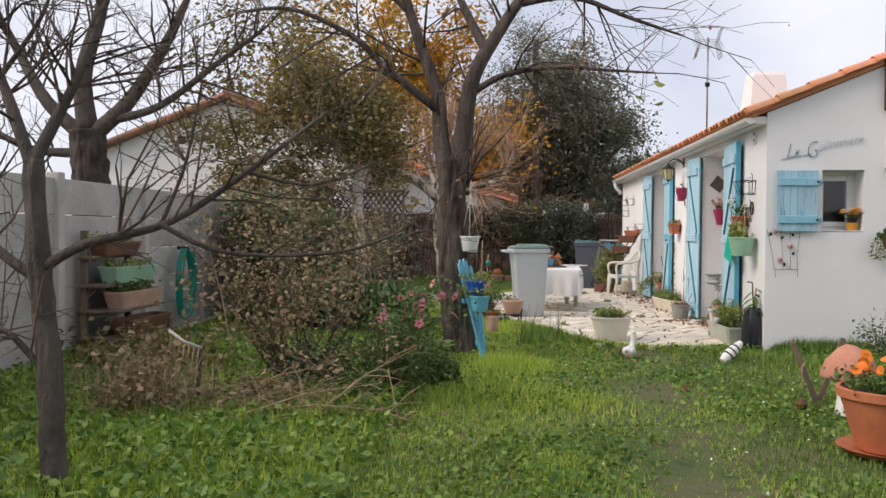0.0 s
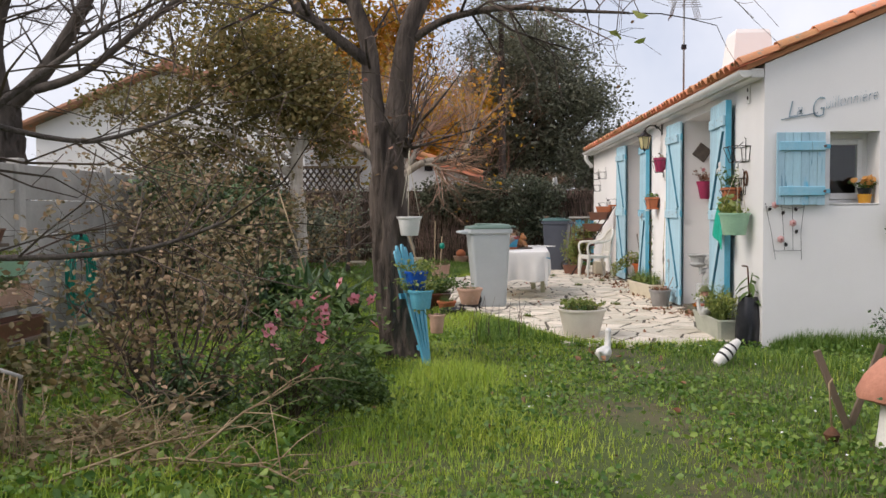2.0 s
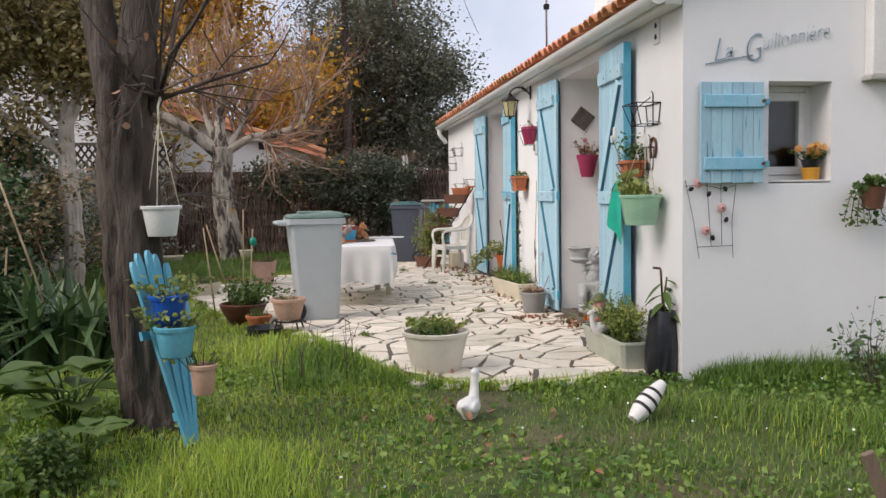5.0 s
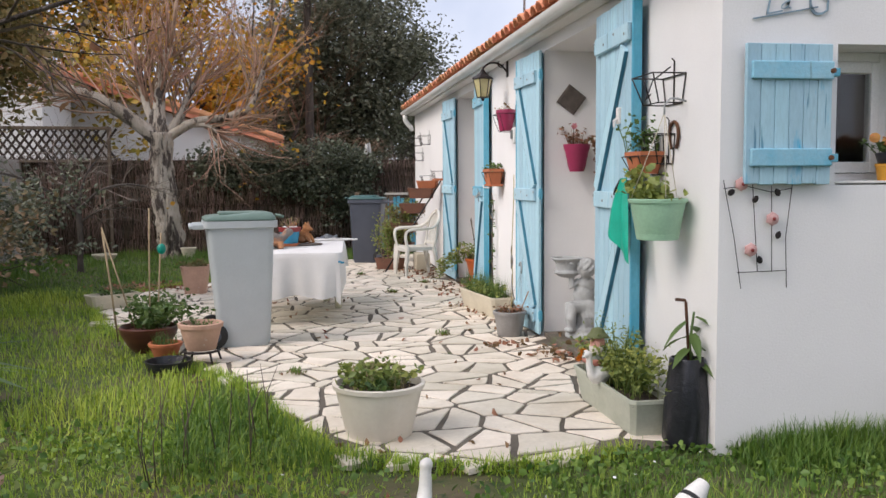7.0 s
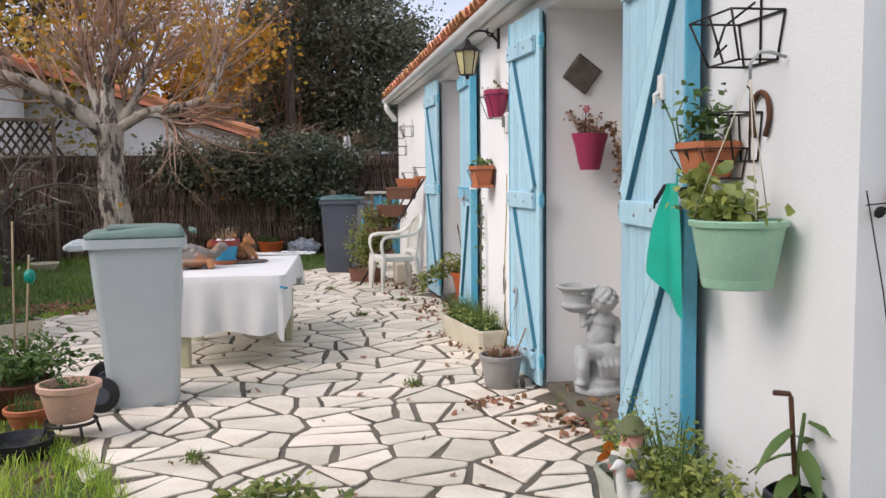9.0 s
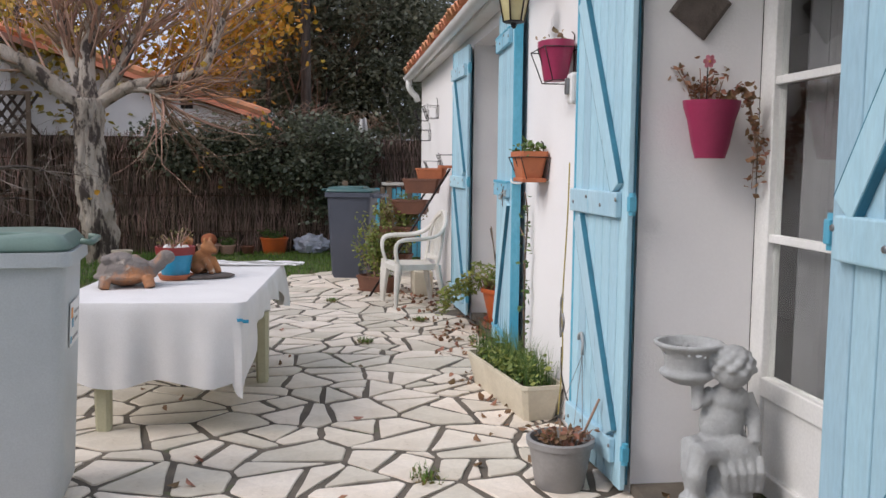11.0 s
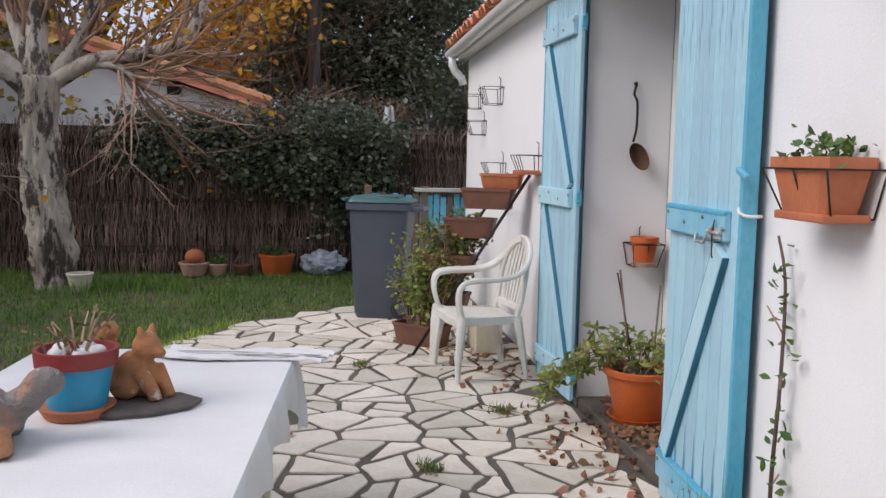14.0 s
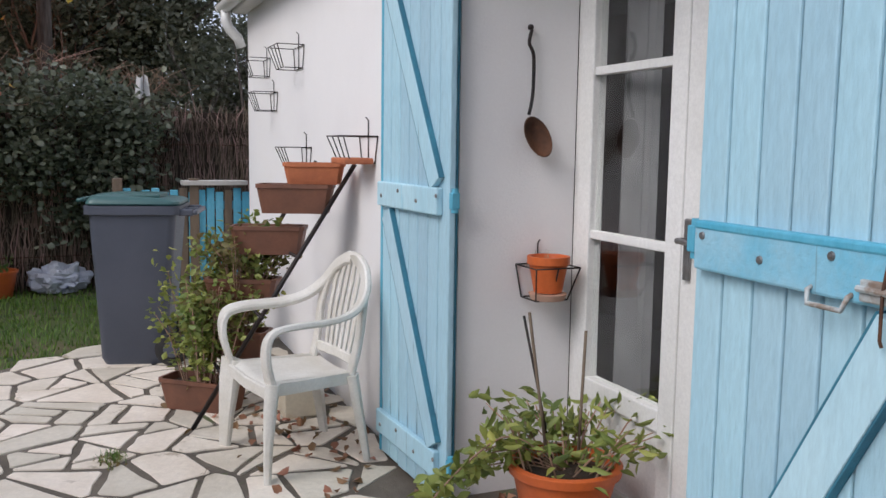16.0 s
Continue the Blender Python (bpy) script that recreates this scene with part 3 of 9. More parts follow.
ws = thing("window_shutter", 3.53, GY - 0.032, 1.31, "pale blue board shutter, open flat on the gable wall", "shutter")
for k in range(6):
    b = B()
    box(b, k * 0.074 + 0.001, k * 0.074 + 0.073, -0.026, 0.0, -0.004 * (k % 2), 0.67, 0.004)
    part("board", b, M_PEEL, ws)
for z in (0.085, 0.50):
    b = B()
    box(b, 0.02, 0.44, -0.048, -0.026, z, z + 0.085, 0.006)
    part("batten", b, M_BATTEN, ws)
for z in (0.125, 0.54):
    b = B()
    limb(b, [(0.43, -0.048, z), (0.43, -0.062, z)], [0.012, 0.012], 10)
    part("knob", b, M_RUST, ws)
    b = B()
    box(b, 0.43, 0.50, -0.004, 0.03, z - 0.02, z + 0.02, 0.004)
    part("hinge", b, M_BLUE2, ws)


# ---- glazed doors at the back of the doorways ----
def glazed_door(name, y0, y1):
    d = tagged(new(name), "white glazed double door with net curtains behind the panes", "door", kind="structure")
    d.location = (DOOR_X, y0, 0.045)
    W, H = y1 - y0, DOOR_TOP - 0.047
    f = B()
    box(f, 0.0, 0.07, 0.002, 0.06, 0, H, 0.006)
    box(f, 0.0, 0.07, W - 0.06, W - 0.002, 0, H, 0.006)
    box(f, 0.0, 0.07, 0.06, W - 0.06, H - 0.06, H, 0.006)
    part("door_frame", f, M_PVC, d)
    for s in (0, 1):
        a, b = (0.065, W / 2 - 0.003) if s == 0 else (W / 2 + 0.003, W - 0.065)
        f = B()
        st = 0.085
        box(f, -0.02, 0.045, a, a + st, 0.01, H - 0.065, 0.006)
        box(f, -0.02, 0.045, b - st, b, 0.01, H - 0.065, 0.006)
        box(f, -0.02, 0.045, a + st, b - st, 0.01, 0.10, 0.006)
        box(f, -0.02, 0.045, a + st, b - st, 0.40, 0.48, 0.006)
        box(f, -0.02, 0.045, a + st, b - st, H - 0.16, H - 0.065, 0.006)
        leaf = part("door_leaf", f, M_PVC, d)
        p = B()
        box(p, 0.0, 0.02, a + st - 0.005, b - st + 0.005, 0.095, 0.405, 0.002)
        part("panel", p, M_PVC, leaf)
        for z in (1.04, 1.66):
            p = B()
            box(p, -0.012, 0.03, a + st, b - st, z - 0.016, z + 0.016, 0.004)
            part("glazing_bar", p, M_PVC, leaf)
        for z0, z1 in ((0.48, 1.024), (1.056, 1.644), (1.676, H - 0.16)):
            p = B()
            box(p, 0.008, 0.014, a + st - 0.003, b - st + 0.003, z0 - 0.003, z1 + 0.003)
            part("pane", p, M_GLASS, leaf).visible_shadow = False
    hd = B()
    box(hd, -0.035, -0.02, W / 2 - 0.06, W / 2 - 0.03, 0.95, 1.15, 0.005)
    limb(hd, [(-0.035, W / 2 - 0.045, 1.08), (-0.07, W / 2 - 0.045, 1.08), (-0.072, W / 2 - 0.16, 1.075)], [0.01, 0.01, 0.009], 8)
    part("door_handle", hd, M_STEEL, d)
    cu = B()
    n = 60
    va = [cu.verts.new((0.10 + 0.02 * math.sin(k * 0.9) + 0.012 * math.sin(k * 2.3), 0.1 + (W - 0.2) * k / n, 0.02)) for k in range(n + 1)]
    vb = [cu.verts.new((0.10 + 0.012 * math.sin(k * 0.9), 0.1 + (W - 0.2) * k / n, H - 0.1)) for k in range(n + 1)]
    drop = [k for k in range(n) if (k // 5) % 3 != 2]
    for k in drop:
        cu.faces.new((va[k], va[k + 1], vb[k + 1], vb[k]))
    bmesh.ops.solidify(cu, geom=cu.faces[:], thickness=0.004)
    c = thing("net_curtain", DOOR_X, y0, 0.045, "grey-white net curtain hanging behind the glazed door", "curtain")
    part("fabric", cu, M_CURTAIN, c, smooth=True)


glazed_door("door_1", *DOORS[0])
glazed_door("door_2", *DOORS[1])

# ---- chimney and aerial ----
ch = thing("chimney", 5.6, 18.2, 3.2, "tapered white rendered chimney stack on the roof", "chimney")
b = B()
pts = [(0.40, 0.0), (0.40, 0.25), (0.30, 1.15), (0.27, 1.22)]
prev = None
for r, z in pts:
    ring = [b.verts.new((sx * r, sy * r, z)) for sx, sy in ((-1, -1), (1, -1), (1, 1), (-1, 1))]
    if prev:
        for k in range(4):
            b.faces.new((prev[k], prev[(k + 1) % 4], ring[(k + 1) % 4], ring[k]))
    prev = ring
b.faces.new(prev)
part("shaft", b, M_WALL, ch)
an = thing("aerial", 5.23, 21.5, roof_z(5.23), "grey rake television aerial on a mast", "aerial")
strands("mast", [([(0, 0, 0), (0, 0, 2.5)], 0.02)], M_STEEL, an, 8)
strands("boom", [([(-0.05, -0.35, 2.35), (0.05, 0.35, 2.35)], 0.012)], M_STEEL, an, 6)
for s in (-1, 1):
    strands("reflector", [([(s * 0.30, 0.1 * k - 0.2, 2.0), (s * 0.20, 0.1 * k - 0.2, 2.35), (s * 0.30, 0.1 * k - 0.2, 2.72)], 0.006) for k in range(5)], M_STEEL, an, 5)
strands("dipole", [([(-0.34, 0.1 * k - 0.2, 2.35 + 0.07 * k - 0.14), (0.34, 0.1 * k - 0.2, 2.35 + 0.07 * k - 0.14)], 0.006) for k in range(5)], M_STEEL, an, 5)
b = B()
box(b, -0.05, 0.05, -0.04, 0.04, 1.35, 1.45, 0.01)
part("amplifier", b, M_IRON, an)

# ---- garden walls: precast concrete panels at the west, plain wall behind ----
WLX = -3.72
gw = tagged(new("wall_garden_west"), "weathered grey precast concrete garden wall", "wall", kind="structure")
pn = B()
box(pn, -0.03, 0.03, -0.995, 0.995, 0.004, 0.346, 0.006)
first = part("panel", pn, M_CONC, gw)
first.location = (WLX, -4.5, 0)
for i in range(15):
    for k in range(5):
        if i == 0 and k == 0:
            continue
        o = new("panel", first.data)
        o.parent = gw
        o.location = (WLX + random.uniform(-0.004, 0.004), -4.5 + 2.0 * i, 0.35 * k)
        o.rotation_euler = (0, random.uniform(-0.006, 0.006), 0)
ps = B()
box(ps, -0.065, 0.065, -0.06, 0.06, -0.2, 1.80, 0.01)
post = part("post", ps, M_CONC, gw)
post.location = (WLX + 0.02, -5.5, 0)
for i in range(1, 16):
    o = new("post", post.data)
    o.parent = gw
    o.location = (WLX + 0.02, -5.5 + 2.0 * i, 0)
b = B()
box(b, WLX - 0.1, 16, -5.8, -5.6, -0.3, 1.9, 0.01)
tagged(part("wall_garden_south", b, M_CONC), "plain grey garden wall", "wall", kind="structure")
b = B()
box(b, 15.8, 16, -5.6, 24, -0.3, 1.9, 0.01)
tagged(part("wall_garden_east", b, M_CONC), "plain grey garden wall", "wall", kind="structure")

# ---- brushwood fence along the north side ----
FA, FB = Vector((-4.6, 23.6)), Vector((9.0, 24.9))
fdir = (FB - FA).normalized()
flen = (FB - FA).length
fang = math.degrees(math.atan2(fdir.y, fdir.x))


def fence_at(s, off=0.0):
    p = FA + fdir * s
    return p.x + off * fdir.y, p.y - off * fdir.x


fe = thing("brushwood_fence", FA.x, FA.y, 0, "dark brown heather brushwood fence screening the garden", "fence", rz=fang)
# one solid dark sheet behind the twigs fills the gaps between them
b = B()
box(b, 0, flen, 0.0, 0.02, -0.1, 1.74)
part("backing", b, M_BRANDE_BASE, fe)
rg = np.random.default_rng(5)
lines = []
for tier in range(6):
    for k in range(1900):
        x, z = rg.uniform(0, flen), 0.32 * tier - 0.06 + rg.uniform(-0.03, 0.05)
        y = -rg.uniform(0.006, 0.030) - 0.012 * (tier % 2)
        h = rg.uniform(0.30, 0.46) if tier < 5 else rg.uniform(0.14, 0.30)
        r = rg.uniform(0.0035, 0.008)
        lines.append(([(x, y, z), (x + rg.normal(0, 0.018), y - 0.022, z + h * 0.4), (x + rg.normal(0, 0.045), y + 0.012, z + h)], [r, r * 0.8, r * 0.35]))
v, f = tubes(lines, 3)
tw = raw("brushwood", v, f, M_BRANDE, fe)
tw["kind"] = "stuff"
for z in (0.3, 0.85, 1.4):
    strands("wire", [([(0, -0.045, z), (flen, -0.045, z + 0.01)], 0.004)], M_RUST, fe, 5)

# ---- trees ----
def grow(rng, p, d, r, length, depth, lines, tips, spread=0.6, gravity=0.0, ratio=0.7, kids=(2, 3), wob=0.12, rmin=0.004, seglen=0.25):
    """A branch and its branches: appends (points, radii) to lines and the ends to tips."""
    n = max(2, int(length / seglen))
    pts, rad = [p.copy()], [r]
    q, e = p.copy(), d.normalized()
    for i in range(n):
        e = (e + Vector(rng.normal(0, wob, 3)) + Vector((0, 0, gravity))).normalized()
        q = q + e * (length / n)
        pts.append(q.copy())
        rad.append(max(rmin * 0.6, r * (1 - 0.45 * (i + 1) / n)))
    lines.append((pts, rad))
    if depth == 0 or r < rmin:
        tips.append(q)
        return
    for k in range(int(rng.integers(kids[0], kids[1] + 1))):
        t = rng.uniform(0.4, 1.0) if k else 1.0
        i = min(n, max(1, int(t * n)))
        side = Vector(rng.normal(0, 1, 3))
        side = (side - e * side.dot(e)).normalized()
        dd = (e + side * rng.uniform(0.5, 1.2) * spread).normalized()
        grow(rng, pts[i], dd, rad[i] * rng.uniform(0.55, 0.8), length * ratio * rng.uniform(0.75, 1.15), depth - 1, lines, tips, spread, gravity, ratio, kids, wob, rmin, seglen)


def smooth_line(pts, n=5):
    """Points along a soft curve through pts."""
    pts = [Vector(p) for p in pts]
    out = []
    for i in range(len(pts) - 1):
        a, b, c, d = pts[max(i - 1, 0)], pts[i], pts[i + 1], pts[min(i + 2, len(pts) - 1)]
        for k in range(n):
            t = k / n
            out.append(0.5 * ((2 * b) + (c - a) * t + (2 * a - 5 * b + 4 * c - d) * t * t + (3 * b - a - 3 * c + d) * t ** 3))
    out.append(pts[-1])
    return out


def limb_line(pts, r0, r1, n=5):
    p = smooth_line(pts, n)
    return p, [r0 + (r1 - r0) * i / (len(p) - 1) for i in range(len(p))]


def around(rng, tips, per, spread):
    return np.concatenate([np.array(t)[None] + rng.normal(0, spread, (per, 3)) for t in tips]) if len(tips) else np.zeros((0, 3))


def split_lines(lines, r):
    return [l for l in lines if max(l[1]) >= r], [l for l in lines if max(l[1]) < r]


def bare_tree(name, x, y, trunk, limbs, label, bark, twig, seed, twigs=(4, 3), twig_len=0.9, gravity=0.0, spread=0.7, sides=12, category="tree", ratio=0.66, wob=0.14, rmin=0.004, twig_bark=False):
    """A tree with a hand-set trunk and limbs (points from its base, radii) from which finer branches grow."""
    rng = np.random.default_rng(seed)
    th = thing(name, x, y, 0, label, category)
    raw_lines = [limb_line(trunk[0], trunk[1], trunk[2], 16)]
    v, f = tubes(raw_lines, 72)
    axis = raw_lines[0][0]
    v = [p + (p - axis[i // 72]) * (0.26 * (0.5 - 2.0 * abs(noise.noise(Vector((p.x * 17, p.y * 17, p.z * 2.6))))) + 0.10 * noise.noise(Vector((p.x * 40, p.y * 40, p.z * 9))) + 0.16 * noise.noise(p * 4)) for i, p in enumerate(v)]
    raw("trunk", v, f, bark, th, True)
    big, lines, tips = [], [], []
    for l in limbs:
        pts, rad = limb_line(*l)
        big.append((pts, rad))
        n = len(pts)
        for k in range(twigs[0]):
            i = int(n * rng.uniform(0.3, 0.98))
            i = min(i, n - 2)
            e = (pts[i + 1] - pts[i]).normalized()
            side = Vector(rng.normal(0, 1, 3))
            side = (side - e * side.dot(e)).normalized()
            grow(rng, pts[i], (e * 0.6 + side * spread), min(rad[i] * 0.45, 0.022 * twig_len), twig_len * rng.uniform(0.6, 1.2), twigs[1], lines, tips, spread, gravity, ratio, (2, 3), wob, rmin)
        grow(rng, pts[-1], pts[-1] - pts[-2], rad[-1] * 0.8, twig_len, twigs[1], lines, tips, spread, gravity, ratio, (2, 3), wob, rmin)
    for l in big:
        strands("limb", [l], bark, th, sides)
    thick, thin = split_lines(lines, 0.012)
    if thick:
        strands("branchwork", thick, twig if twig_bark else bark, th, 5)["kind"] = "stuff"
    strands("crown", thin, twig, th, 3, smooth=False)["kind"] = "stuff"
    return th, tips, rng


# young fruit tree beside the start of the walk
bare_tree("fruit_tree", -1.62, 4.5, ([(0.02, 0, -0.1), (0.0, 0, 0.5), (-0.06, 0, 1.1), (-0.1, 0.02, 1.6)], 0.062, 0.045), [
    ([(-0.1, 0.02, 1.55), (-0.22, 0.05, 1.85), (-0.38, 0.1, 2.2), (-0.5, 0.1, 2.7)], 0.035, 0.012),
    ([(-0.1, 0.02, 1.58), (0.0, 0.1, 1.85), (0.1, 0.1, 2.05), (0.22, 0.2, 2.5)], 0.035, 0.012),
    ([(-0.04, 0, 1.08), (0.2, -0.05, 1.2), (0.55, 0.1, 1.31), (0.95, 0.2, 1.6), (1.25, 0.3, 1.85)], 0.028, 0.008),
    ([(0.5, 0.05, 1.30), (0.8, 0.15, 1.16), (1.3, 0.3, 1.16), (1.6, 0.3, 1.25)], 0.014, 0.005),
    ([(-0.02, 0, 1.0), (-0.3, 0, 1.2), (-0.55, 0.1, 1.5), (-0.8, 0.1, 1.8)], 0.03, 0.01),
    ([(0.0, 0, 0.55), (-0.15, -0.05, 0.75), (-0.28, 0.0, 0.8)], 0.02, 0.01),
    ([(0.9, 0.2, 1.55), (1.2, 0.3, 1.5), (1.5, 0.4, 1.62)], 0.01, 0.004),
    ([(0.5, 0.1, 1.3), (0.62, 0.1, 1.6), (0.7, 0.1, 2.0)], 0.012, 0.005),
    ([(-0.3, 0.08, 2.0), (-0.1, 0.1, 2.3), (0.0, 0.1, 2.6)], 0.014, 0.006)],
    "leafless young fruit tree with lichened grey bark", M_BARK_G, M_TWIG_D, 3, (15, 3), 0.46, spread=0.85, sides=8, rmin=0.003, wob=0.2)

# the big tree beside the lawn
big_tree, tips_b, rng_b = bare_tree("garden_tree", 0.02, 9.85, ([(0.06, 0, -0.15), (0.03, 0, 0.3), (-0.03, 0, 1.0), (-0.05, 0, 1.7), (-0.06, 0, 2.04)], 0.165, 0.135), [
    ([(-0.10, 0, 1.82), (-0.18, 0.02, 2.3), (-0.22, 0.05, 2.75), (-0.42, 0.1, 3.3), (-0.62, 0.2, 3.9), (-0.9, 0.3, 4.6)], 0.10, 0.035),
    ([(-0.01, 0, 1.82), (0.06, -0.02, 2.3), (0.16, 0, 2.9), (0.42, 0.1, 3.4), (0.75, 0.1, 3.9), (1.1, 0.3, 4.5)], 0.115, 0.035),
    ([(-0.18, 0.02, 2.55), (-0.45, -0.1, 2.75), (-0.75, -0.2, 2.98), (-1.1, -0.3, 3.3), (-1.7, -0.4, 3.55), (-2.2, -0.5, 3.5)], 0.055, 0.014),
    ([(0.16, 0, 2.75), (0.5, -0.1, 2.92), (1.0, -0.2, 2.98), (1.5, -0.2, 2.95), (2.0, -0.3, 2.9)], 0.04, 0.01),
    ([(0.3, 0.05, 3.2), (0.1, 0.2, 3.6), (-0.1, 0.4, 4.1), (-0.2, 0.5, 4.7)], 0.06, 0.02),
    ([(0.6, 0.1, 3.7), (1.2, 0.0, 3.75), (1.8, -0.1, 3.5), (2.3, -0.2, 3.3)], 0.04, 0.01),
    ([(-0.5, 0.15, 3.6), (-1.0, 0.1, 4.0), (-1.7, 0.0, 4.1)], 0.035, 0.01),
    ([(0.1, 0, 1.75), (0.13, -0.02, 1.80), (0.16, -0.06, 1.86)], 0.035, 0.02)],
    "leafless garden tree with dark furrowed bark and two main limbs", M_BARK_D, M_TWIG_D, 11, (11, 4), 0.75, gravity=-0.03, spread=0.8)
sel = [tips_b[k] for k in rng_b.choice(len(tips_b), 190, replace=False)]
leaves("leaves", around(rng_b, sel, 1, 0.04), rng_b.uniform(0.035, 0.06, 190), M_L_BROWN, big_tree, rng_b, 0.7)
for at_, sz_ in (((1.72, -2.3, 2.46), 0.11), ((1.58, -2.3, 2.34), 0.13), ((1.72, -2.3, 2.30), 0.09)):
    leaves("leaf", [at_], [sz_], M_L_PALE, big_tree, rng_b, 0.7)
strands("twig", [([(1.1, -1.2, 3.3), (1.4, -1.9, 3.0), (1.60, -2.3, 2.55), (1.58, -2.3, 2.34)], 0.003), ([(1.4, -1.9, 3.0), (1.66, -2.2, 2.65), (1.72, -2.3, 2.46)], 0.003)], M_TWIG_D, big_tree, 4)

# pollarded plane by the fence
plane, tips_p, rng_p = bare_tree("plane_tree", -1.0, 22.75, ([(0.08, 0, -0.1), (0.02, 0, 0.6), (-0.06, 0, 1.3), (-0.05, 0, 2.2)], 0.22, 0.19), [
    ([(-0.1, 0, 2.05), (-0.5, -0.1, 2.40), (-1.1, -0.2, 2.78), (-1.9, -0.2, 3.0)], 0.14, 0.09),
    ([(0.0, 0, 2.08), (0.5, 0, 2.38), (1.0, 0, 2.46), (1.45, -0.1, 2.62), (1.62, -0.1, 2.95), (1.75, -0.1, 3.3)], 0.09, 0.045),
    ([(-0.05, 0, 2.1), (-0.1, 0.1, 2.6), (-0.05, 0.2, 3.2), (0.1, 0.2, 3.7)], 0.13, 0.07),
    ([(0.0, 0, 2.1), (0.3, 0.2, 2.6), (0.5, 0.3, 3.1)], 0.09, 0.055),
    ([(0.45, 0, 2.34), (0.75, -0.05, 2.32), (0.95, -0.1, 2.18)], 0.05, 0.03),
    ([(-0.1, 0, 2.15), (-0.35, 0.2, 2.8), (-0.45, 0.2, 3.4)], 0.09, 0.055)],
    "pollarded plane tree with pale flaking bark and reddish shoots", M_BARK_P, M_TWIG, 21, (22, 3), 0.95, gravity=0.10, spread=0.55, wob=0.09, rmin=0.003, twig_bark=True)
sel = [tips_p[k] for k in rng_p.choice(len(tips_p), min(420, len(tips_p)), replace=False)]
sel = [t for t in sel if t[0] < -0.4 or rng_p.random() < 0.3]
leaves("leaves", around(rng_p, sel, 3, 0.10), rng_p.uniform(0.06, 0.12, 3 * len(sel)), M_L_YEL, plane, rng_p, 0.8)

# olive-leaved tree on a pale trunk beside the west beds
def leafy_tree(name, x, y, trunk, limbs, label, bark, twig, leafmat, seed, per, size, spread_l, **kw):
    t, tips, rng = bare_tree(name, x, y, trunk, limbs, label, bark, twig, seed, **kw)
    c = around(rng, tips, per, spread_l)
    leaves("foliage", c, rng.uniform(size[0], size[1], len(c)), leafmat, t, rng, 0.6)["kind"] = "stuff"
    return t, tips, rng


leafy_tree("small_birch", -2.06, 16.0, ([(0, 0, -0.1), (0.02, 0, 0.9), (-0.03, 0, 1.7), (0.0, 0, 2.3)], 0.115, 0.085), [
    ([(0, 0, 1.7), (-0.5, 0, 2.1), (-1.1, -0.2, 2.5), (-1.7, -0.3, 2.6)], 0.05, 0.02),
    ([(0, 0, 2.1), (0.15, 0, 2.4), (0.3, 0.1, 2.8)], 0.045, 0.02),
    ([(0, 0, 2.2), (-0.2, 0.2, 2.9), (-0.5, 0.2, 3.6)], 0.06, 0.02),
    ([(0, 0, 2.2), (0.2, 0.1, 2.9), (0.2, 0.3, 3.5)], 0.05, 0.02),
    ([(-0.1, 0, 2.0), (-0.8, -0.2, 2.7), (-1.4, -0.3, 3.2)], 0.04, 0.015),
    ([(-0.1, 0, 2.2), (-0.6, 0, 3.2), (-0.9, 0, 4.1)], 0.04, 0.015),
    ([(-0.1, 0, 1.9), (-1.0, 0.3, 2.2), (-2.0, 0.4, 2.3), (-2.8, 0.4, 2.7)], 0.04, 0.015)],
    "small pale-trunked tree with thin olive and russet leaves", mat("pale_birch_bark", (0.62, 0.57, 0.50), (0.46, 0.41, 0.34), 4.0, 0.9, 0.6, 20, stretch=(1, 1, 2.0), spots=((0.16, 0.13, 0.11), 6.0, 0.63), depth=0.02), M_TWIG_D, M_L_OLIVE, 31, 44, (0.06, 0.11), 0.19, twigs=(8, 3), twig_len=0.48, gravity=-0.02, spread=0.9)

# tall yellowing tree and others beyond the fence
leafy_tree("autumn_tree", -2.6, 31.0, ([(0, 0, -0.1), (0.1, 0, 2.0), (0, 0, 4.0)], 0.22, 0.14), [
    ([(0, 0, 3.0), (-0.9, 0, 4.4), (-1.6, 0, 6.2), (-2.0, 0, 7.8)], 0.10, 0.03),
    ([(0, 0, 3.4), (0.7, 0, 4.8), (1.1, 0, 6.0), (1.3, 0, 7.2)], 0.09, 0.03),
    ([(0, 0, 3.9), (0.0, 0.2, 5.6), (-0.2, 0.3, 7.4), (0, 0, 8.8)], 0.11, 0.03),
    ([(0, 0, 2.4), (1.2, -0.3, 3.2), (2.2, -0.4, 3.9)], 0.07, 0.03),
    ([(0, 0, 2.4), (-1.3, -0.3, 3.2), (-2.6, -0.4, 4.2)], 0.07, 0.03)],
    "tall slender tree with yellow and orange autumn leaves", M_BARK_G, M_TWIG, M_L_YEL, 41, 24, (0.12, 0.22), 0.38, twigs=(8, 3), twig_len=1.0, spread=0.8)
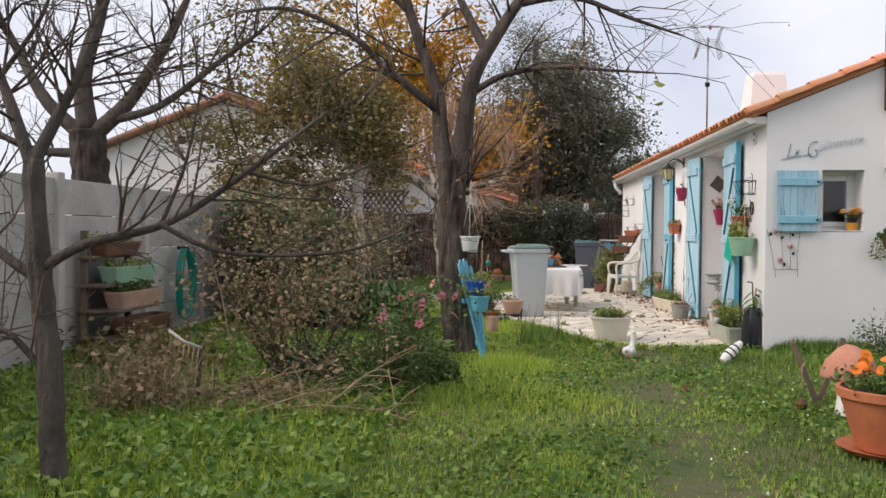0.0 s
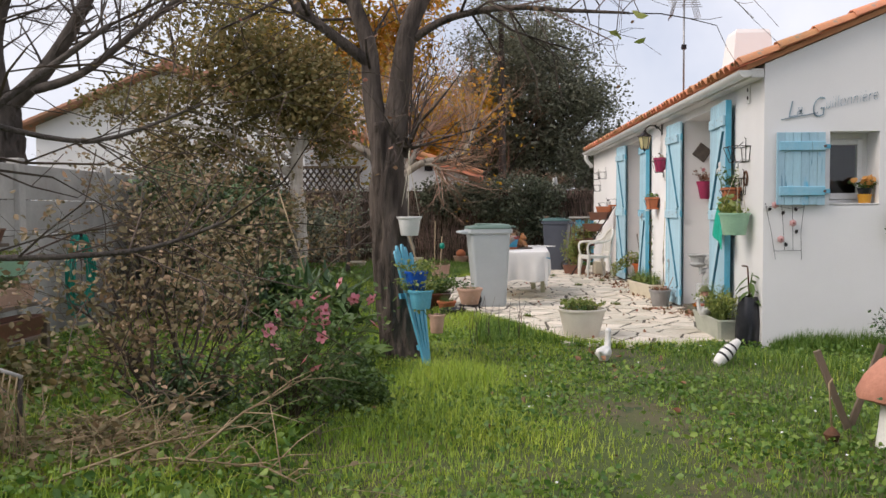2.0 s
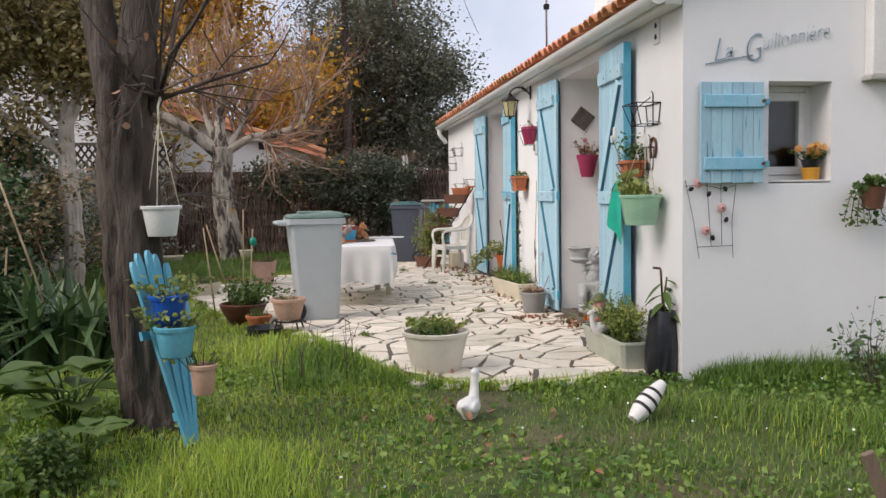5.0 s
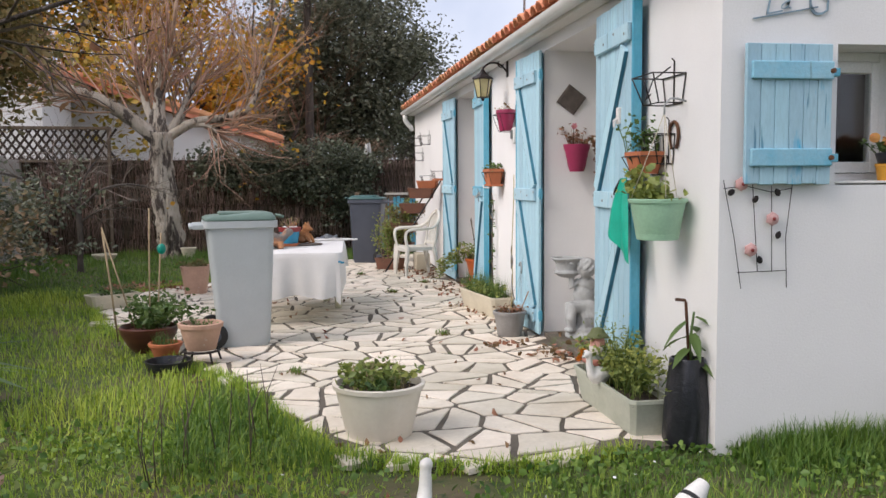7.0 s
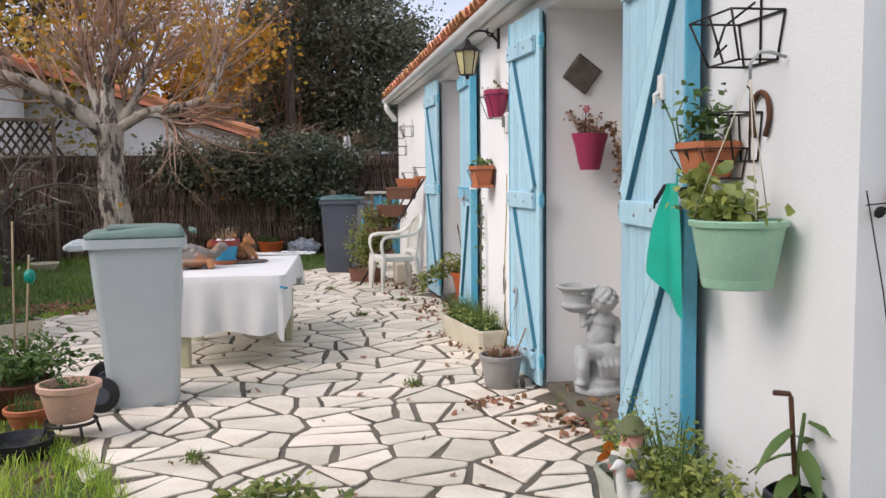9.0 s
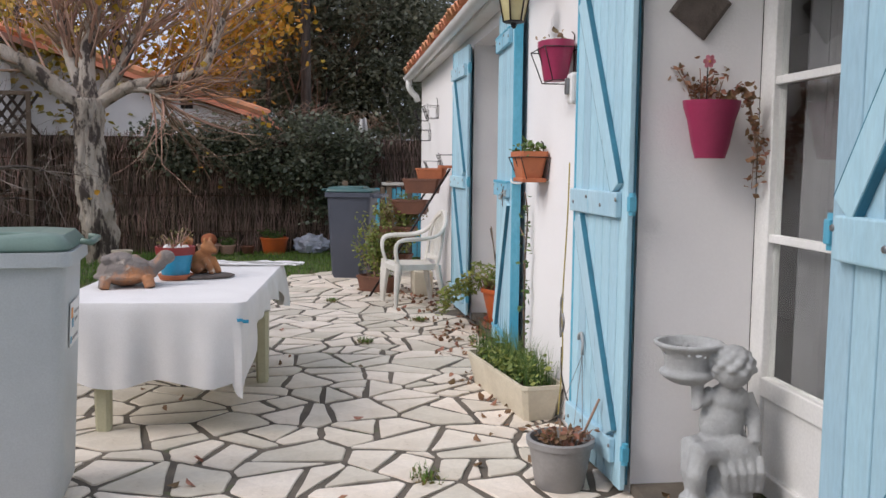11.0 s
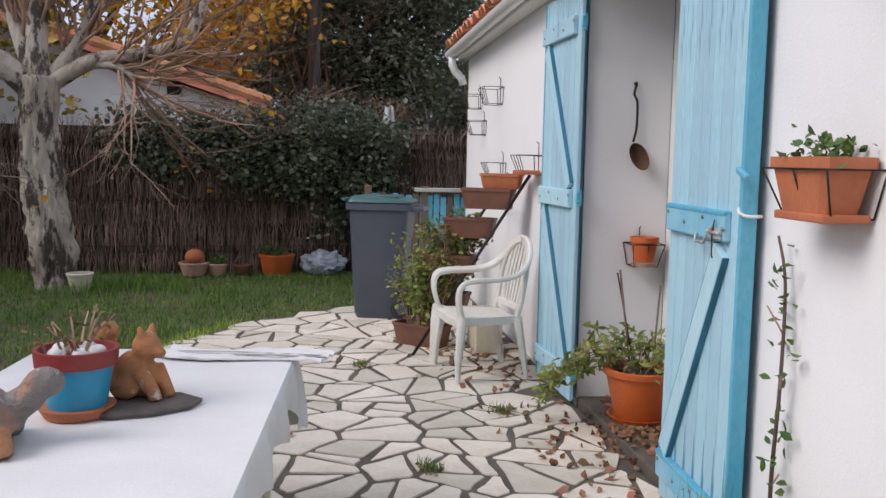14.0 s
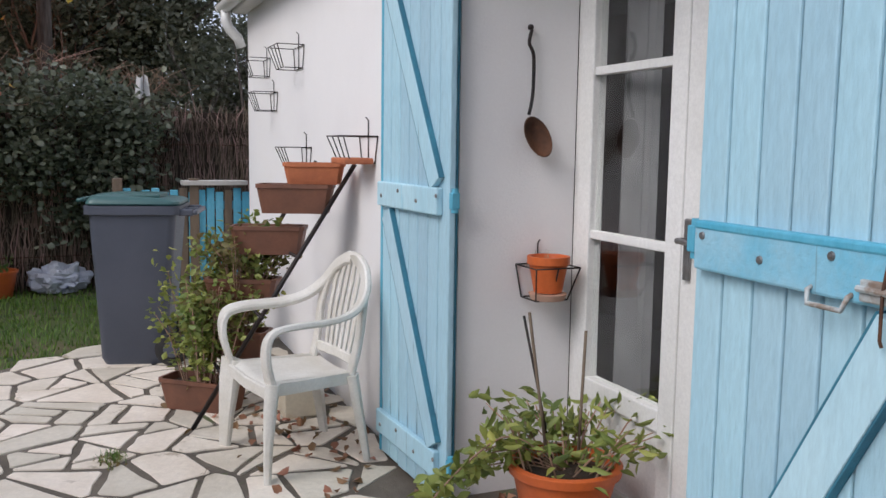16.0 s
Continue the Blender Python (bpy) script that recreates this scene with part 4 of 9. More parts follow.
leafy_tree("autumn_tree", -5.0, 29.6, ([(0, 0, -0.1), (0.1, 0, 1.8), (0, 0, 3.6)], 0.2, 0.12), [
    ([(0, 0, 2.6), (-0.7, 0, 4.0), (-1.2, 0, 5.6), (-1.4, 0, 7.0)], 0.09, 0.03),
    ([(0, 0, 3.0), (0.7, 0, 4.2), (1.2, 0, 5.4), (1.5, 0, 6.6)], 0.09, 0.03),
    ([(0, 0, 3.5), (0.1, 0.2, 4.8), (0, 0.2, 5.9), (0, 0, 6.6)], 0.1, 0.03),
    ([(0, 0, 2.2), (1.2, -0.3, 2.9), (2.0, -0.4, 3.6)], 0.07, 0.03)],
    "slender tree with golden green autumn leaves beyond the fence", M_BARK_G, M_TWIG, mat("golden_green_leaves", (0.36, 0.29, 0.05), (0.50, 0.36, 0.05), 0.7, 0.6, 0, 20, island=0.4, leaf=0.35), 45, 12, (0.12, 0.21), 0.36, twigs=(8, 3), twig_len=1.0, spread=0.8)
leafy_tree("olive_tree", -7.6, 30.4, ([(0, 0, -0.1), (0.1, 0, 2.0), (0, 0, 4.0)], 0.2, 0.13), [
    ([(0, 0, 3.0), (-0.9, 0, 4.4), (-1.3, 0, 6.0), (-1.5, 0, 7.2)], 0.10, 0.03),
    ([(0, 0, 3.4), (0.9, 0, 4.6), (1.5, 0, 6.0), (1.7, 0, 7.4)], 0.09, 0.03),
    ([(0, 0, 3.9), (0.0, 0.2, 5.6), (0.2, 0.3, 7.0), (0, 0, 8.2)], 0.11, 0.03),
    ([(0, 0, 2.6), (1.3, 0, 3.5), (2.4, 0, 4.4)], 0.08, 0.03)],
    "tall thin tree with sparse olive-brown winter leaves", M_BARK_G, M_TWIG_D, M_L_OLIVE, 43, 10, (0.13, 0.22), 0.30, twigs=(8, 3), twig_len=1.0, spread=0.8)


def evergreen(name, x, y, z0, rx, ry, rz, label, seed, clumps, per, size, material, trunk_r=0.25):
    """A dense evergreen: a trunk with limbs, each ending in uneven clumps of leaves."""
    rng = np.random.default_rng(seed)
    th = thing(name, x, y, 0, label, "tree")
    lines, cs = [limb_line([(0, 0, -0.1), (0.1, 0, z0 * 0.5), (0, 0, z0 + rz * 0.6)], trunk_r, trunk_r * 0.4)], []
    strands("trunk", lines, M_BARK_D, th, 12)
    lim = []
    for k in range(clumps):
        d = rng.normal(size=3)
        d /= np.linalg.norm(d)
        r = rng.uniform(0.35, 1.0) ** 0.6 * (1 + 0.30 * noise.noise(Vector(d) * 2.3 + Vector((seed, 0, 0))) + 0.12 * rng.normal())
        c = np.array([rx * d[0] * r, ry * d[1] * r, z0 + rz + rz * d[2] * r])
        if c[2] < z0 * 0.7:
            c[2] = z0 * 0.7 + rng.uniform(0, 0.6)
        if k % 4 == 0:
            lim.append(([(0, 0, z0 + rz * 0.3), tuple(c * np.array([0.5, 0.5, 0.75])), tuple(c)], [trunk_r * 0.3, trunk_r * 0.18, 0.02]))
        s = rng.uniform(0.25, 0.6) * rx / 3
        cs.append(c + rng.normal(0, 1, (per, 3)) * np.array([s, s, s * 0.7]))
    strands("limbwork", lim, M_BARK_D, th, 5)["kind"] = "stuff"
    c = np.concatenate(cs)
    leaves("crown", c, rng.uniform(size[0], size[1], len(c)), material, th, rng, 0.6)["kind"] = "stuff"
    return th


evergreen("holm_oak", 2.9, 34.5, 1.6, 2.9, 2.2, 3.3, "large dark evergreen oak beyond the brushwood fence", 51, 240, 180, (0.09, 0.17), M_L_DARK)
evergreen("holm_oak", 0.2, 36.5, 1.2, 2.0, 1.8, 2.1, "dark evergreen oak beyond the brushwood fence", 52, 110, 160, (0.09, 0.17), M_L_DARK)
evergreen("holm_oak", 6.2, 37.5, 1.0, 2.2, 2.0, 1.9, "low dark evergreen beyond the brushwood fence", 53, 90, 220, (0.09, 0.17), M_L_DARK)
# two dark bushes added to make the shaded background by the wall
evergreen("laurel_bush", -2.75, 13.6, 0.1, 0.85, 0.9, 0.9, "dark evergreen bush added for deep shade by the west wall", 55, 60, 150, (0.06, 0.10), M_L_STRAP, 0.05)
evergreen("laurel_bush", -3.0, 16.2, 0.1, 0.8, 1.0, 0.9, "dark evergreen bush added for deep shade by the west wall", 56, 60, 150, (0.06, 0.10), M_L_STRAP, 0.05)
evergreen("laurel_bush", -4.6, 20.4, 0.2, 1.3, 1.2, 0.95, "dark evergreen bush against the brushwood fence", 54, 60, 150, (0.07, 0.12), M_L_IVY, 0.05)

bare_tree("tall_bare_tree", -8.4, 19.0, ([(0.1, 0, -0.1), (0, 0, 1.5), (-0.1, 0, 3.4)], 0.42, 0.34), [
    ([(-0.1, 0, 3.2), (0.8, 0, 4.0), (1.6, 0, 5.2), (2.1, 0, 6.2)], 0.20, 0.07),
    ([(-0.1, 0, 3.4), (-0.2, 0, 4.6), (0.2, 0, 6.0), (0.4, 0, 7.2)], 0.24, 0.08),
    ([(-0.1, 0, 3.2), (-1.0, 0, 4.0), (-1.8, 0.2, 5.2), (-2.4, 0, 6.4)], 0.18, 0.06),
    ([(0.4, 0, 3.6), (1.6, -0.2, 3.9), (2.9, -0.3, 4.8), (3.8, -0.4, 5.4)], 0.10, 0.04),
    ([(-0.2, 0, 2.9), (-1.4, 0, 3.0), (-2.6, 0, 3.6)], 0.12, 0.05)],
    "tall leafless tree with a thick grey trunk behind the wall", M_BARK_G, M_TWIG_D, 61, (15, 4), 1.3, spread=0.8, rmin=0.006)
for k, (x, y, h) in enumerate(((6.8, 46, 6.0), (9.4, 48, 5.5), (4.6, 50, 5.4))):
    bare_tree("far_bare_tree", x, y, ([(0, 0, -0.1), (0.1, 0, h * 0.45)], 0.16, 0.12), [
        ([(0.05, 0, h * 0.40), (-0.7, 0, h * 0.6), (-1.2, 0, h * 0.8)], 0.08, 0.03),
        ([(0.05, 0, h * 0.42), (0.2, 0.1, h * 0.65), (0.1, 0, h * 0.9)], 0.09, 0.03),
        ([(0.05, 0, h * 0.40), (0.8, 0, h * 0.6), (1.3, 0, h * 0.78)], 0.08, 0.03)],
        "distant leafless tree with a fine grey crown", M_BARK_G, M_TWIG_D, 71 + k, (6, 3), 1.0, spread=0.6, sides=8, rmin=0.008)
bare_tree("bare_bush", 4.0, 26.6, ([(0, 0, -0.1), (0.05, 0, 0.8)], 0.05, 0.04), [
    ([(0, 0, 0.7), (-0.4, 0, 1.4), (-0.6, 0, 2.2)], 0.03, 0.01),
    ([(0, 0, 0.7), (0.1, 0, 1.6), (0.0, 0, 2.6)], 0.03, 0.01),
    ([(0, 0, 0.7), (0.5, 0, 1.4), (0.7, 0, 2.3)], 0.03, 0.01)],
    "leafless grey bush behind the fence", M_BARK_G, M_BARK_G, 81, (7, 3), 0.6, spread=0.8, sides=6, rmin=0.003, category="bush")

bare_tree("bare_shrub", -1.95, 20.4, ([(0, 0, -0.1), (0.03, 0, 0.5), (0.0, 0, 0.95)], 0.05, 0.04), [
    ([(0, 0, 0.85), (-0.4, 0, 1.2), (-0.9, -0.1, 1.45), (-1.4, 0, 1.5)], 0.03, 0.010),
    ([(0, 0, 0.9), (0.35, -0.1, 1.2), (0.75, -0.1, 1.3), (1.05, 0, 1.25)], 0.03, 0.010),
    ([(0, 0, 0.9), (0.1, 0.1, 1.4), (0.35, 0.1, 1.75)], 0.025, 0.010),
    ([(0, 0, 0.7), (0.3, 0, 0.9), (0.7, 0.1, 0.95)], 0.02, 0.008),
    ([(0, 0, 0.9), (-0.2, 0, 1.5), (-0.5, 0, 1.9)], 0.025, 0.010)],
    "leafless spreading grey shrub in front of the brushwood fence", M_BARK_G, mat("grey_twigs", (0.30, 0.25, 0.21), (0.17, 0.14, 0.115), 3, 0.9, 0, 20, island=0.3), 84, (12, 3), 0.5, spread=0.85, sides=8, rmin=0.003, wob=0.2, category="shrub", twig_bark=True)

pn = thing("pine_tree", 1.57, 31.5, 0, "tall pine with a straight bare dark trunk beyond the fence", "tree")
strands("trunk", [limb_line([(0, 0, -0.1), (0.03, 0, 3.5), (0.0, 0.05, 8.0)], 0.15, 0.09)], M_BARK_D, pn, 12)
rg = np.random.default_rng(58)
c = np.concatenate([np.array([rg.normal(0, 0.9), rg.normal(0, 0.9), 7.2 + rg.normal(0, 0.7)]) + rg.normal(0, 0.28, (140, 3)) for k in range(34)])
leaves("crown", c, rg.uniform(0.08, 0.15, len(c)), M_L_DARK, pn, rg, 0.3)["kind"] = "stuff"
bare_tree("twiggy_tree", 0.5, 33.2, ([(0, 0, -0.1), (0.05, 0, 1.2), (0, 0, 2.4)], 0.14, 0.11), [
    ([(0, 0, 2.0), (-0.5, 0, 3.0), (-0.9, 0, 4.8), (-1.2, 0, 6.3)], 0.07, 0.025),
    ([(0, 0, 2.0), (0.1, 0.1, 3.2), (0.0, 0, 5.0), (0.1, 0, 6.6)], 0.08, 0.025),
    ([(0, 0, 1.8), (0.7, 0, 2.8), (1.1, 0, 4.4), (1.4, 0, 5.6)], 0.07, 0.025),
    ([(0, 0, 1.6), (-0.9, 0, 2.4), (-1.6, 0, 3.8), (-2.2, 0, 5.0)], 0.06, 0.02),
    ([(0, 0, 1.6), (1.1, 0, 2.2), (1.8, 0, 3.4), (2.3, 0, 4.4)], 0.06, 0.02)],
    "dense bare tree of reddish upright twigs behind the fence", M_BARK_G, M_TWIG, 83, (22, 4), 1.1, gravity=0.08, spread=0.5, wob=0.1, rmin=0.003, twig_bark=True)

# ivy over the fence
rg = np.random.default_rng(91)
iv = thing("ivy", 1.2, 24.2, 0, "dark green ivy hanging in a thick mound over the brushwood fence", "climbing plant")
cs = []
for k in range(330):
    x = rg.uniform(-1.7, 1.55)
    top = 1.86 + 0.20 * math.exp(-((x - 0.75) / 0.75) ** 2) + 0.04 * math.sin(4 * x)
    bot = 1.33 - 0.75 * math.exp(-((x - 0.9) / 0.8) ** 2) + 0.25 * math.sin(7 * x) * 0.5
    z = rg.uniform(bot, top)
    y = 0.42 * (x + 0.0) * 0.23 - 0.12 - rg.uniform(0, 0.32) * (0.35 + math.exp(-((x - 0.8) / 0.9) ** 2)) - 0.05
    cs.append(np.array([x, y, z]) + rg.normal(0, 1, (28, 3)) * np.array([0.13, 0.07, 0.10]))
c = np.concatenate(cs)
leaves("leaves", c, rg.uniform(0.045, 0.085, len(c)), M_L_IVY, iv, rg, 0.85)["kind"] = "stuff"
lines = []
for k in range(120):
    x = rg.uniform(-1.5, 1.9)
    z = 1.86 + 0.18 * math.exp(-((x - 0.75) / 0.75) ** 2)
    lines.append(([(x, x * 0.095 - 0.2, z), (x + rg.normal(0, 0.1), x * 0.095 - 0.22, z + 0.12), (x + rg.normal(0, 0.2), x * 0.095 - 0.2, z + rg.uniform(0.12, 0.3))], [0.005, 0.004, 0.002]))
strands("shootwork", lines, M_TWIG, iv, 3, smooth=False)["kind"] = "stuff"


# ---- shrubs and beds ----
def shrub(name, x, y, label, stems, height, spread, leafmat, nleaf, size, seed, stem=None, r=0.012, flowers=None, depth=2, lean=0.5, z=0.0, aspect=0.6):
    rng = np.random.default_rng(seed)
    th = thing(name, x, y, z, label, "shrub")
    lines, tips = [], []
    for k in range(stems):
        a = rng.uniform(0, 2 * math.pi)
        d = Vector((math.cos(a) * lean * rng.uniform(0.2, 1), math.sin(a) * lean * rng.uniform(0.2, 1), 1)).normalized()
        p = Vector((math.cos(a) * spread * 0.15, math.sin(a) * spread * 0.15, -0.05))
        grow(rng, p, d, r * rng.uniform(0.7, 1.2), height * rng.uniform(0.4, 0.62), depth, lines, tips, 0.75, 0.0, 0.62, (2, 3), 0.16, 0.002, 0.12)
    strands("stemwork", lines, stem or M_TWIG_D, th, 4, smooth=False)["kind"] = "stuff"
    pts = [np.array(p) for l in lines for p in l[0][1:] if p[2] > height * 0.15]
    if nleaf:
        ids = rng.choice(len(pts), nleaf)
        c = np.array([pts[i] for i in ids]) + rng.normal(0, spread * 0.07, (nleaf, 3))
        c[:, 2] = np.maximum(c[:, 2], 0.02)
        leaves("foliage", c, rng.uniform(size[0], size[1], nleaf), leafmat, th, rng, aspect)["kind"] = "stuff"
    return th, tips, rng


def blossom(parent, spots, rad, petal, n=5, seed=1, heart=None):
    """Open flowers: a ring of broad petals round a small heart, one mesh a flower."""
    rng = np.random.default_rng(seed)
    for s in spots:
        b = B()
        tilt = pose(*s, rng.uniform(30, 80), 0, rng.uniform(0, 360))
        for k in range(n):
            a = 2 * math.pi * k / n
            q = [(0.1, -0.12, 0.0), (0.6, -0.42, 0.14), (1.0, -0.26, 0.2), (1.08, 0, 0.14), (1.0, 0.26, 0.2), (0.6, 0.42, 0.14), (0.1, 0.12, 0)]
            vs = [b.verts.new(tilt @ Vector((rad * (u * math.cos(a) - v * math.sin(a)), rad * (u * math.sin(a) + v * math.cos(a)), rad * w))) for u, v, w in q]
            b.faces.new(vs)
        fl = part("flower", b, petal, parent)
        if heart:
            b = B()
            ell(b, tilt @ Vector((0, 0, rad * 0.1)), (rad * 0.22,) * 3)
            part("heart", b, heart, fl)


shrub("russet_shrub", -1.12, 7.55, "twiggy garden shrub with thin russet winter leaves", 22, 1.75, 0.75, M_L_RUSSET, 3000, (0.03, 0.058), 101, depth=4, lean=0.62, r=0.012)
shrub("dark_undergrowth", -0.98, 7.35, "dense dark growth round the foot of the twiggy shrub", 26, 0.5, 0.5, M_L_STRAP, 1500, (0.03, 0.055), 109, depth=3, lean=0.9, r=0.007)
shrub("russet_shrub", -2.95, 12.7, "tall twiggy shrub with thin russet winter leaves", 22, 2.2, 1.1, M_L_RUSSET, 2600, (0.04, 0.075), 102, depth=4, lean=0.8, r=0.014)
shrub("russet_shrub", -3.1, 14.2, "tangled climbing shrub with brown winter leaves", 22, 2.5, 1.0, M_L_RUSSET, 4000, (0.05, 0.09), 103, depth=4, lean=0.6, r=0.014)
shrub("tangled_bush", -3.1, 15.4, "tangled dark bush along the west wall", 20, 2.7, 1.2, M_L_RUSSET, 4200, (0.05, 0.09), 104, depth=4, lean=0.6, r=0.014)
shrub("tangled_bush", -3.0, 18.4, "tangled dark bush by the brushwood fence", 16, 1.9, 1.2, M_L_IVY, 4200, (0.05, 0.09), 114, depth=3, lean=0.9, r=0.014)
shrub("leafy_bush", -2.05, 12.2, "dense green bush in the west bed", 22, 0.8, 0.9, M_L_STRAP, 3000, (0.05, 0.09), 106, depth=3, lean=1.0, r=0.008)
fb, tips_f, rng_f = shrub("pink_flower_bush", -0.38, 7.30, "low bush with pink trumpet flowers", 24, 0.86, 0.50, M_L_GREEN, 1500, (0.025, 0.048), 107, depth=3, lean=0.5, r=0.006)
spots_f = [(0.23 + rng_f.normal(0, 0.15), -0.38 + rng_f.normal(0, 0.10), 0.66 + rng_f.normal(0, 0.10)) for k in range(24)]
strands("flower_stemwork", [([(0.12 * q[0], 0.12 * q[1], 0.0), (0.5 * q[0], 0.5 * q[1], 0.6 * q[2]), q], [0.004, 0.003, 0.002]) for q in spots_f], M_TWIG_D, fb, 4)["kind"] = "stuff"
c = around(rng_f, [Vector(q) for q in spots_f], 26, 0.06)
leaves("flower_foliage", c, rng_f.uniform(0.025, 0.05, len(c)), M_L_GREEN, fb, rng_f, 0.6)["kind"] = "stuff"
blossom(fb, spots_f, 0.036, M_PINK, 5, 3, M_REDPOT)
for k, (x, y, h) in enumerate(((-0.20, 7.95, 0.34), (0.02, 7.85, 0.26), (-0.52, 6.85, 0.26), (-0.2, 8.85, 0.26))):
    t = thing("herb_tuft", x, y, 0, "dark green mound of fine-leaved herb in the grass", "plant", "herb tufts")
    rg = np.random.default_rng(120 + k)
    n = int(2800 * h)
    d_ = rg.normal(size=(n, 3))
    d_ /= np.linalg.norm(d_, axis=1)[:, None]
    p = d_ * np.array([0.05 + 0.5 * h, 0.04 + 0.45 * h, h]) * rg.uniform(0.55, 1.0, (n, 1))
    p[:, 2] = np.abs(p[:, 2])
    leaves("leaves", p, rg.uniform(0.025, 0.055, n), M_L_GREEN, t, rg, 0.5)["kind"] = "stuff"
    strands("stemwork", [([(0, 0, -0.03), tuple(p[j] * 0.6), tuple(p[j])], [0.003, 0.002, 0.0015]) for j in range(40)], M_L_GREEN, t, 4)["kind"] = "stuff"

# strap-leaved clump and broad-leaved plant beyond the tree
for k, (x, y, h, n) in enumerate(((-0.92, 11.8, 0.85, 170), (-1.5, 12.2, 0.85, 180), (-2.2, 12.0, 0.85, 150), (-1.9, 13.6, 0.8, 130))):
    t = thing("strap_leaf_clump", x, y, 0, "clump of arching dark green strap leaves", "plant", "strap-leaf clumps")
    rg = np.random.default_rng(130 + k)
    p = rg.normal(0, 0.17, (n, 3))
    p[:, 2] = 0
    blades("leaves", p, rg.uniform(0.7, 1.1, n) * h, 0.075, M_L_STRAP, t, rg, 1.0, droop=0.40)["kind"] = "stuff"


def broad_leaf(b, base, direction, length, width):
    """A large rounded leaf with a midrib crease and a wavy rim."""
    d = Vector(direction).normalized()
    s = d.cross(Vector((0, 0, 1))).normalized()
    u = s.cross(d)
    rows = []
    for i in range(6):
        t = i / 5
        half = width * 0.5 * math.sin(math.pi * min(1, 0.12 + 0.88 * t) ** 0.85) if i < 5 else 0.003
        c = Vector(base) + d * length * t - Vector((0, 0, 1)) * length * 0.35 * t * t
        rows.append([b.verts.new(c + s * half * j + u * (0.12 * width * abs(j) + 0.02 * width * math.sin(9 * t + 3 * j))) for j in (-1, -0.5, 0, 0.5, 1)])
    for a, c in zip(rows, rows[1:]):
        for j in range(4):
            b.faces.new((a[j], a[j + 1], c[j + 1], c[j]))


def broad_plant(name, x, y, label, n, size, seed, material, z=0.0, height=0.25):
    rng = np.random.default_rng(seed)
    t = thing(name, x, y, z, label, "plant")
    st = []
    for k in range(n):
        a = rng.uniform(0, 2 * math.pi)
        r = rng.uniform(0.05, 0.3) * size / 0.25
        h = rng.uniform(0.4, 1.0) * height
        p = (r * math.cos(a), r * math.sin(a), h)
        b = B()
        s = size * rng.uniform(0.7, 1.15)
        broad_leaf(b, p, (math.cos(a), math.sin(a), rng.uniform(0.1, 0.6)), s, s * 0.95)
        part("leaf", b, material, t, smooth=True)
        st.append(([(0.02 * math.cos(a), 0.02 * math.sin(a), -0.02), (p[0] * 0.6, p[1] * 0.6, h * 0.7), p], 0.006))
    strands("stalkwork", st, M_L_GREEN, t, 5)["kind"] = "stuff"
    return t


broad_plant("squash_plant", -0.42, 9.95, "low plant with large rounded green leaves", 22, 0.27, 141, M_L_GREEN, height=0.33)
broad_plant("squash_plant", -0.14, 9.2, "low plant with rounded green leaves by the tree", 10, 0.16, 142, M_L_GREEN, height=0.18)

# heap of dry stalks and weeds
hp = thing("dry_weed_heap", -1.0, 6.5, 0, "heap of pulled dry weeds and straw-coloured stalks", "garden waste")
rg = np.random.default_rng(151)
lines = []
for k in range(340):
    a, r = rg.uniform(0, 2 * math.pi), abs(rg.normal(0, 0.42))
    p = Vector((1.3 * r * math.cos(a) - 0.15, r * math.sin(a), 0.16 * math.exp(-r * r / 0.2) * rg.uniform(0, 1) + 0.01))
    d = Vector((rg.normal(), rg.normal(), abs(rg.normal(0, 0.35)))).normalized()
    L = rg.uniform(0.12, 0.5)
    lines.append(([p, p + d * L * 0.5 + Vector((0, 0, 0.02)), p + d * L], [0.0024, 0.002, 0.001]))
strands("straw", lines, M_STRAW, hp, 3, smooth=False)["kind"] = "stuff"
n = 600
a, r = rg.uniform(0, 6.283, n), np.abs(rg.normal(0, 0.45, n))
p = np.stack([1.3 * r * np.cos(a) - 0.2, r * np.sin(a), 0.02 + rg.uniform(0, 1, n) * 0.22 * np.exp(-r * r / 0.25)], 1)
leaves("dry_leaves", p, rg.uniform(0.03, 0.07, n), M_L_RUSSET, hp, rg, 0.6)["kind"] = "stuff"
hp2 = thing("dry_weed_heap", -1.9, 6.3, 0, "clump of standing dry grass and dead seed heads", "garden waste")
n = 380
p = rg.normal(0, 0.17, (n, 3)) * np.array([1.2, 0.8, 0])
blades("dry_grass", p, rg.uniform(0.25, 0.6, n), 0.006, M_STRAW, hp2, rg, 0.5)["kind"] = "stuff"
c = rg.normal(0, 0.18, (800, 3)) + np.array([0, 0, 0.14])
c[:, 2] = np.abs(c[:, 2])
leaves("dry_leaves", c, rg.uniform(0.03, 0.07, 800), M_L_RUSSET, hp2, rg, 0.7)["kind"] = "stuff"
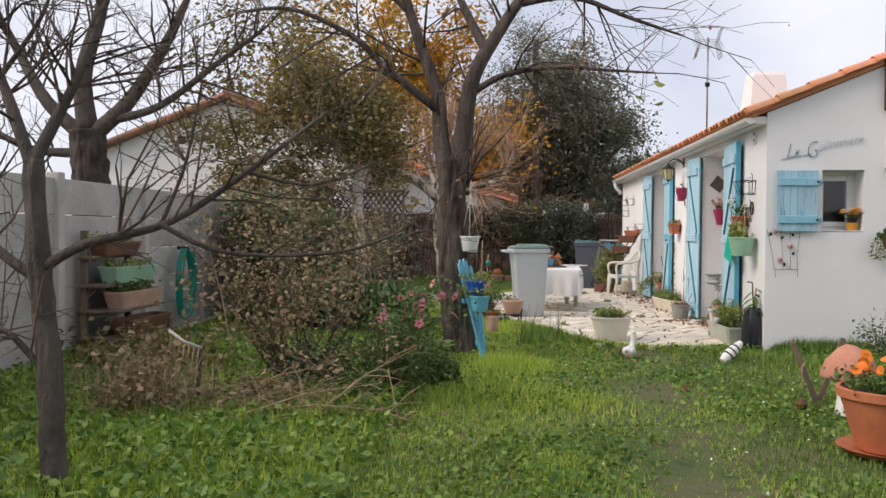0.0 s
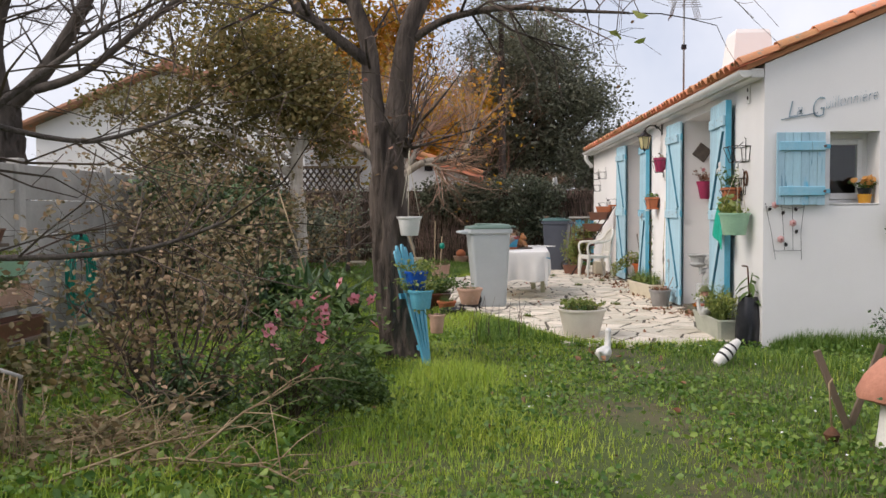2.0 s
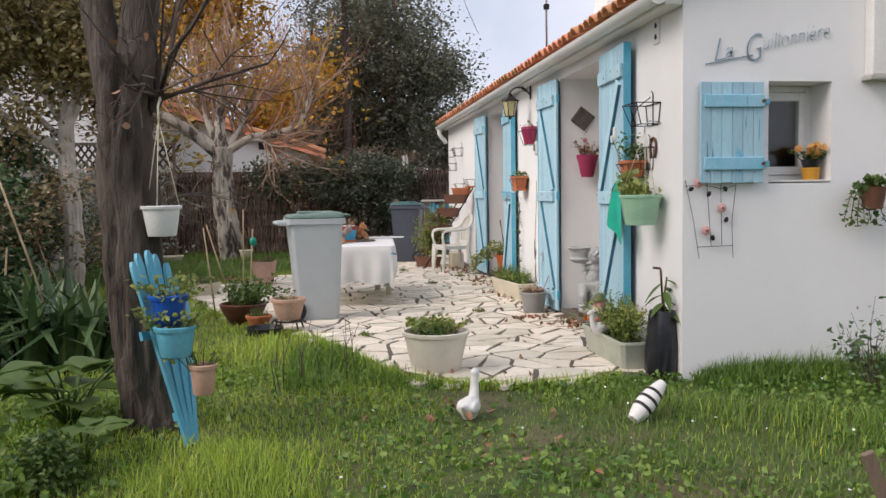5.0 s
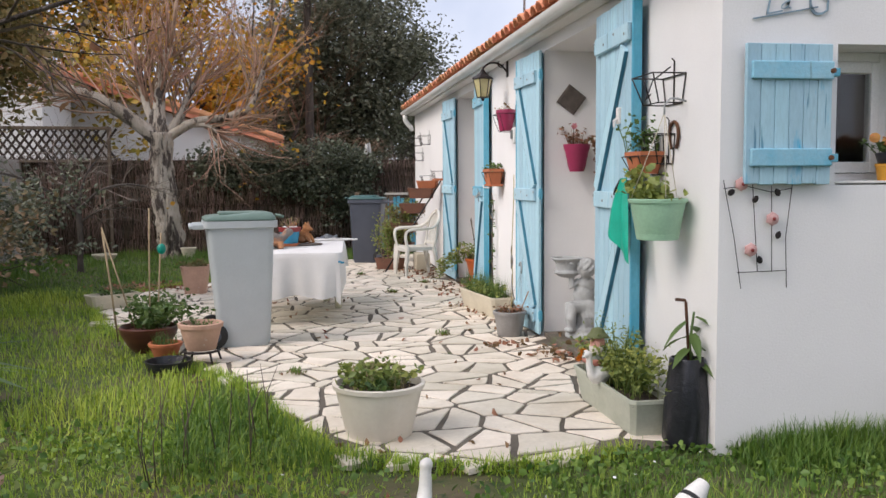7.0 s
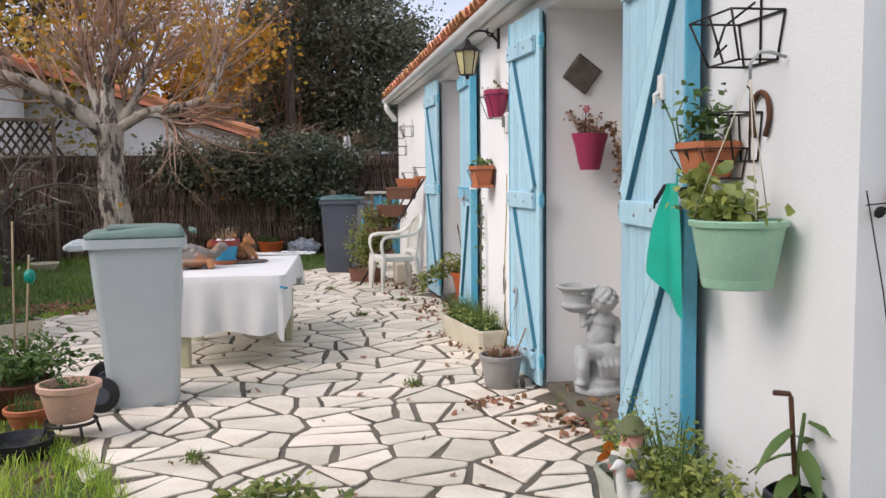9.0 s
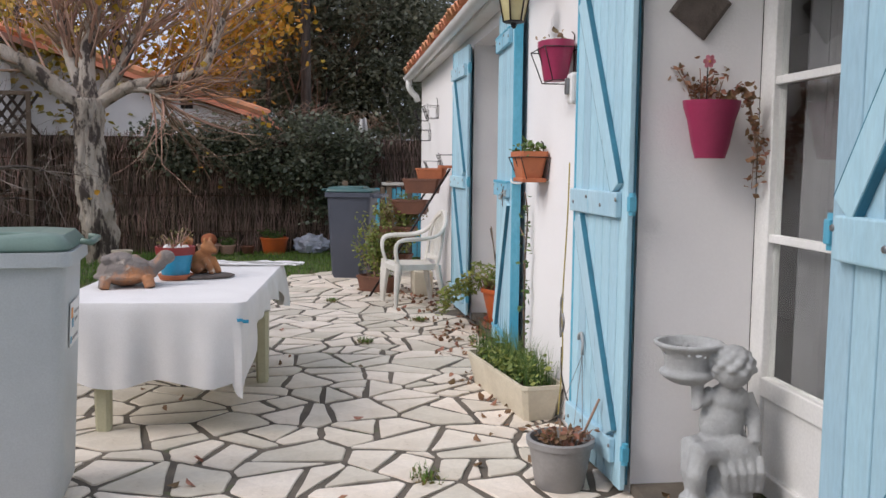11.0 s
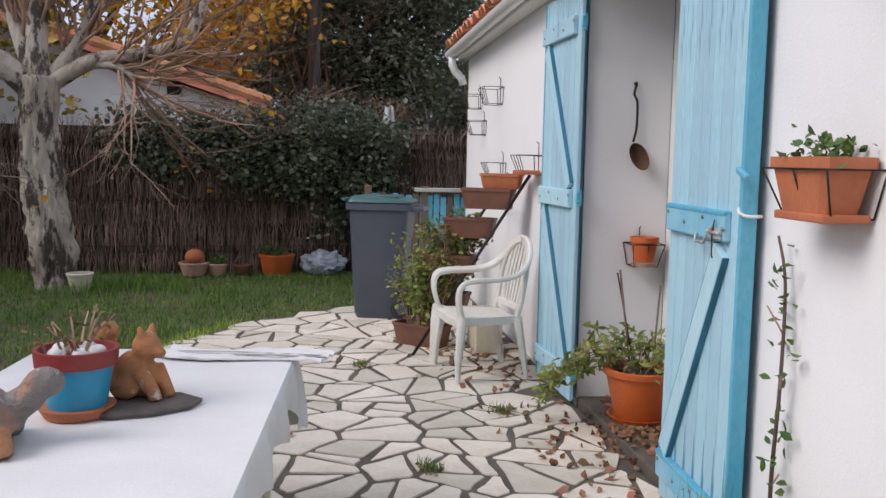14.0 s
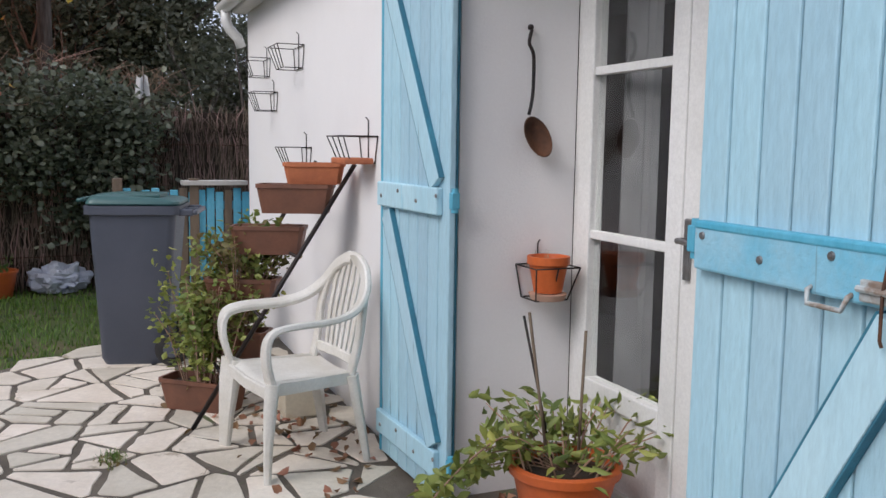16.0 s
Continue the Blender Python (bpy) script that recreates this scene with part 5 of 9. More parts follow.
for k, (xa, ya, xb, yb, hb) in enumerate(((-1.30, 5.95, -0.30, 6.5, 0.22), (-0.72, 6.2, -0.12, 6.7, 0.42), (-1.2, 6.3, -0.2, 6.1, 0.10), (-0.5, 6.35, -0.05, 6.0, 0.06), (-1.5, 6.5, -0.7, 6.9, 0.3))):
    ln = []
    base, tip = Vector((xa, ya, 0.03)), Vector((xb, yb, hb))
    mid_ = (base + tip) / 2 + Vector((0, 0, 0.05))
    ln.append(([base, mid_, tip], [0.009, 0.007, 0.003]))
    for j in range(7):
        q = mid_.lerp(tip, j / 7)
        e_ = Vector((rg.normal(0.25, 0.3), rg.normal(0, 0.3), rg.normal(0.05, 0.12))).normalized() * rg.uniform(0.12, 0.36)
        ln.append(([q, q + e_ * 0.5 + Vector((0, 0, 0.02)), q + e_], [0.0045, 0.003, 0.0015]))
    br_ = thing("dead_branch", 0, 0, 0, "bleached dead branch thrown on the weed heap", "branch", "dead branches")
    strands("stem", ln[:1], M_STRAW, br_, 5)
    strands("twigwork", ln[1:], M_STRAW, br_, 4)["kind"] = "stuff"
rk = thing("hand_rake", -1.66, 6.6, 0, "old blue-grey rake with bent pale tines standing in the weeds", "rake")
strands("handle", [([(0, 0, -0.05), (0.02, 0, 0.2), (0.04, -0.02, 0.42)], 0.014)], M_BARK_G, rk, 8)
strands("head", [([(0.05, -0.02, 0.425), (-0.08, -0.03, 0.47), (-0.19, -0.03, 0.55)], 0.012)], M_CONC, rk, 8)
for j in range(7):
    q = Vector((0.03 - 0.033 * j, -0.03, 0.43 + 0.018 * j))
    strands("tine", [([q, q + Vector((-0.01, -0.02, -0.1)), q + Vector((-0.005, -0.01, -0.22))], [0.005, 0.004, 0.003])], M_STRAW, rk, 5)
hp3 = thing("dry_weed_heap", -2.6, 8.0, 0, "clump of yellowing weeds in the west bed", "garden waste")
c = rg.normal(0, 0.3, (1500, 3)) * np.array([1.3, 1, 0.5]) + np.array([0, 0, 0.1])
c[:, 2] = np.abs(c[:, 2])
leaves("dry_leaves", c, rg.uniform(0.04, 0.08, 1500), M_L_OLIVE, hp3, rg, 0.7)["kind"] = "stuff"

# ---- lawn ----
PATIO = [(1.55, 10.75), (1.95, 10.48), (2.45, 10.40), (3.05, 10.55), (3.42, 10.62), (3.42, 22.3), (3.05, 22.4), (2.4, 21.6), (1.9, 21.1), (1.16, 20.5), (0.58, 19.2), (0.0, 18.3), (-0.5, 17.7), (-0.75, 17.2), (-0.8, 16.2), (-0.45, 15.0), (0.05, 14.0), (0.55, 13.1), (1.0, 12.35), (1.2, 11.7), (1.4, 11.1)]
rg = np.random.default_rng(161)


def lawn_points(n, x0, x1, y0, y1):
    x, y = rg.uniform(x0, x1, n), rg.uniform(y0, y1, n)
    keep = ~inside(PATIO, x, y) & ~((x > FX - 0.02) & (y > GY - 0.02)) & (x > WLX + 0.1)
    cx = 1.55 + 0.10 * (y - 5.5)
    worn = np.exp(-((x - cx) / 0.38) ** 2) * ((y > 3) & (y < 10.6)) * (0.72 + 0.28 * np.sin(2.3 * y + 1.5 * x))
    keep &= rg.uniform(0, 1, n) > 0.92 * worn
    return np.stack([x[keep], y[keep], np.full(keep.sum(), -0.035)], 1)


lawn = tagged(new("lawn"), "rough winter lawn of long grass with weeds", "grass", kind="stuff")
for nm, n, area, h, wd in (("grass", 185000, (-3.7, 5.2, 1.2, 11.2), 0.085, 0.005), ("grass", 30000, (-3.7, 1.9, 11.0, 17.5), 0.11, 0.007), ("lush_grass", 46000, (-4.2, 3.4, 17.0, 24.6), 0.09, 0.008), ("grass", 9000, (-3.7, 6, -3, 1.2), 0.10, 0.009)):
    p = lawn_points(n, *area)
    patch = np.array([0.55 + 1.9 * max(0.0, noise.noise(Vector((q[0] * 0.9, q[1] * 0.9, 3.0)))) for q in p])
    # right of the path most blades take the darker copy too
    darkened = (p[:, 0] > 2.2 + 0.3 * np.sin(p[:, 1] * 2.0)) & (rg.uniform(0, 1, len(p)) < 0.85) & (p[:, 1] < 11) if nm == "grass" else np.ones(len(p), bool)
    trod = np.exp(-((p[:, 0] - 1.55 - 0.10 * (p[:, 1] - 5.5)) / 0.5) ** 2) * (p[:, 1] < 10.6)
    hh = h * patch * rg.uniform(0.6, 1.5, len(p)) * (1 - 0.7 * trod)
    for sel_, ma in ((darkened, M_GRASS2), (~darkened, M_GRASS)):
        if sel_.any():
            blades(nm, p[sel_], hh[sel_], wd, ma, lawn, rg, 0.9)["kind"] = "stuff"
p = lawn_points(90000, -3.7, 5.2, 1.5, 11.5)
dens = np.array([noise.noise(Vector((q[0] * 0.8 + 5, q[1] * 0.8, 0))) for q in p])
p = p[dens > rg.uniform(-0.35, 0.35, len(p))]
p[:, 2] += rg.uniform(0.015, 0.07, len(p))
leaves("weeds", p, rg.uniform(0.018, 0.050, len(p)), M_WEED, lawn, rg, 0.75, up=0.2)["kind"] = "stuff"
q = lawn_points(24000, -3.7, -0.3, 4.0, 9.5)
blades("wild_grass", q, rg.uniform(0.08, 0.22, len(q)), 0.007, M_GRASS, lawn, rg, 0.8)["kind"] = "stuff"
q = lawn_points(14000, -3.7, -0.2, 4.0, 9.5)
q[:, 2] += rg.uniform(0.03, 0.16, len(q))
leaves("wild_weeds", q, rg.uniform(0.03, 0.07, len(q)), M_WEED, lawn, rg, 0.7, up=0.25)["kind"] = "stuff"
c = lawn_points(1500, -1, 4.5, 2, 10.5)
c = c[c[:, 0] > 1.0]
c[:, 2] += rg.uniform(0.06, 0.11, len(c))
leaves("daisies", c[:150], 0.016, M_PVC, lawn, rg, 1.0, up=0.9)["kind"] = "stuff"
# taller grass along the gable and by the big pot
edge = np.concatenate([np.stack([rg.uniform(3.5, 5.4, 5200), GY - np.abs(rg.normal(0, 0.16, 5200)) - 0.01, np.full(5200, -0.03)], 1), np.stack([rg.uniform(0.75, 1.75, 2600), rg.uniform(10.5, 12.0, 2600), np.full(2600, -0.03)], 1)])
rim = PATIO[9:] + PATIO[:4]
for (xa, ya), (xb, yb) in zip(rim, rim[1:]):
    f_ = rg.uniform(0, 1, 420)
    q = np.stack([xa + f_ * (xb - xa) + rg.normal(0, 0.035, 420), ya + f_ * (yb - ya) + rg.normal(0, 0.035, 420), np.full(420, -0.03)], 1)
    rim_p = q if xa == PATIO[9][0] else np.concatenate([rim_p, q])
edge = edge[~inside(PATIO, edge[:, 0], edge[:, 1])]
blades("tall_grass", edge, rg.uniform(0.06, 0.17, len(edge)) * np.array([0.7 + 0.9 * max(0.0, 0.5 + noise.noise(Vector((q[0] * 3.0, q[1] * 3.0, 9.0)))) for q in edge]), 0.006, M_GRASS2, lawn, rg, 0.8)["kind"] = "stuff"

blades("edge_grass", rim_p, rg.uniform(0.05, 0.12, len(rim_p)), 0.006, M_GRASS, lawn, rg, 0.9)["kind"] = "stuff"

# weeds rooted in the paving joints
for k, (x, y) in enumerate(((2.45, 16.85), (2.95, 17.75), (0.9, 19.3), (1.35, 12.6), (2.2, 18.9), (2.6, 13.9))):
    t = thing("joint_weed", x, y, -0.006, "small green weed growing in a paving joint", "weed", "joint weeds")
    q = rg.normal(0, 0.045, (60, 3)) * np.array([1, 1.6, 0]) + np.array([0, 0, 0.02])
    leaves("leaves", q * np.array([0.7, 0.7, 1]), rg.uniform(0.015, 0.03, 60), M_L_OLIVE, t, rg, 0.6)
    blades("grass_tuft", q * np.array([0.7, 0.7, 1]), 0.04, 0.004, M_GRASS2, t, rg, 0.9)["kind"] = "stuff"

# fallen leaves on the patio and lawn edges
fl = tagged(new("fallen_leaves"), "curled brown fallen leaves on the paving", "leaves", kind="stuff")
sp = []
for (x, y, sx, sy, n) in ((3.15, 17.0, 0.14, 1.2, 110), (3.2, 15.2, 0.12, 0.8, 45), (3.3, 12.9, 0.10, 0.16, 40), (3.0, 13.35, 0.10, 0.07, 28), (3.68, 17.25, 0.15, 0.3, 420), (3.65, 12.8, 0.13, 0.25, 60), (-0.5, 18.0, 0.35, 0.22, 260), (2.2, 13.0, 0.9, 1.6, 40), (3.1, 19.2, 0.22, 0.5, 90), (1.2, 16.4, 0.5, 0.8, 25), (1.7, 8.6, 0.5, 1.4, 16), (1.9, 9.4, 0.18, 0.6, 20)):
    q = np.stack([rg.normal(x, sx, n), rg.normal(y, sy, n), np.full(n, 0.012)], 1)
    q = q[(q[:, 0] < FX - 0.06) | ((q[:, 0] < DOOR_X - 0.04) & (((q[:, 1] > 12.4) & (q[:, 1] < 13.6)) | ((q[:, 1] > 16.72) & (q[:, 1] < 17.86))))]
    q[:, 2] = np.where(q[:, 0] > FX, 0.06, 0.014)
    sp.append(q)
c = np.concatenate(sp)
leaves("leaves", c, rg.uniform(0.03, 0.07, len(c)), M_L_BROWN, fl, rg, 0.7, up=0.95, fold=0.3)["kind"] = "stuff"

# ---- containers and plants ----
def round_pot(th, r0, r1, h, material, rim=0.02, lip=0.012, name="pot", soil=True, label="", saucer=0.0):
    """A hollow tapered pot with a rolled rim and soil, standing at the thing's origin."""
    z0 = 0.02 if saucer else 0.0
    b = B()
    lathe(b, [(0, z0), (r0, z0), (r0 + 0.004, z0 + 0.006), (r1 - 0.004, z0 + h - rim * 1.6), (r1 + lip, z0 + h - rim * 1.5), (r1 + lip + 0.003, z0 + h - 0.004), (r1 + lip - 0.003, z0 + h), (r1 - 0.008, z0 + h), (r1 - 0.016, z0 + h - 0.05), (r1 - 0.02, z0 + h - 0.07), (0, z0 + h - 0.07)], 32)
    p = part(name, b, material, th, label, smooth=True)
    if saucer:
        b = B()
        lathe(b, [(0, 0), (saucer * 0.85, 0), (saucer, 0.035), (saucer - 0.008, 0.035), (saucer * 0.83, 0.012), (0, 0.012)], 32)
        part("saucer", b, material, th, smooth=True)
    if soil:
        b = B()
        lathe(b, [(0, z0 + h - 0.035), (r1 * 0.5, z0 + h - 0.037), (r1 - 0.013, z0 + h - 0.045)], 20)
        part("soil", b, M_SOIL, th)
    return p


def box_pot(th, l0, w0, l1, w1, h, material, label="", fill=0.04, rim=0.012):
    """A hollow tapered trough along local x: base l0 x w0, rim l1 x w1."""
    b = B()
    rings = []
    for l, w, z in ((l0, w0, 0), (l1, w1, h - 0.02), (l1 + rim, w1 + rim, h - 0.02), (l1 + rim, w1 + rim, h), (l1 - 0.018, w1 - 0.018, h), (l1 - 0.03, w1 - 0.03, h - fill - 0.02)):
        c = 0.12 * min(l, w)
        q = []
        for sx, sy in ((1, 1), (-1, 1), (-1, -1), (1, -1)):
            corner = [(sx * (l / 2 - c), sy * w / 2), (sx * l / 2, sy * (w / 2 - c))]
            q += corner[::-1] if sx * sy > 0 else corner
        rings.append([b.verts.new((x, y, z)) for x, y in q])
    for a, c in zip(rings, rings[1:]):
        for k in range(8):
            b.faces.new((a[k], a[(k + 1) % 8], c[(k + 1) % 8], c[k]))
    b.faces.new(rings[0]), b.faces.new(rings[-1])
    part("trough", b, material, th, label)
    b = B()
    bmesh.ops.create_grid(b, x_segments=8, y_segments=4, size=0.5)
    for v in b.verts:
        v.co = Vector((v.co.x * (l1 - 0.026), v.co.y * (w1 - 0.026), h - fill + 0.008 * noise.noise(v.co * 9)))
    part("soil", b, M_SOIL, th)


def greens(th, n, rx, ry, z, height, size, material, seed, stems=12, aspect=0.6, stem_mat=None):
    """Leafy growth over a pot: thin stems with leaves along them."""
    rng = np.random.default_rng(seed)
    lines, pts = [], []
    for k in range(stems):
        a, q = rng.uniform(0, 6.28), rng.uniform(0, 0.6)
        p = Vector((rx * q * math.cos(a), ry * q * math.sin(a), z))
        d = Vector((rx * math.cos(a) * rng.uniform(0.2, 0.9), ry * math.sin(a) * rng.uniform(0.2, 0.9), height * rng.uniform(0.5, 1.0)))
        line = [p, p + d * 0.5 + Vector((0, 0, height * 0.12)), p + d]
        lines.append((line, [0.004, 0.003, 0.002]))
        pts += [line[0].lerp(line[1], 0.6), line[1], line[1].lerp(line[2], 0.5), line[2]]
    strands("stemwork", lines, stem_mat or M_L_GREEN, th, 4, smooth=False)["kind"] = "stuff"
    ids = rng.choice(len(pts), n)
    c = np.array([pts[i] for i in ids]) + rng.normal(0, 1, (n, 3)) * np.array([rx * 0.16, ry * 0.16, height * 0.10])
    c[:, 2] = np.maximum(c[:, 2], z + 0.004)
    leaves("foliage", c, rng.uniform(size[0], size[1], n), material, th, rng, aspect)["kind"] = "stuff"


def tuft(th, n, rx, ry, z, height, material, seed, width=0.004, lean=0.6):
    rng = np.random.default_rng(seed)
    p = rng.uniform(-1, 1, (n, 3)) * np.array([rx, ry, 0]) + np.array([0, 0, z])
    blades("grass_tuft", p, rng.uniform(0.5, 1, n) * height, width, material, th, rng, lean)["kind"] = "stuff"


# large cream half-barrel pot at the edge of the paving
t = thing("planter", 1.81, 11.05, -0.05, "large cream plastic tub with low green plants at the paving edge", "planter")
round_pot(t, 0.16, 0.235, 0.33, mat("cream_tub", (0.76, 0.71, 0.62), (0.67, 0.61, 0.52), 4, 0.6, 0.1, 50, spots=((0.45, 0.41, 0.33), 5, 0.68), grain=0.12), 0.018, 0.008)
greens(t, 460, 0.20, 0.20, 0.285, 0.13, (0.03, 0.055), M_L_PALE, 301, 22)
greens(t, 160, 0.18, 0.18, 0.285, 0.08, (0.03, 0.05), M_L_GREEN, 305, 14)
tuft(t, 70, 0.15, 0.15, 0.28, 0.22, M_STRAW, 302)

# trough with gnome and duck by the corner
t = thing("corner_trough", 3.19, 11.17, 0.0, "pale grey-green plastic trough full of herbs by the house corner", "planter", rz=91)
box_pot(t, 0.82, 0.18, 0.94, 0.24, 0.20, mat("grey_green_plastic", (0.50, 0.52, 0.43), (0.40, 0.42, 0.34), 4, 0.6, 0.1, 50, spots=((0.25, 0.26, 0.2), 5, 0.66)))
greens(t, 1200, 0.44, 0.12, 0.17, 0.24, (0.022, 0.045), M_L_PALE, 303, 60)
greens(t, 700, 0.40, 0.11, 0.17, 0.34, (0.014, 0.03), M_L_PALE, 304, 46, 0.4)
tuft(t, 160, 0.38, 0.09, 0.17, 0.34, M_L_PALE, 306, 0.003)
blossom(t, [(0.40, 0.08, 0.28), (0.36, 0.11, 0.26)], 0.03, M_ORANGE, 8, 5)


def soft_figure(name, x, y, z, label, category, build, material, rz=0.0, voxel=0.008):
    """A moulded figure in one mesh, its forms blended into each other."""
    b = B()
    build(b)
    me = bpy.data.meshes.new(name)
    b.to_mesh(me)
    b.free()
    me.materials.append(material)
    ob = new(name, me)
    ob.matrix_world = pose(x, y, z, 0, 0, rz)
    rm = ob.modifiers.new("blend", "REMESH")
    rm.mode, rm.voxel_size, rm.use_smooth_shade = "VOXEL", voxel, True
    sm = ob.modifiers.new("soften", "SMOOTH")
    sm.iterations, sm.factor = 3, 0.5
    return tagged(ob, label, category)


def duck(s, tall=1.0):
    def f(b):
        ell(b, (0, 0, 0.085 * s), (0.13 * s, 0.075 * s, 0.085 * s))
        limb(b, [(0.09 * s, 0, 0.10 * s), (0.12 * s, 0, 0.17 * s * tall), (0.125 * s, 0, 0.24 * s * tall)], [0.05 * s, 0.036 * s, 0.032 * s])
        ell(b, (0.135 * s, 0, 0.26 * s * tall), (0.045 * s, 0.036 * s, 0.036 * s))
        limb(b, [(0.16 * s, 0, 0.255 * s * tall), (0.215 * s, 0, 0.245 * s * tall)], [0.02 * s, 0.011 * s])
        limb(b, [(-0.09 * s, 0, 0.09 * s), (-0.17 * s, 0, 0.13 * s)], [0.045 * s, 0.012 * s])
        for q in (-1, 1):
            ell(b, (-0.02 * s, q * 0.062 * s, 0.095 * s), (0.085 * s, 0.022 * s, 0.05 * s))
        ell(b, (0, 0, 0.012 * s), (0.09 * s, 0.055 * s, 0.016 * s))
    return f


soft_figure("duck_figure", 1.85, 9.75, -0.03, "white stone duck figure standing in the grass", "garden figure", duck(0.76, 1.25), M_TRIM, 62)
soft_figure("duck_figure", 3.07, 11.18, 0.185, "small white duck figure in the herb trough", "garden figure", duck(0.58, 1.15), M_TRIM, 200)


def banded_paint():
    """Faded paint in bands of height: grey-green coat, white beard, pink face, mossy hat."""
    m = mat("faded_gnome_paint", (0.30, 0.20, 0.12), (0.12, 0.14, 0.06), 14, 0.7, 0.3, 60)
    n, l = m.node_tree.nodes, m.node_tree.links
    tc, sx = n.new("ShaderNodeTexCoord"), n.new("ShaderNodeSeparateXYZ")
    rp, no, ad = n.new("ShaderNodeValToRGB"), n.new("ShaderNodeTexNoise"), n.new("ShaderNodeMath")
    no.inputs["Scale"].default_value = 60
    ad.operation, ad.inputs[1].default_value = "MULTIPLY_ADD", 0.02
    l.new(tc.outputs["Object"], sx.inputs[0])
    l.new(tc.outputs["Object"], no.inputs["Vector"])
    l.new(no.outputs[0], ad.inputs[0])
    l.new(sx.outputs[2], ad.inputs[2])
    cr = rp.color_ramp
    cr.interpolation = "CONSTANT"
    cr.elements[0].position, cr.elements[0].color = 0.0, (0.13, 0.15, 0.12, 1)
    cr.elements[1].position, cr.elements[1].color = 0.145, (0.62, 0.58, 0.52, 1)
    for q, c in ((0.085, (0.45, 0.18, 0.13, 1)), (0.118, (0.15, 0.17, 0.14, 1)), (0.19, (0.58, 0.30, 0.24, 1)), (0.232, (0.12, 0.14, 0.055, 1))):
        e = cr.elements.new(q)
        e.color = c
    l.new(ad.outputs[0], rp.inputs[0])
    l.new(rp.outputs[0], n["Principled BSDF"].inputs["Base Color"])
    return m


def gnome(b):
    limb(b, [(0, 0, 0), (0, 0, 0.06), (0, 0, 0.13), (0, 0, 0.17)], [0.06, 0.068, 0.056, 0.035])
    ell(b, (0, 0, 0.195), (0.042, 0.042, 0.045))
    ell(b, (0.03, 0, 0.165), (0.03, 0.04, 0.045))
    ell(b, (0.043, 0, 0.197), (0.014, 0.012, 0.012))
    lathe(b, [(0, 0.225), (0.062, 0.222), (0.06, 0.234), (0.044, 0.25), (0.03, 0.275), (0, 0.285)], 18)
    for s in (-1, 1):
        limb(b, [(0, s * 0.055, 0.14), (0.035, s * 0.06, 0.10), (0.06, s * 0.02, 0.10)], [0.022, 0.02, 0.017])
    ell(b, (0.055, 0, 0.10), (0.025, 0.03, 0.025))


soft_figure("gnome_figure", 3.11, 11.33, 0.185, "painted garden gnome with a mossy hat among the herbs", "garden figure", gnome, banded_paint(), 235, 0.005).scale = (1.05, 1.05, 1.05)

# black grow bag with a stake
t = thing("grow_bag", 3.34, 10.62, -0.02, "black plastic grow bag with a young staked plant", "plant pot")
t.scale = (1.12, 1.12, 1.22)
b = B()
lathe(b, [(0, 0), (0.085, 0), (0.105, 0.03), (0.10, 0.18), (0.075, 0.37), (0.07, 0.375), (0.066, 0.34), (0, 0.30)], 22, sx=1.05, sy=0.9)
for v in b.verts:
    v.co += Vector((noise.noise(v.co * 14), noise.noise(v.co * 14 + Vector((7, 0, 0))), 0.8 * noise.noise(v.co * 9 + Vector((0, 5, 0))))) * 0.021
    if v.co.z < 0.01:
        v.co.z = 0
part("bag", b, M_BAGBLACK, t, smooth=True)
strands("stake", [([(0.02, 0, 0.22), (0.0, 0.02, 0.60), (-0.005, 0.02, 0.61), (-0.05, 0.02, 0.615)], 0.007)], M_RUST, t, 6)
strands("stem", [([(0.03, 0, 0.25), (0.015, 0.01, 0.42), (0.04, 0.02, 0.56)], [0.010, 0.008, 0.005])], M_L_GREEN, t, 6)
for k in range(11):
    b = B()
    a = k * 2.4 + 0.4
    broad_leaf(b, (0.02 + 0.02 * math.cos(a), 0.01 + 0.02 * math.sin(a), 0.32 + 0.022 * k), (math.cos(a), math.sin(a), -0.25 - 0.35 * (k % 2)), 0.12, 0.05)
    part("leaf", b, M_L_GREEN, t, smooth=True)

# troughs and pots along the facade
t = thing("cream_trough", 3.235, 15.17, 0.0, "cream plastic trough of chives and grasses against the facade", "planter", rz=99)
box_pot(t, 0.88, 0.17, 0.98, 0.24, 0.20, M_CREAM)
greens(t, 600, 0.45, 0.11, 0.16, 0.14, (0.02, 0.045), M_L_PALE, 311, 30)
greens(t, 300, 0.45, 0.10, 0.16, 0.10, (0.02, 0.045), M_L_GREEN, 312, 20)
tuft(t, 520, 0.45, 0.09, 0.15, 0.30, M_L_GREEN, 312, 0.004, 0.5)
t = thing("grey_pot", 3.16, 13.78, 0.0, "grey plastic pot with a withered twiggy plant", "plant pot")
round_pot(t, 0.10, 0.138, 0.215, mat("grey_pot_plastic", (0.30, 0.29, 0.28), (0.25, 0.24, 0.23), 5, 0.5, 0.08, 60), 0.02, 0.006)
greens(t, 150, 0.12, 0.12, 0.17, 0.10, (0.02, 0.04), M_L_BROWN, 313, 24, stem_mat=M_TWIG)
strands("stake", [([(0.08, 0.02, 0.16), (0.16, -0.02, 0.38)], 0.006)], M_TWIG, t, 5)
hk = thing("pot_hanger", 3.335, 14.08, 0.0, "grey wire pot hanger with a plastic hook leaning on the shutter", "hanger")
strands("hook", [([(0, 0.0, 0.50), (0, -0.01, 0.56), (0, 0.02, 0.60), (0, 0.06, 0.585), (0, 0.065, 0.56)], 0.007)], M_CAST, hk, 8)
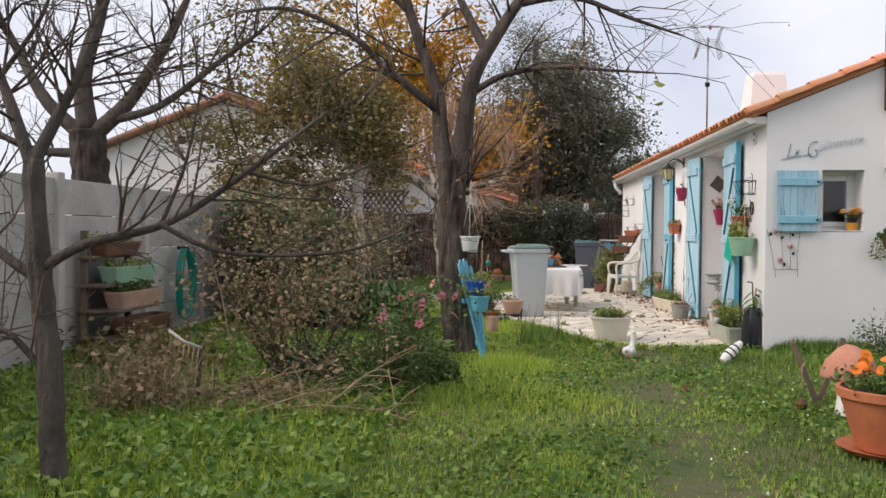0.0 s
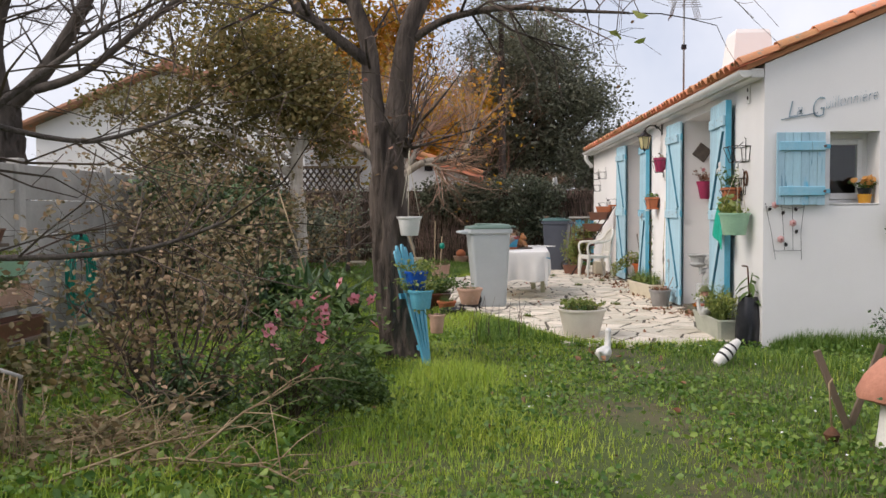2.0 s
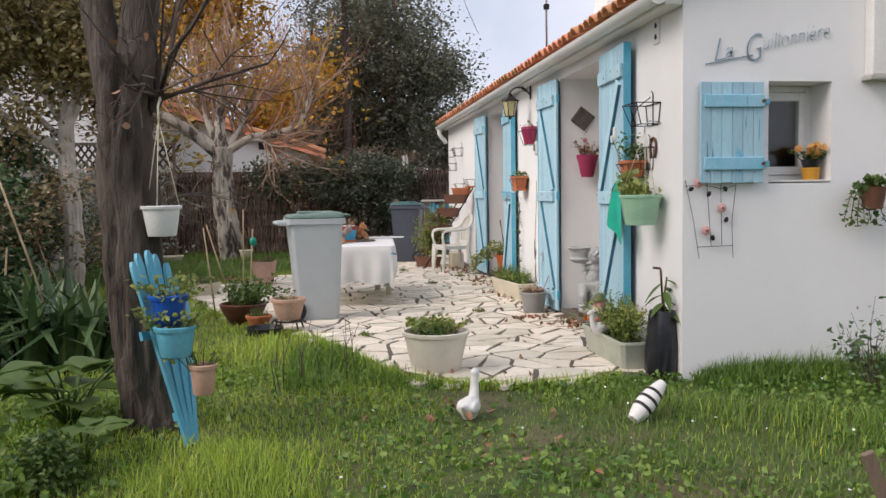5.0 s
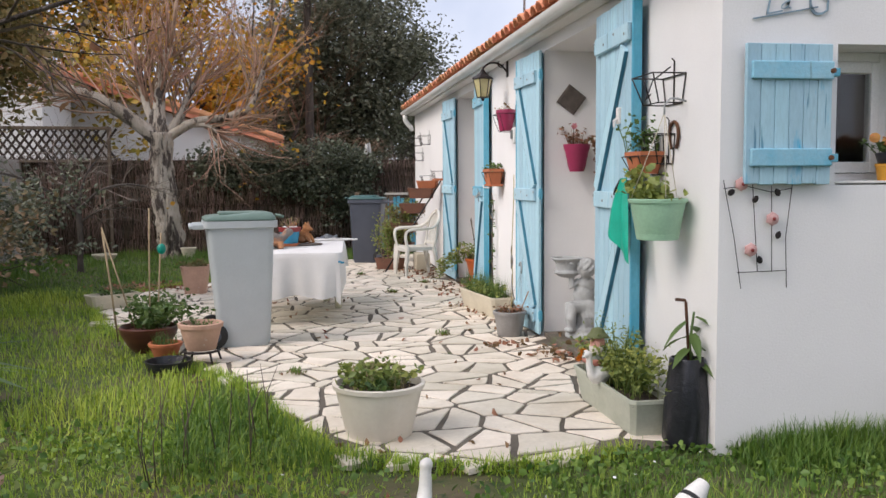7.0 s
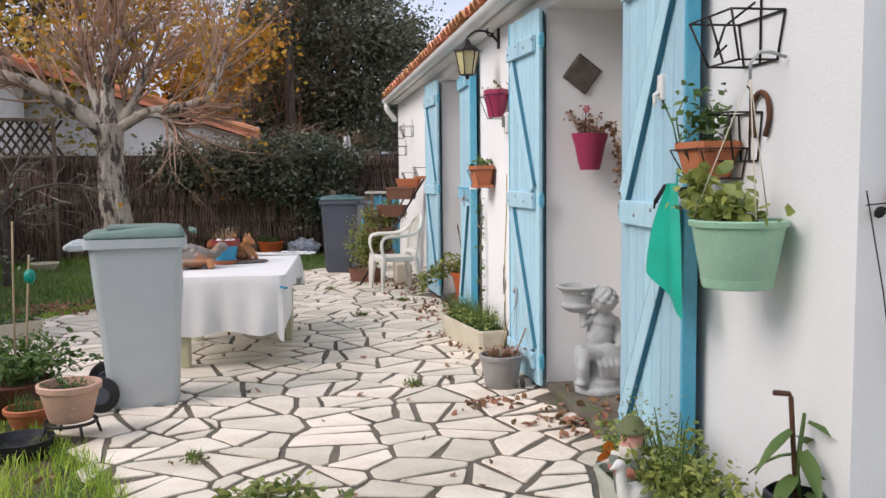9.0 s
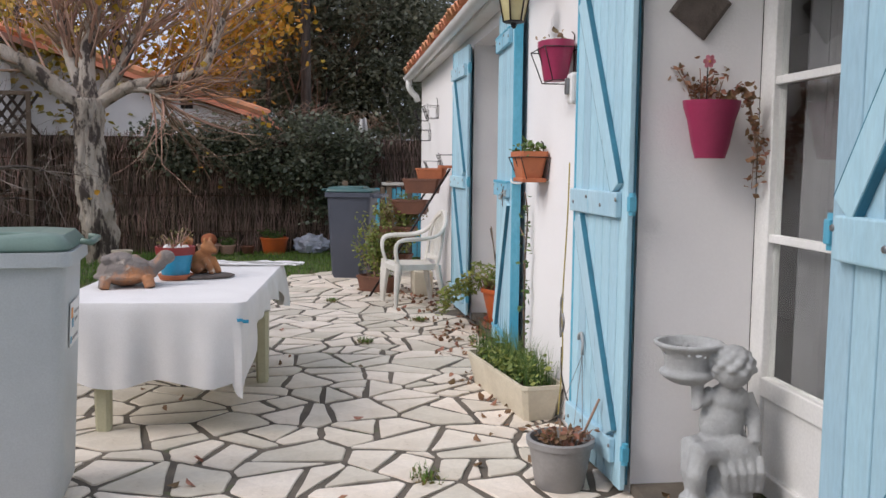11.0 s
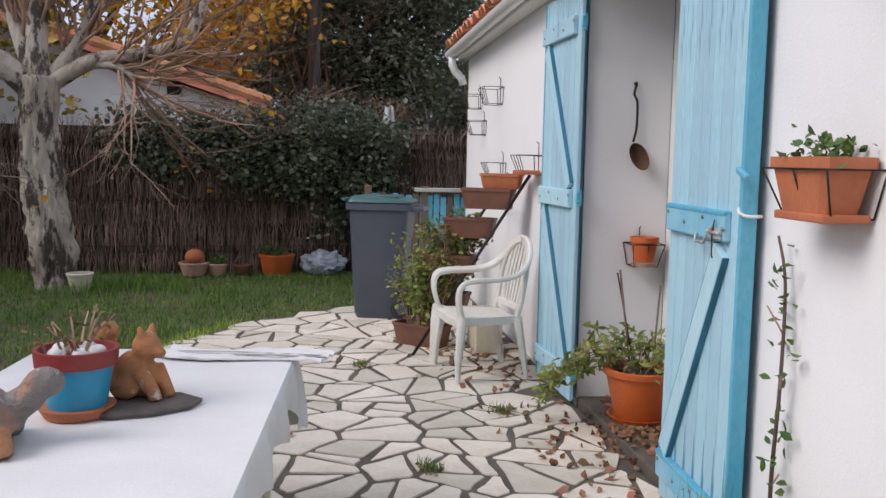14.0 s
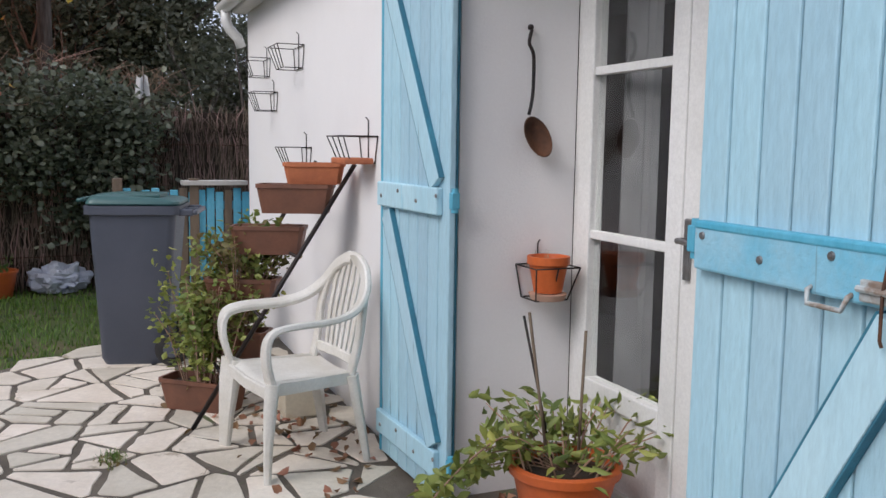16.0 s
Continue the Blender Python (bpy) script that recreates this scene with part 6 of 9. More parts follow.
for q_ in ((-0.16, -0.14), (-0.05, -0.2), (-0.14, -0.36)):
    strands("wire", [([(0, 0, 0.50), (q_[0] * 0.5, q_[1] * 0.5, 0.36), (q_[0], q_[1], 0.21)], 0.0018)], M_STEEL, hk, 4)
t = thing("orange_pot", 3.63, 17.42, 0.047, "orange plastic pot with a leafy shrub and thin stakes", "plant pot")
round_pot(t, 0.125, 0.185, 0.27, M_ORPL, 0.022, 0.012, saucer=0.17)
greens(t, 330, 0.27, 0.27, 0.25, 0.24, (0.045, 0.085), M_L_PALE, 314, 26, 0.34, M_TWIG)
rng = np.random.default_rng(315)
lines, pts = [], []
for k in range(5):
    e = [(0, 0, 0.25), (-0.2, 0.02 * k, 0.40 - 0.03 * k), (-0.38, 0.05 * k - 0.05, 0.36 - 0.04 * k), (-0.52, 0.06 * k - 0.08, 0.26 - 0.05 * k)]
    lines.append((smooth_line(e, 4), 0.003))
    pts += [q for q in lines[-1][0][4:]]
strands("stemwork", lines, M_TWIG, t, 4)["kind"] = "stuff"
c = np.concatenate([np.array(q)[None] + rng.normal(0, 0.025, (5, 3)) for q in pts])
leaves("foliage", c, rng.uniform(0.035, 0.07, len(c)), M_L_PALE, t, rng, 0.5)["kind"] = "stuff"
strands("stake", [([(-0.03, 0.05, 0.2), (-0.10, 0.1, 0.80)], 0.006)], M_WOOD, t, 5)
strands("stake", [([(0.0, 0.06, 0.2), (-0.10, 0.14, 0.78)], 0.005)], M_IRON, t, 5)
strands("stake", [([(0.08, 0.05, 0.2), (0.13, 0.1, 0.72)], 0.006)], M_WOOD, t, 5)

# climbing rose stem beside the second doorway
t = thing("climbing_stem", 3.385, 15.52, 0.0, "thin thorny climbing stem with a few leaves on the facade", "climbing plant")
ln = smooth_line([(0, 0, 0.12), (0.0, 0.02, 0.4), (-0.01, -0.02, 0.75), (0.01, 0.02, 1.05), (0.0, 0.06, 1.20)], 5)
strands("stem", [(ln, [0.008 - 0.004 * i / len(ln) for i in range(len(ln))])], M_TWIG_D, t, 6)
for y_, z_, e_ in ((0, 0.9, 0.05), (0, 0.7, -0.06), (0.02, 0.4, -0.08)):
    strands("shoot", [([(0, y_, z_), (-0.03, e_, z_ + 0.08)], 0.003)], M_TWIG, t, 4)
rng = np.random.default_rng(316)
c = np.array([ln[i] for i in rng.choice(len(ln) - 4, 70)]) + rng.normal(0, 1, (70, 3)) * np.array([0.02, 0.04, 0.03])
c[:, 0] = np.minimum(c[:, 0], 0.02)
leaves("leaves", c, rng.uniform(0.025, 0.05, 70), M_L_GREEN, t, rng, 0.6)


# ---- wall baskets and hanging pots ----
def wire_basket(th, w, d, h, r=0.003, ribs=3, back=0.08):
    """A black wire pot holder hung on the wall: open rim, base ring, uprights and a back hook. Local -x faces outwards, y along the wall."""
    k = 0.72
    rim = [(0, -w / 2, h), (-d, -w / 2, h), (-d, w / 2, h), (0, w / 2, h), (0, -w / 2, h)]
    base = [(0, -w * k / 2, 0), (-d * k, -w * k / 2, 0), (-d * k, w * k / 2, 0), (0, w * k / 2, 0), (0, -w * k / 2, 0)]
    strands("rim", [(rim, r)], M_IRON, th, 6)
    strands("base_ring", [(base, r)], M_IRON, th, 6)
    for i in range(ribs):
        s = -1 + 2 * i / (ribs - 1)
        strands("upright", [([(-d, s * w / 2, h), (-d * k, s * w * k / 2, 0)], r)], M_IRON, th, 6)
    for s in (-1, 1):
        strands("upright", [([(0, s * w / 2, h), (0, s * w * k / 2, 0)], r)], M_IRON, th, 6)
    strands("hook", [([(0, 0, 0), (0, 0, h + back), (-0.015, 0, h + back + 0.015)], r)], M_IRON, th, 6)


def wall_pot(name, y, z, w, h, material, label, growth=None, seed=1, d=0.17, x=FX - 0.006, square=False):
    t = thing(name, x, y, z, label, "plant pot")
    wire_basket(t, w * 1.15, d, h * 0.8)
    b = B()
    if square:
        rings = []
        for l_, e_, z_ in ((0.72, 0.66, 0.006), (0.93, 0.88, h - 0.032), (1.0, 0.96, h - 0.031), (1.0, 0.96, h), (0.94, 0.86, h), (0.90, 0.80, h - 0.045)):
            hl, hd, c_ = w * l_ / 2, d * e_ / 2, 0.016
            rings.append([b.verts.new((-d * 0.5 + px, py, z_)) for px, py in ((hd - c_, hl), (-hd + c_, hl), (-hd, hl - c_), (-hd, -hl + c_), (-hd + c_, -hl), (hd - c_, -hl), (hd, -hl + c_), (hd, hl - c_))])
        for p_, q_ in zip(rings, rings[1:]):
            for k in range(8):
                b.faces.new((p_[k], p_[(k + 1) % 8], q_[(k + 1) % 8], q_[k]))
        b.faces.new(rings[0]), b.faces.new(rings[-1])
    else:
        lathe(b, [(0, 0.006), (0.32 * w, 0.006), (0.47 * w, h - 0.035), (0.5 * w, h - 0.034), (0.505 * w, h), (0.475 * w, h), (0.45 * w, h - 0.05), (0, h - 0.05)], 26, (-d * 0.5, 0, 0), sx=min(1.0, d * 0.95 / w), sy=1.0)
    part("pot", b, material, t, smooth=True)
    if growth:
        rng = np.random.default_rng(seed)
        c = rng.normal(0, 1, (growth[0], 3)) * np.array([0.045, w * 0.22, growth[2] * 0.4]) + np.array([-d * 0.5, 0, h + growth[2] * 0.35])
        c[:, 2] = np.maximum(c[:, 2], h - 0.04)
        c[:, 0] = np.minimum(c[:, 0], -0.01)
        leaves("foliage", c, rng.uniform(0.02, 0.045, growth[0]), growth[1], t, rng, 0.7)
    return t


wall_pot("magenta_wall_pot", 14.66, 1.79, 0.27, 0.20, M_MAGENTA, "magenta plastic pot in a wire holder on the facade", (26, M_STRAW, 0.05), 321, 0.19)
t = wall_pot("terracotta_wall_pot", 15.28, 1.28, 0.30, 0.165, M_TERRA, "weathered terracotta pot with a small plant in wire holder", (90, M_L_GREEN, 0.06), 322, 0.17, square=True)
b = B()
box(b, -0.15, -0.01, -0.13, 0.13, -0.012, 0.012, 0.005)
part("drip_tray", b, M_TERRA, t)
wall_pot("terracotta_wall_pot", 11.22, 1.36, 0.22, 0.13, M_TERRA, "red terracotta pot with a trailing plant on the facade", (190, M_L_GREEN, 0.16), 323, 0.17, square=True)
t = thing("geranium", FX - 0.16, 11.28, 1.50, "leggy flowering shoots rising from the wall pot", "plant")
strands("stem", [([(0, 0.02, -0.05), (0.0, 0.08, 0.06), (-0.02, 0.13, 0.15)], 0.003), ([(0, 0, -0.05), (-0.01, 0.03, 0.08), (0.02, 0.02, 0.16)], 0.003)], M_L_GREEN, t, 4)
leaves("leaves", [(-0.02, 0.13, 0.15), (-0.02, 0.10, 0.12), (0.0, 0.07, 0.08), (0.02, 0.02, 0.15), (0, 0.02, 0.1)], 0.04, M_L_GREEN, t, None, 0.7)

# the mint-green hanging pot
t = thing("hanging_pot", FX - 0.16, 10.85, 1.02, "mint green plastic hanging pot with a yellow-green plant, hung on cords", "plant pot")
round_pot(t, 0.105, 0.146, 0.215, M_MINT, 0.014, 0.005)
b = B()
lathe(b, [(0.104, 0.002), (0.1085, 0.003), (0.114, 0.03), (0.110, 0.033)], 32)
part("base_band", b, M_MINT, t, smooth=True)
cords = [([(0.14 * math.cos(a), 0.14 * math.sin(a), 0.22), (0.03, 0.0, 0.66)], 0.0022) for a in (0.4, 2.5, 4.6)]
for c_ in cords:
    strands("cord", [c_], M_CREAM, t, 5)
strands("hook", [([(0.03, 0, 0.65), (0.03, 0, 0.70), (0.06, 0, 0.735), (0.10, 0, 0.735), (0.15, 0, 0.72)], 0.0055)], M_CAST, t, 8)
rng = np.random.default_rng(331)
c = rng.normal(0, 1, (170, 3)) * np.array([0.05, 0.07, 0.04]) + np.array([-0.02, 0.04, 0.25])
c = np.concatenate([c, rng.normal(0, 1, (80, 3)) * np.array([0.03, 0.04, 0.04]) + np.array([-0.05, 0.20, 0.33])])
c[:, 2] = np.maximum(c[:, 2], 0.21)
leaves("foliage", c, rng.uniform(0.03, 0.055, len(c)), M_L_PALE, t, rng, 0.85)
strands("stem", [([(0, 0, 0.18), (-0.03, 0.10, 0.27), (-0.05, 0.20, 0.33)], 0.005), ([(0.02, 0.02, 0.18), (0, 0.05, 0.28)], 0.004)], M_L_PALE, t, 4)

t = thing("wire_basket", FX - 0.006, 11.02, 1.74, "empty black wire pot holder hung on the facade", "pot holder")
wire_basket(t, 0.30, 0.18, 0.15, 0.004, 3)
strands("brace", [([(-0.18, -0.12, 0.04), (-0.16, 0.0, 0.02), (-0.10, 0.05, 0.13), (-0.02, 0.0, 0.2)], 0.004)], M_IRON, t, 6)
t = thing("wire_basket", FX - 0.006, 11.08, 1.42, "small black wire holder hung below the horseshoe", "pot holder")
wire_basket(t, 0.16, 0.12, 0.16, 0.0035, 2)
t = thing("horseshoe", FX - 0.012, 11.0, 1.50, "rusty iron horseshoe hung on the white wall", "horseshoe")
strands("shoe", [(smooth_line([(0, -0.035, 0), (0, -0.058, 0.06), (0, -0.045, 0.12), (0, 0, 0.145), (0, 0.045, 0.12), (0, 0.058, 0.06), (0, 0.035, 0)], 5), 0.009)], M_RUST, t, 8)
for y, z, w, h in ((20.55, 1.90, 0.30, 0.14), (21.35, 1.66, 0.26, 0.13), (21.6, 1.92, 0.26, 0.13), (19.05, 1.33, 0.30, 0.13), (20.35, 1.28, 0.26, 0.12)):
    t = thing("wire_basket", FX - 0.006, y, z, "empty thin wire pot holder on the white facade", "pot holder", "wire pot holders")
    wire_basket(t, w, 0.17, h, 0.003, 4)
t = thing("terracotta_saucer", FX - 0.09, 19.05, 1.325, "terracotta tray resting in a wire wall holder", "tray")
b = B()
box(b, -0.075, 0.075, -0.12, 0.12, 0.0, 0.03, 0.008)
part("tray", b, M_TERRA, t)

# emerald bag on the shutter handle
t = thing("green_bag", 3.285, 11.36, 0.86, "emerald green cloth bag hanging from the shutter handle", "bag")
t.scale = (1.0, 1.2, 1.05)
b = B()
bmesh.ops.create_grid(b, x_segments=14, y_segments=18, size=0.5)
for v in b.verts:
    u, q = v.co.x + 0.5, v.co.y + 0.5
    left, right = Vector((0.18 - 0.15 * q ** 1.2, 0.17 + 0.29 * q)), Vector((-0.13 + 0.11 * q, 0.46 * q))
    at = left.lerp(right, u)
    v.co = Vector((-0.018 - 0.020 * math.sin(8 * u + 3 * q) * (1 - 0.6 * q) - 0.03 * math.sin(math.pi * u) * (1 - q), at.x, at.y))
bmesh.ops.solidify(b, geom=b.faces[:], thickness=0.004)
part("fabric", b, M_EMERALD, t, smooth=True)
strands("handle", [([(0, 0.0, 0.42), (0.01, 0.01, 0.5), (0.02, 0.03, 0.5)], 0.004)], M_EMERALD, t, 5)
t = thing("lever_handle", 3.345, 11.50, 1.30, "black iron lever handle on the pale blue shutter", "door handle")
strands("lever", [([(0.03, -0.12, 0.02), (-0.03, -0.12, 0.02), (-0.035, 0.02, 0.03), (-0.03, 0.12, -0.03), (-0.03, 0.13, -0.06)], 0.009)], M_IRON, t, 8)
t = thing("wall_catch", 3.335, 11.62, 1.72, "white metal shutter catch screwed to the board", "shutter catch")
b = B()
box(b, -0.012, 0.03, -0.025, 0.025, -0.05, 0.05, 0.006)
limb(b, [(-0.012, 0, -0.02), (-0.03, 0, -0.03), (-0.03, 0, -0.07)], [0.01, 0.01, 0.008], 8)
part("catch", b, M_TRIM, t)
# sensor on the facade beside the shutter
t = thing("light_switch", FX - 0.005, 14.44, 1.74, "weathered white outdoor switch box on the facade", "switch")
b = B()
box(b, -0.085, 0.0, -0.045, 0.045, -0.075, 0.075, 0.014)
part("housing", b, M_PVC, t)
b = B()
box(b, -0.102, -0.085, -0.02, 0.02, -0.03, 0.05, 0.006)
part("rocker", b, M_STEEL, t)
t = thing("vent_grille", FX - 0.004, 10.94, 2.40, "small grey vent plate high on the facade", "vent")
b = B()
box(b, -0.012, 0.0, -0.05, 0.05, -0.09, 0.09, 0.004)
part("plate", b, M_PVC, t)
# black dots stand for the holes, their inner shade in the colour
for k in range(2):
    b = B()
    ell(b, (-0.014, 0, -0.04 + 0.08 * k), (0.006, 0.02, 0.02))
    part("hole", b, M_IRON, t)
# garden hose and cord hanging by the shutter
t = thing("rope", FX - 0.06, 14.50, 0.10, "yellow and black cord looped beside the shutter", "cord")
strands("cord", [(smooth_line([(0, 0, 1.28), (-0.01, -0.02, 1.0), (-0.02, 0.0, 0.6), (-0.02, -0.02, 0.3), (-0.03, 0.0, 0.0)], 5), 0.0038)], mat("yellow_cord", (0.45, 0.36, 0.10), (0.30, 0.26, 0.10), 6, 0.6, 0.1, 50), t, 6)
strands("hook", [(smooth_line([(-0.02, 0, 0.62), (-0.02, 0.03, 0.56), (-0.02, -0.03, 0.48), (-0.02, 0.02, 0.40), (-0.02, 0.03, 0.50), (-0.02, 0, 0.60)], 4), 0.006)], M_STEEL, t, 6)
strands("cable", [(smooth_line([(-0.02, 0, 0.35), (-0.03, -0.06, 0.2), (-0.04, -0.3, 0.08), (-0.05, -0.55, 0.0)], 5), 0.004)], M_IRON, t, 5)

# ---- wall lantern ----
t = thing("wall_lantern", FX - 0.002, 15.0, 2.44, "black iron coach lantern with amber glass on a scroll bracket", "lantern")
b = B()
box(b, -0.012, 0.0, -0.03, 0.03, -0.10, 0.10, 0.005)
part("wall_plate", b, M_IRON, t)
strands("bracket", [(smooth_line([(-0.01, 0, -0.05), (-0.08, 0, 0.02), (-0.18, 0, 0.03), (-0.25, 0, -0.02)], 5), 0.009), (smooth_line([(-0.01, 0, 0.06), (-0.06, 0, 0.07), (-0.10, 0, 0.03), (-0.07, 0, -0.01), (-0.045, 0, 0.02)], 5), 0.007)], M_IRON, t, 7)
b = B()
lathe(b, [(0, -0.02), (0.015, -0.03), (0.03, -0.06), (0.045, -0.075), (0.105, -0.115), (0.108, -0.125), (0.0, -0.12)], 6, (-0.25, 0, 0))
part("hood", b, M_IRON, t)
b = B()
lathe(b, [(0.09, -0.127), (0.055, -0.30), (0.0, -0.30)], 6, (-0.25, 0, 0))
part("glass", b, M_GLASS_Y, t)
for k in range(6):
    a = 2 * math.pi * k / 6
    strands("glazing_bar", [([(-0.25 + 0.093 * math.cos(a), 0.093 * math.sin(a), -0.125), (-0.25 + 0.057 * math.cos(a), 0.057 * math.sin(a), -0.30)], 0.005)], M_IRON, t, 5)
b = B()
lathe(b, [(0, -0.34), (0.012, -0.33), (0.02, -0.31), (0.062, -0.305), (0.062, -0.298), (0, -0.298)], 6, (-0.25, 0, 0))
part("base", b, M_IRON, t)

# ---- inside the doorways: slate plaque, magenta urn, ladle and pot ----
JY = DOORS[0][1]
t = thing("slate_plaque", 3.66, JY - 0.004, 2.0, "diamond-shaped dark slate plaque on the doorway reveal", "plaque")
b = B()
lathe(b, [(0, 0), (0.13, 0), (0.13, 0.012), (0.11, 0.018), (0, 0.018)], 4, sy=1.0)
bmesh.ops.transform(b, matrix=pose(0, 0, 0, 90, 0, 0) @ pose(0, 0, 0, 0, 0, 8), verts=b.verts)
part("slate", b, mat("slate", (0.09, 0.075, 0.065), (0.16, 0.13, 0.11), 16, 0.8, 0.8, 30), t)
t = thing("magenta_urn", 3.68, JY - 0.004, 1.40, "magenta wall pot with dried trailing stems and a flower pick", "plant pot")
b = B()
lathe(b, [(0, 0), (0.06, 0), (0.075, 0.05), (0.095, 0.15), (0.112, 0.20), (0.115, 0.225), (0.10, 0.225), (0.085, 0.15), (0, 0.14)], 24, (0, -0.10, 0), sy=0.8)
part("pot", b, M_MAGENTA, t, smooth=True)
greens(t, 150, 0.10, 0.08, 0.2, 0.16, (0.02, 0.04), M_L_BROWN, 341, 14, stem_mat=M_TWIG)
rng = np.random.default_rng(342)
ln = [(smooth_line([(0.05, -0.1, 0.22), (0.12, -0.12, 0.27), (0.17, -0.12, 0.12), (0.17 + 0.02 * k, -0.12, -0.12 + 0.04 * k)], 4), 0.002) for k in range(5)]
strands("trailing_stemwork", ln, M_TWIG, t, 4)["kind"] = "stuff"
c = np.concatenate([np.array(q)[None] + rng.normal(0, 0.015, (3, 3)) for l in ln for q in l[0]])
leaves("dry_leaves", c, rng.uniform(0.02, 0.035, len(c)), M_L_BROWN, t, rng, 0.7)
strands("pick", [([(-0.04, -0.14, 0.2), (-0.04, -0.14, 0.36)], 0.003)], M_IRON, t, 5)
blossom(t, [(-0.04, -0.16, 0.37)], 0.025, M_PINK, 6, 4, M_YELFLOWER)
J2 = DOORS[1][1]
t = thing("ladle", 3.70, J2 - 0.006, 1.50, "rusty iron ladle hung by its hook on the doorway wall", "ladle")
strands("handle", [(smooth_line([(0.01, -0.02, 0.36), (0.0, -0.02, 0.31), (0.02, -0.02, 0.26), (0.02, -0.02, 0.12), (0.0, -0.03, 0.04)], 5), 0.007)], M_IRON, t, 7)
b = B()
lathe(b, [(0, -0.03), (0.05, -0.02), (0.078, 0.006), (0.074, 0.008), (0.048, -0.014), (0, -0.022)], 22)
bmesh.ops.transform(b, matrix=pose(0.035, -0.04, -0.045, 0, -24, 0) @ pose(0, 0, 0, 78, 0, 0) @ Matrix.Diagonal((0.66, 1.08, 1.1, 1)), verts=b.verts)
part("bowl", b, M_RUST, t, smooth=True)
b = B()
ell(b, (0.01, -0.01, 0.37), (0.012, 0.012, 0.012))
part("nail", b, M_IRON, t)
t = thing("terracotta_wall_pot", 3.77, J2 - 0.006, 0.83, "orange plastic pot with straw in a wire wall holder", "plant pot", rz=90)
wire_basket(t, 0.19, 0.17, 0.13, 0.003, 3)
b = B()
lathe(b, [(0, 0.03), (0.055, 0.03), (0.075, 0.14), (0.083, 0.14), (0.083, 0.17), (0.07, 0.17), (0.06, 0.12), (0, 0.12)], 24, (-0.09, 0, 0))
part("pot", b, M_ORPL, t, smooth=True)
b = B()
lathe(b, [(0, 0.0), (0.065, 0.0), (0.075, 0.025), (0, 0.027)], 24, (-0.09, 0, 0))
part("saucer", b, M_TERRA_P, t, smooth=True)
tuft(t, 30, 0.04, 0.04, 0.13, 0.07, M_STRAW, 343)


# ---- cherub statue with a basin ----
def cherub(b):
    lathe(b, [(0, 0), (0.15, 0), (0.15, 0.03), (0.13, 0.045), (0.125, 0.08), (0.10, 0.11), (0.09, 0.20), (0, 0.22)], 24)
    ell(b, (0.0, 0.0, 0.34), (0.085, 0.075, 0.12))
    ell(b, (0.0, 0.0, 0.25), (0.10, 0.09, 0.07))
    ell(b, (0.02, -0.01, 0.44), (0.08, 0.065, 0.06))
    ell(b, (0.01, -0.06, 0.565), (0.072, 0.072, 0.074))
    limb(b, [(0.01, -0.02, 0.46), (0.01, -0.05, 0.54)], [0.04, 0.035])
    for k in range(44):
        a, e = k * 2.4, -0.25 + 0.042 * k
        ell(b, (0.01 + 0.072 * math.cos(a) * math.cos(e), -0.06 + 0.072 * math.sin(a) * math.cos(e), 0.572 + 0.070 * math.sin(e)), (0.019, 0.019, 0.016))
    for s in (-1, 1):
        limb(b, [(-0.01, s * 0.05, 0.24), (-0.12, -0.05 + s * 0.04, 0.25), (-0.13, -0.06 + s * 0.03, 0.17), (-0.12, -0.06 + s * 0.02, 0.08)], [0.055, 0.05, 0.04, 0.028])
        ell(b, (-0.14, -0.07 + s * 0.02, 0.07), (0.04, 0.024, 0.02))
    limb(b, [(-0.04, 0.0, 0.46), (-0.11, -0.02, 0.42), (-0.10, 0.0, 0.50)], [0.035, 0.032, 0.026])
    limb(b, [(0.09, 0.0, 0.45), (0.12, -0.03, 0.36), (0.10, -0.08, 0.28)], [0.034, 0.03, 0.024])
    ell(b, (0.03, -0.07, 0.22), (0.10, 0.04, 0.09))
    lathe(b, [(0, 0.49), (0.05, 0.49), (0.082, 0.505), (0.108, 0.525), (0.108, 0.538), (0.088, 0.545), (0.094, 0.60), (0.108, 0.625), (0.132, 0.64), (0.134, 0.655), (0.115, 0.655), (0.09, 0.60), (0, 0.58)], 28, (-0.125, 0.04, 0))
    limb(b, [(0.12, 0.05, 0.06), (0.11, 0.06, 0.20), (0.06, 0.05, 0.30)], [0.06, 0.055, 0.05])
    for k in range(5):
        limb(b, [(-0.06 + 0.045 * k, -0.085, 0.27 - 0.01 * k), (-0.03 + 0.035 * k, -0.115, 0.18), (-0.01 + 0.03 * k, -0.10, 0.10)], [0.016, 0.02, 0.018], 8)


soft_figure("cherub_statue", 3.68, 13.36, 0.046, "grey cast stone cherub statue holding a basin in the doorway", "statue", cherub, M_CAST, 0, 0.007)


# ---- wheeled bins ----
def rounded(d0, d1, w, c, n=4):
    """Outline of a rectangle from d0 to d1 and w wide with rounded corners."""
    out = []
    for cx, cy, a0 in ((d1 - c, w / 2 - c, 0), (d0 + c, w / 2 - c, 90), (d0 + c, -w / 2 + c, 180), (d1 - c, -w / 2 + c, 270)):
        out += [(cx + c * math.cos(radians(a0 + 90 * k / n)), cy + c * math.sin(radians(a0 + 90 * k / n))) for k in range(n + 1)]
    return out


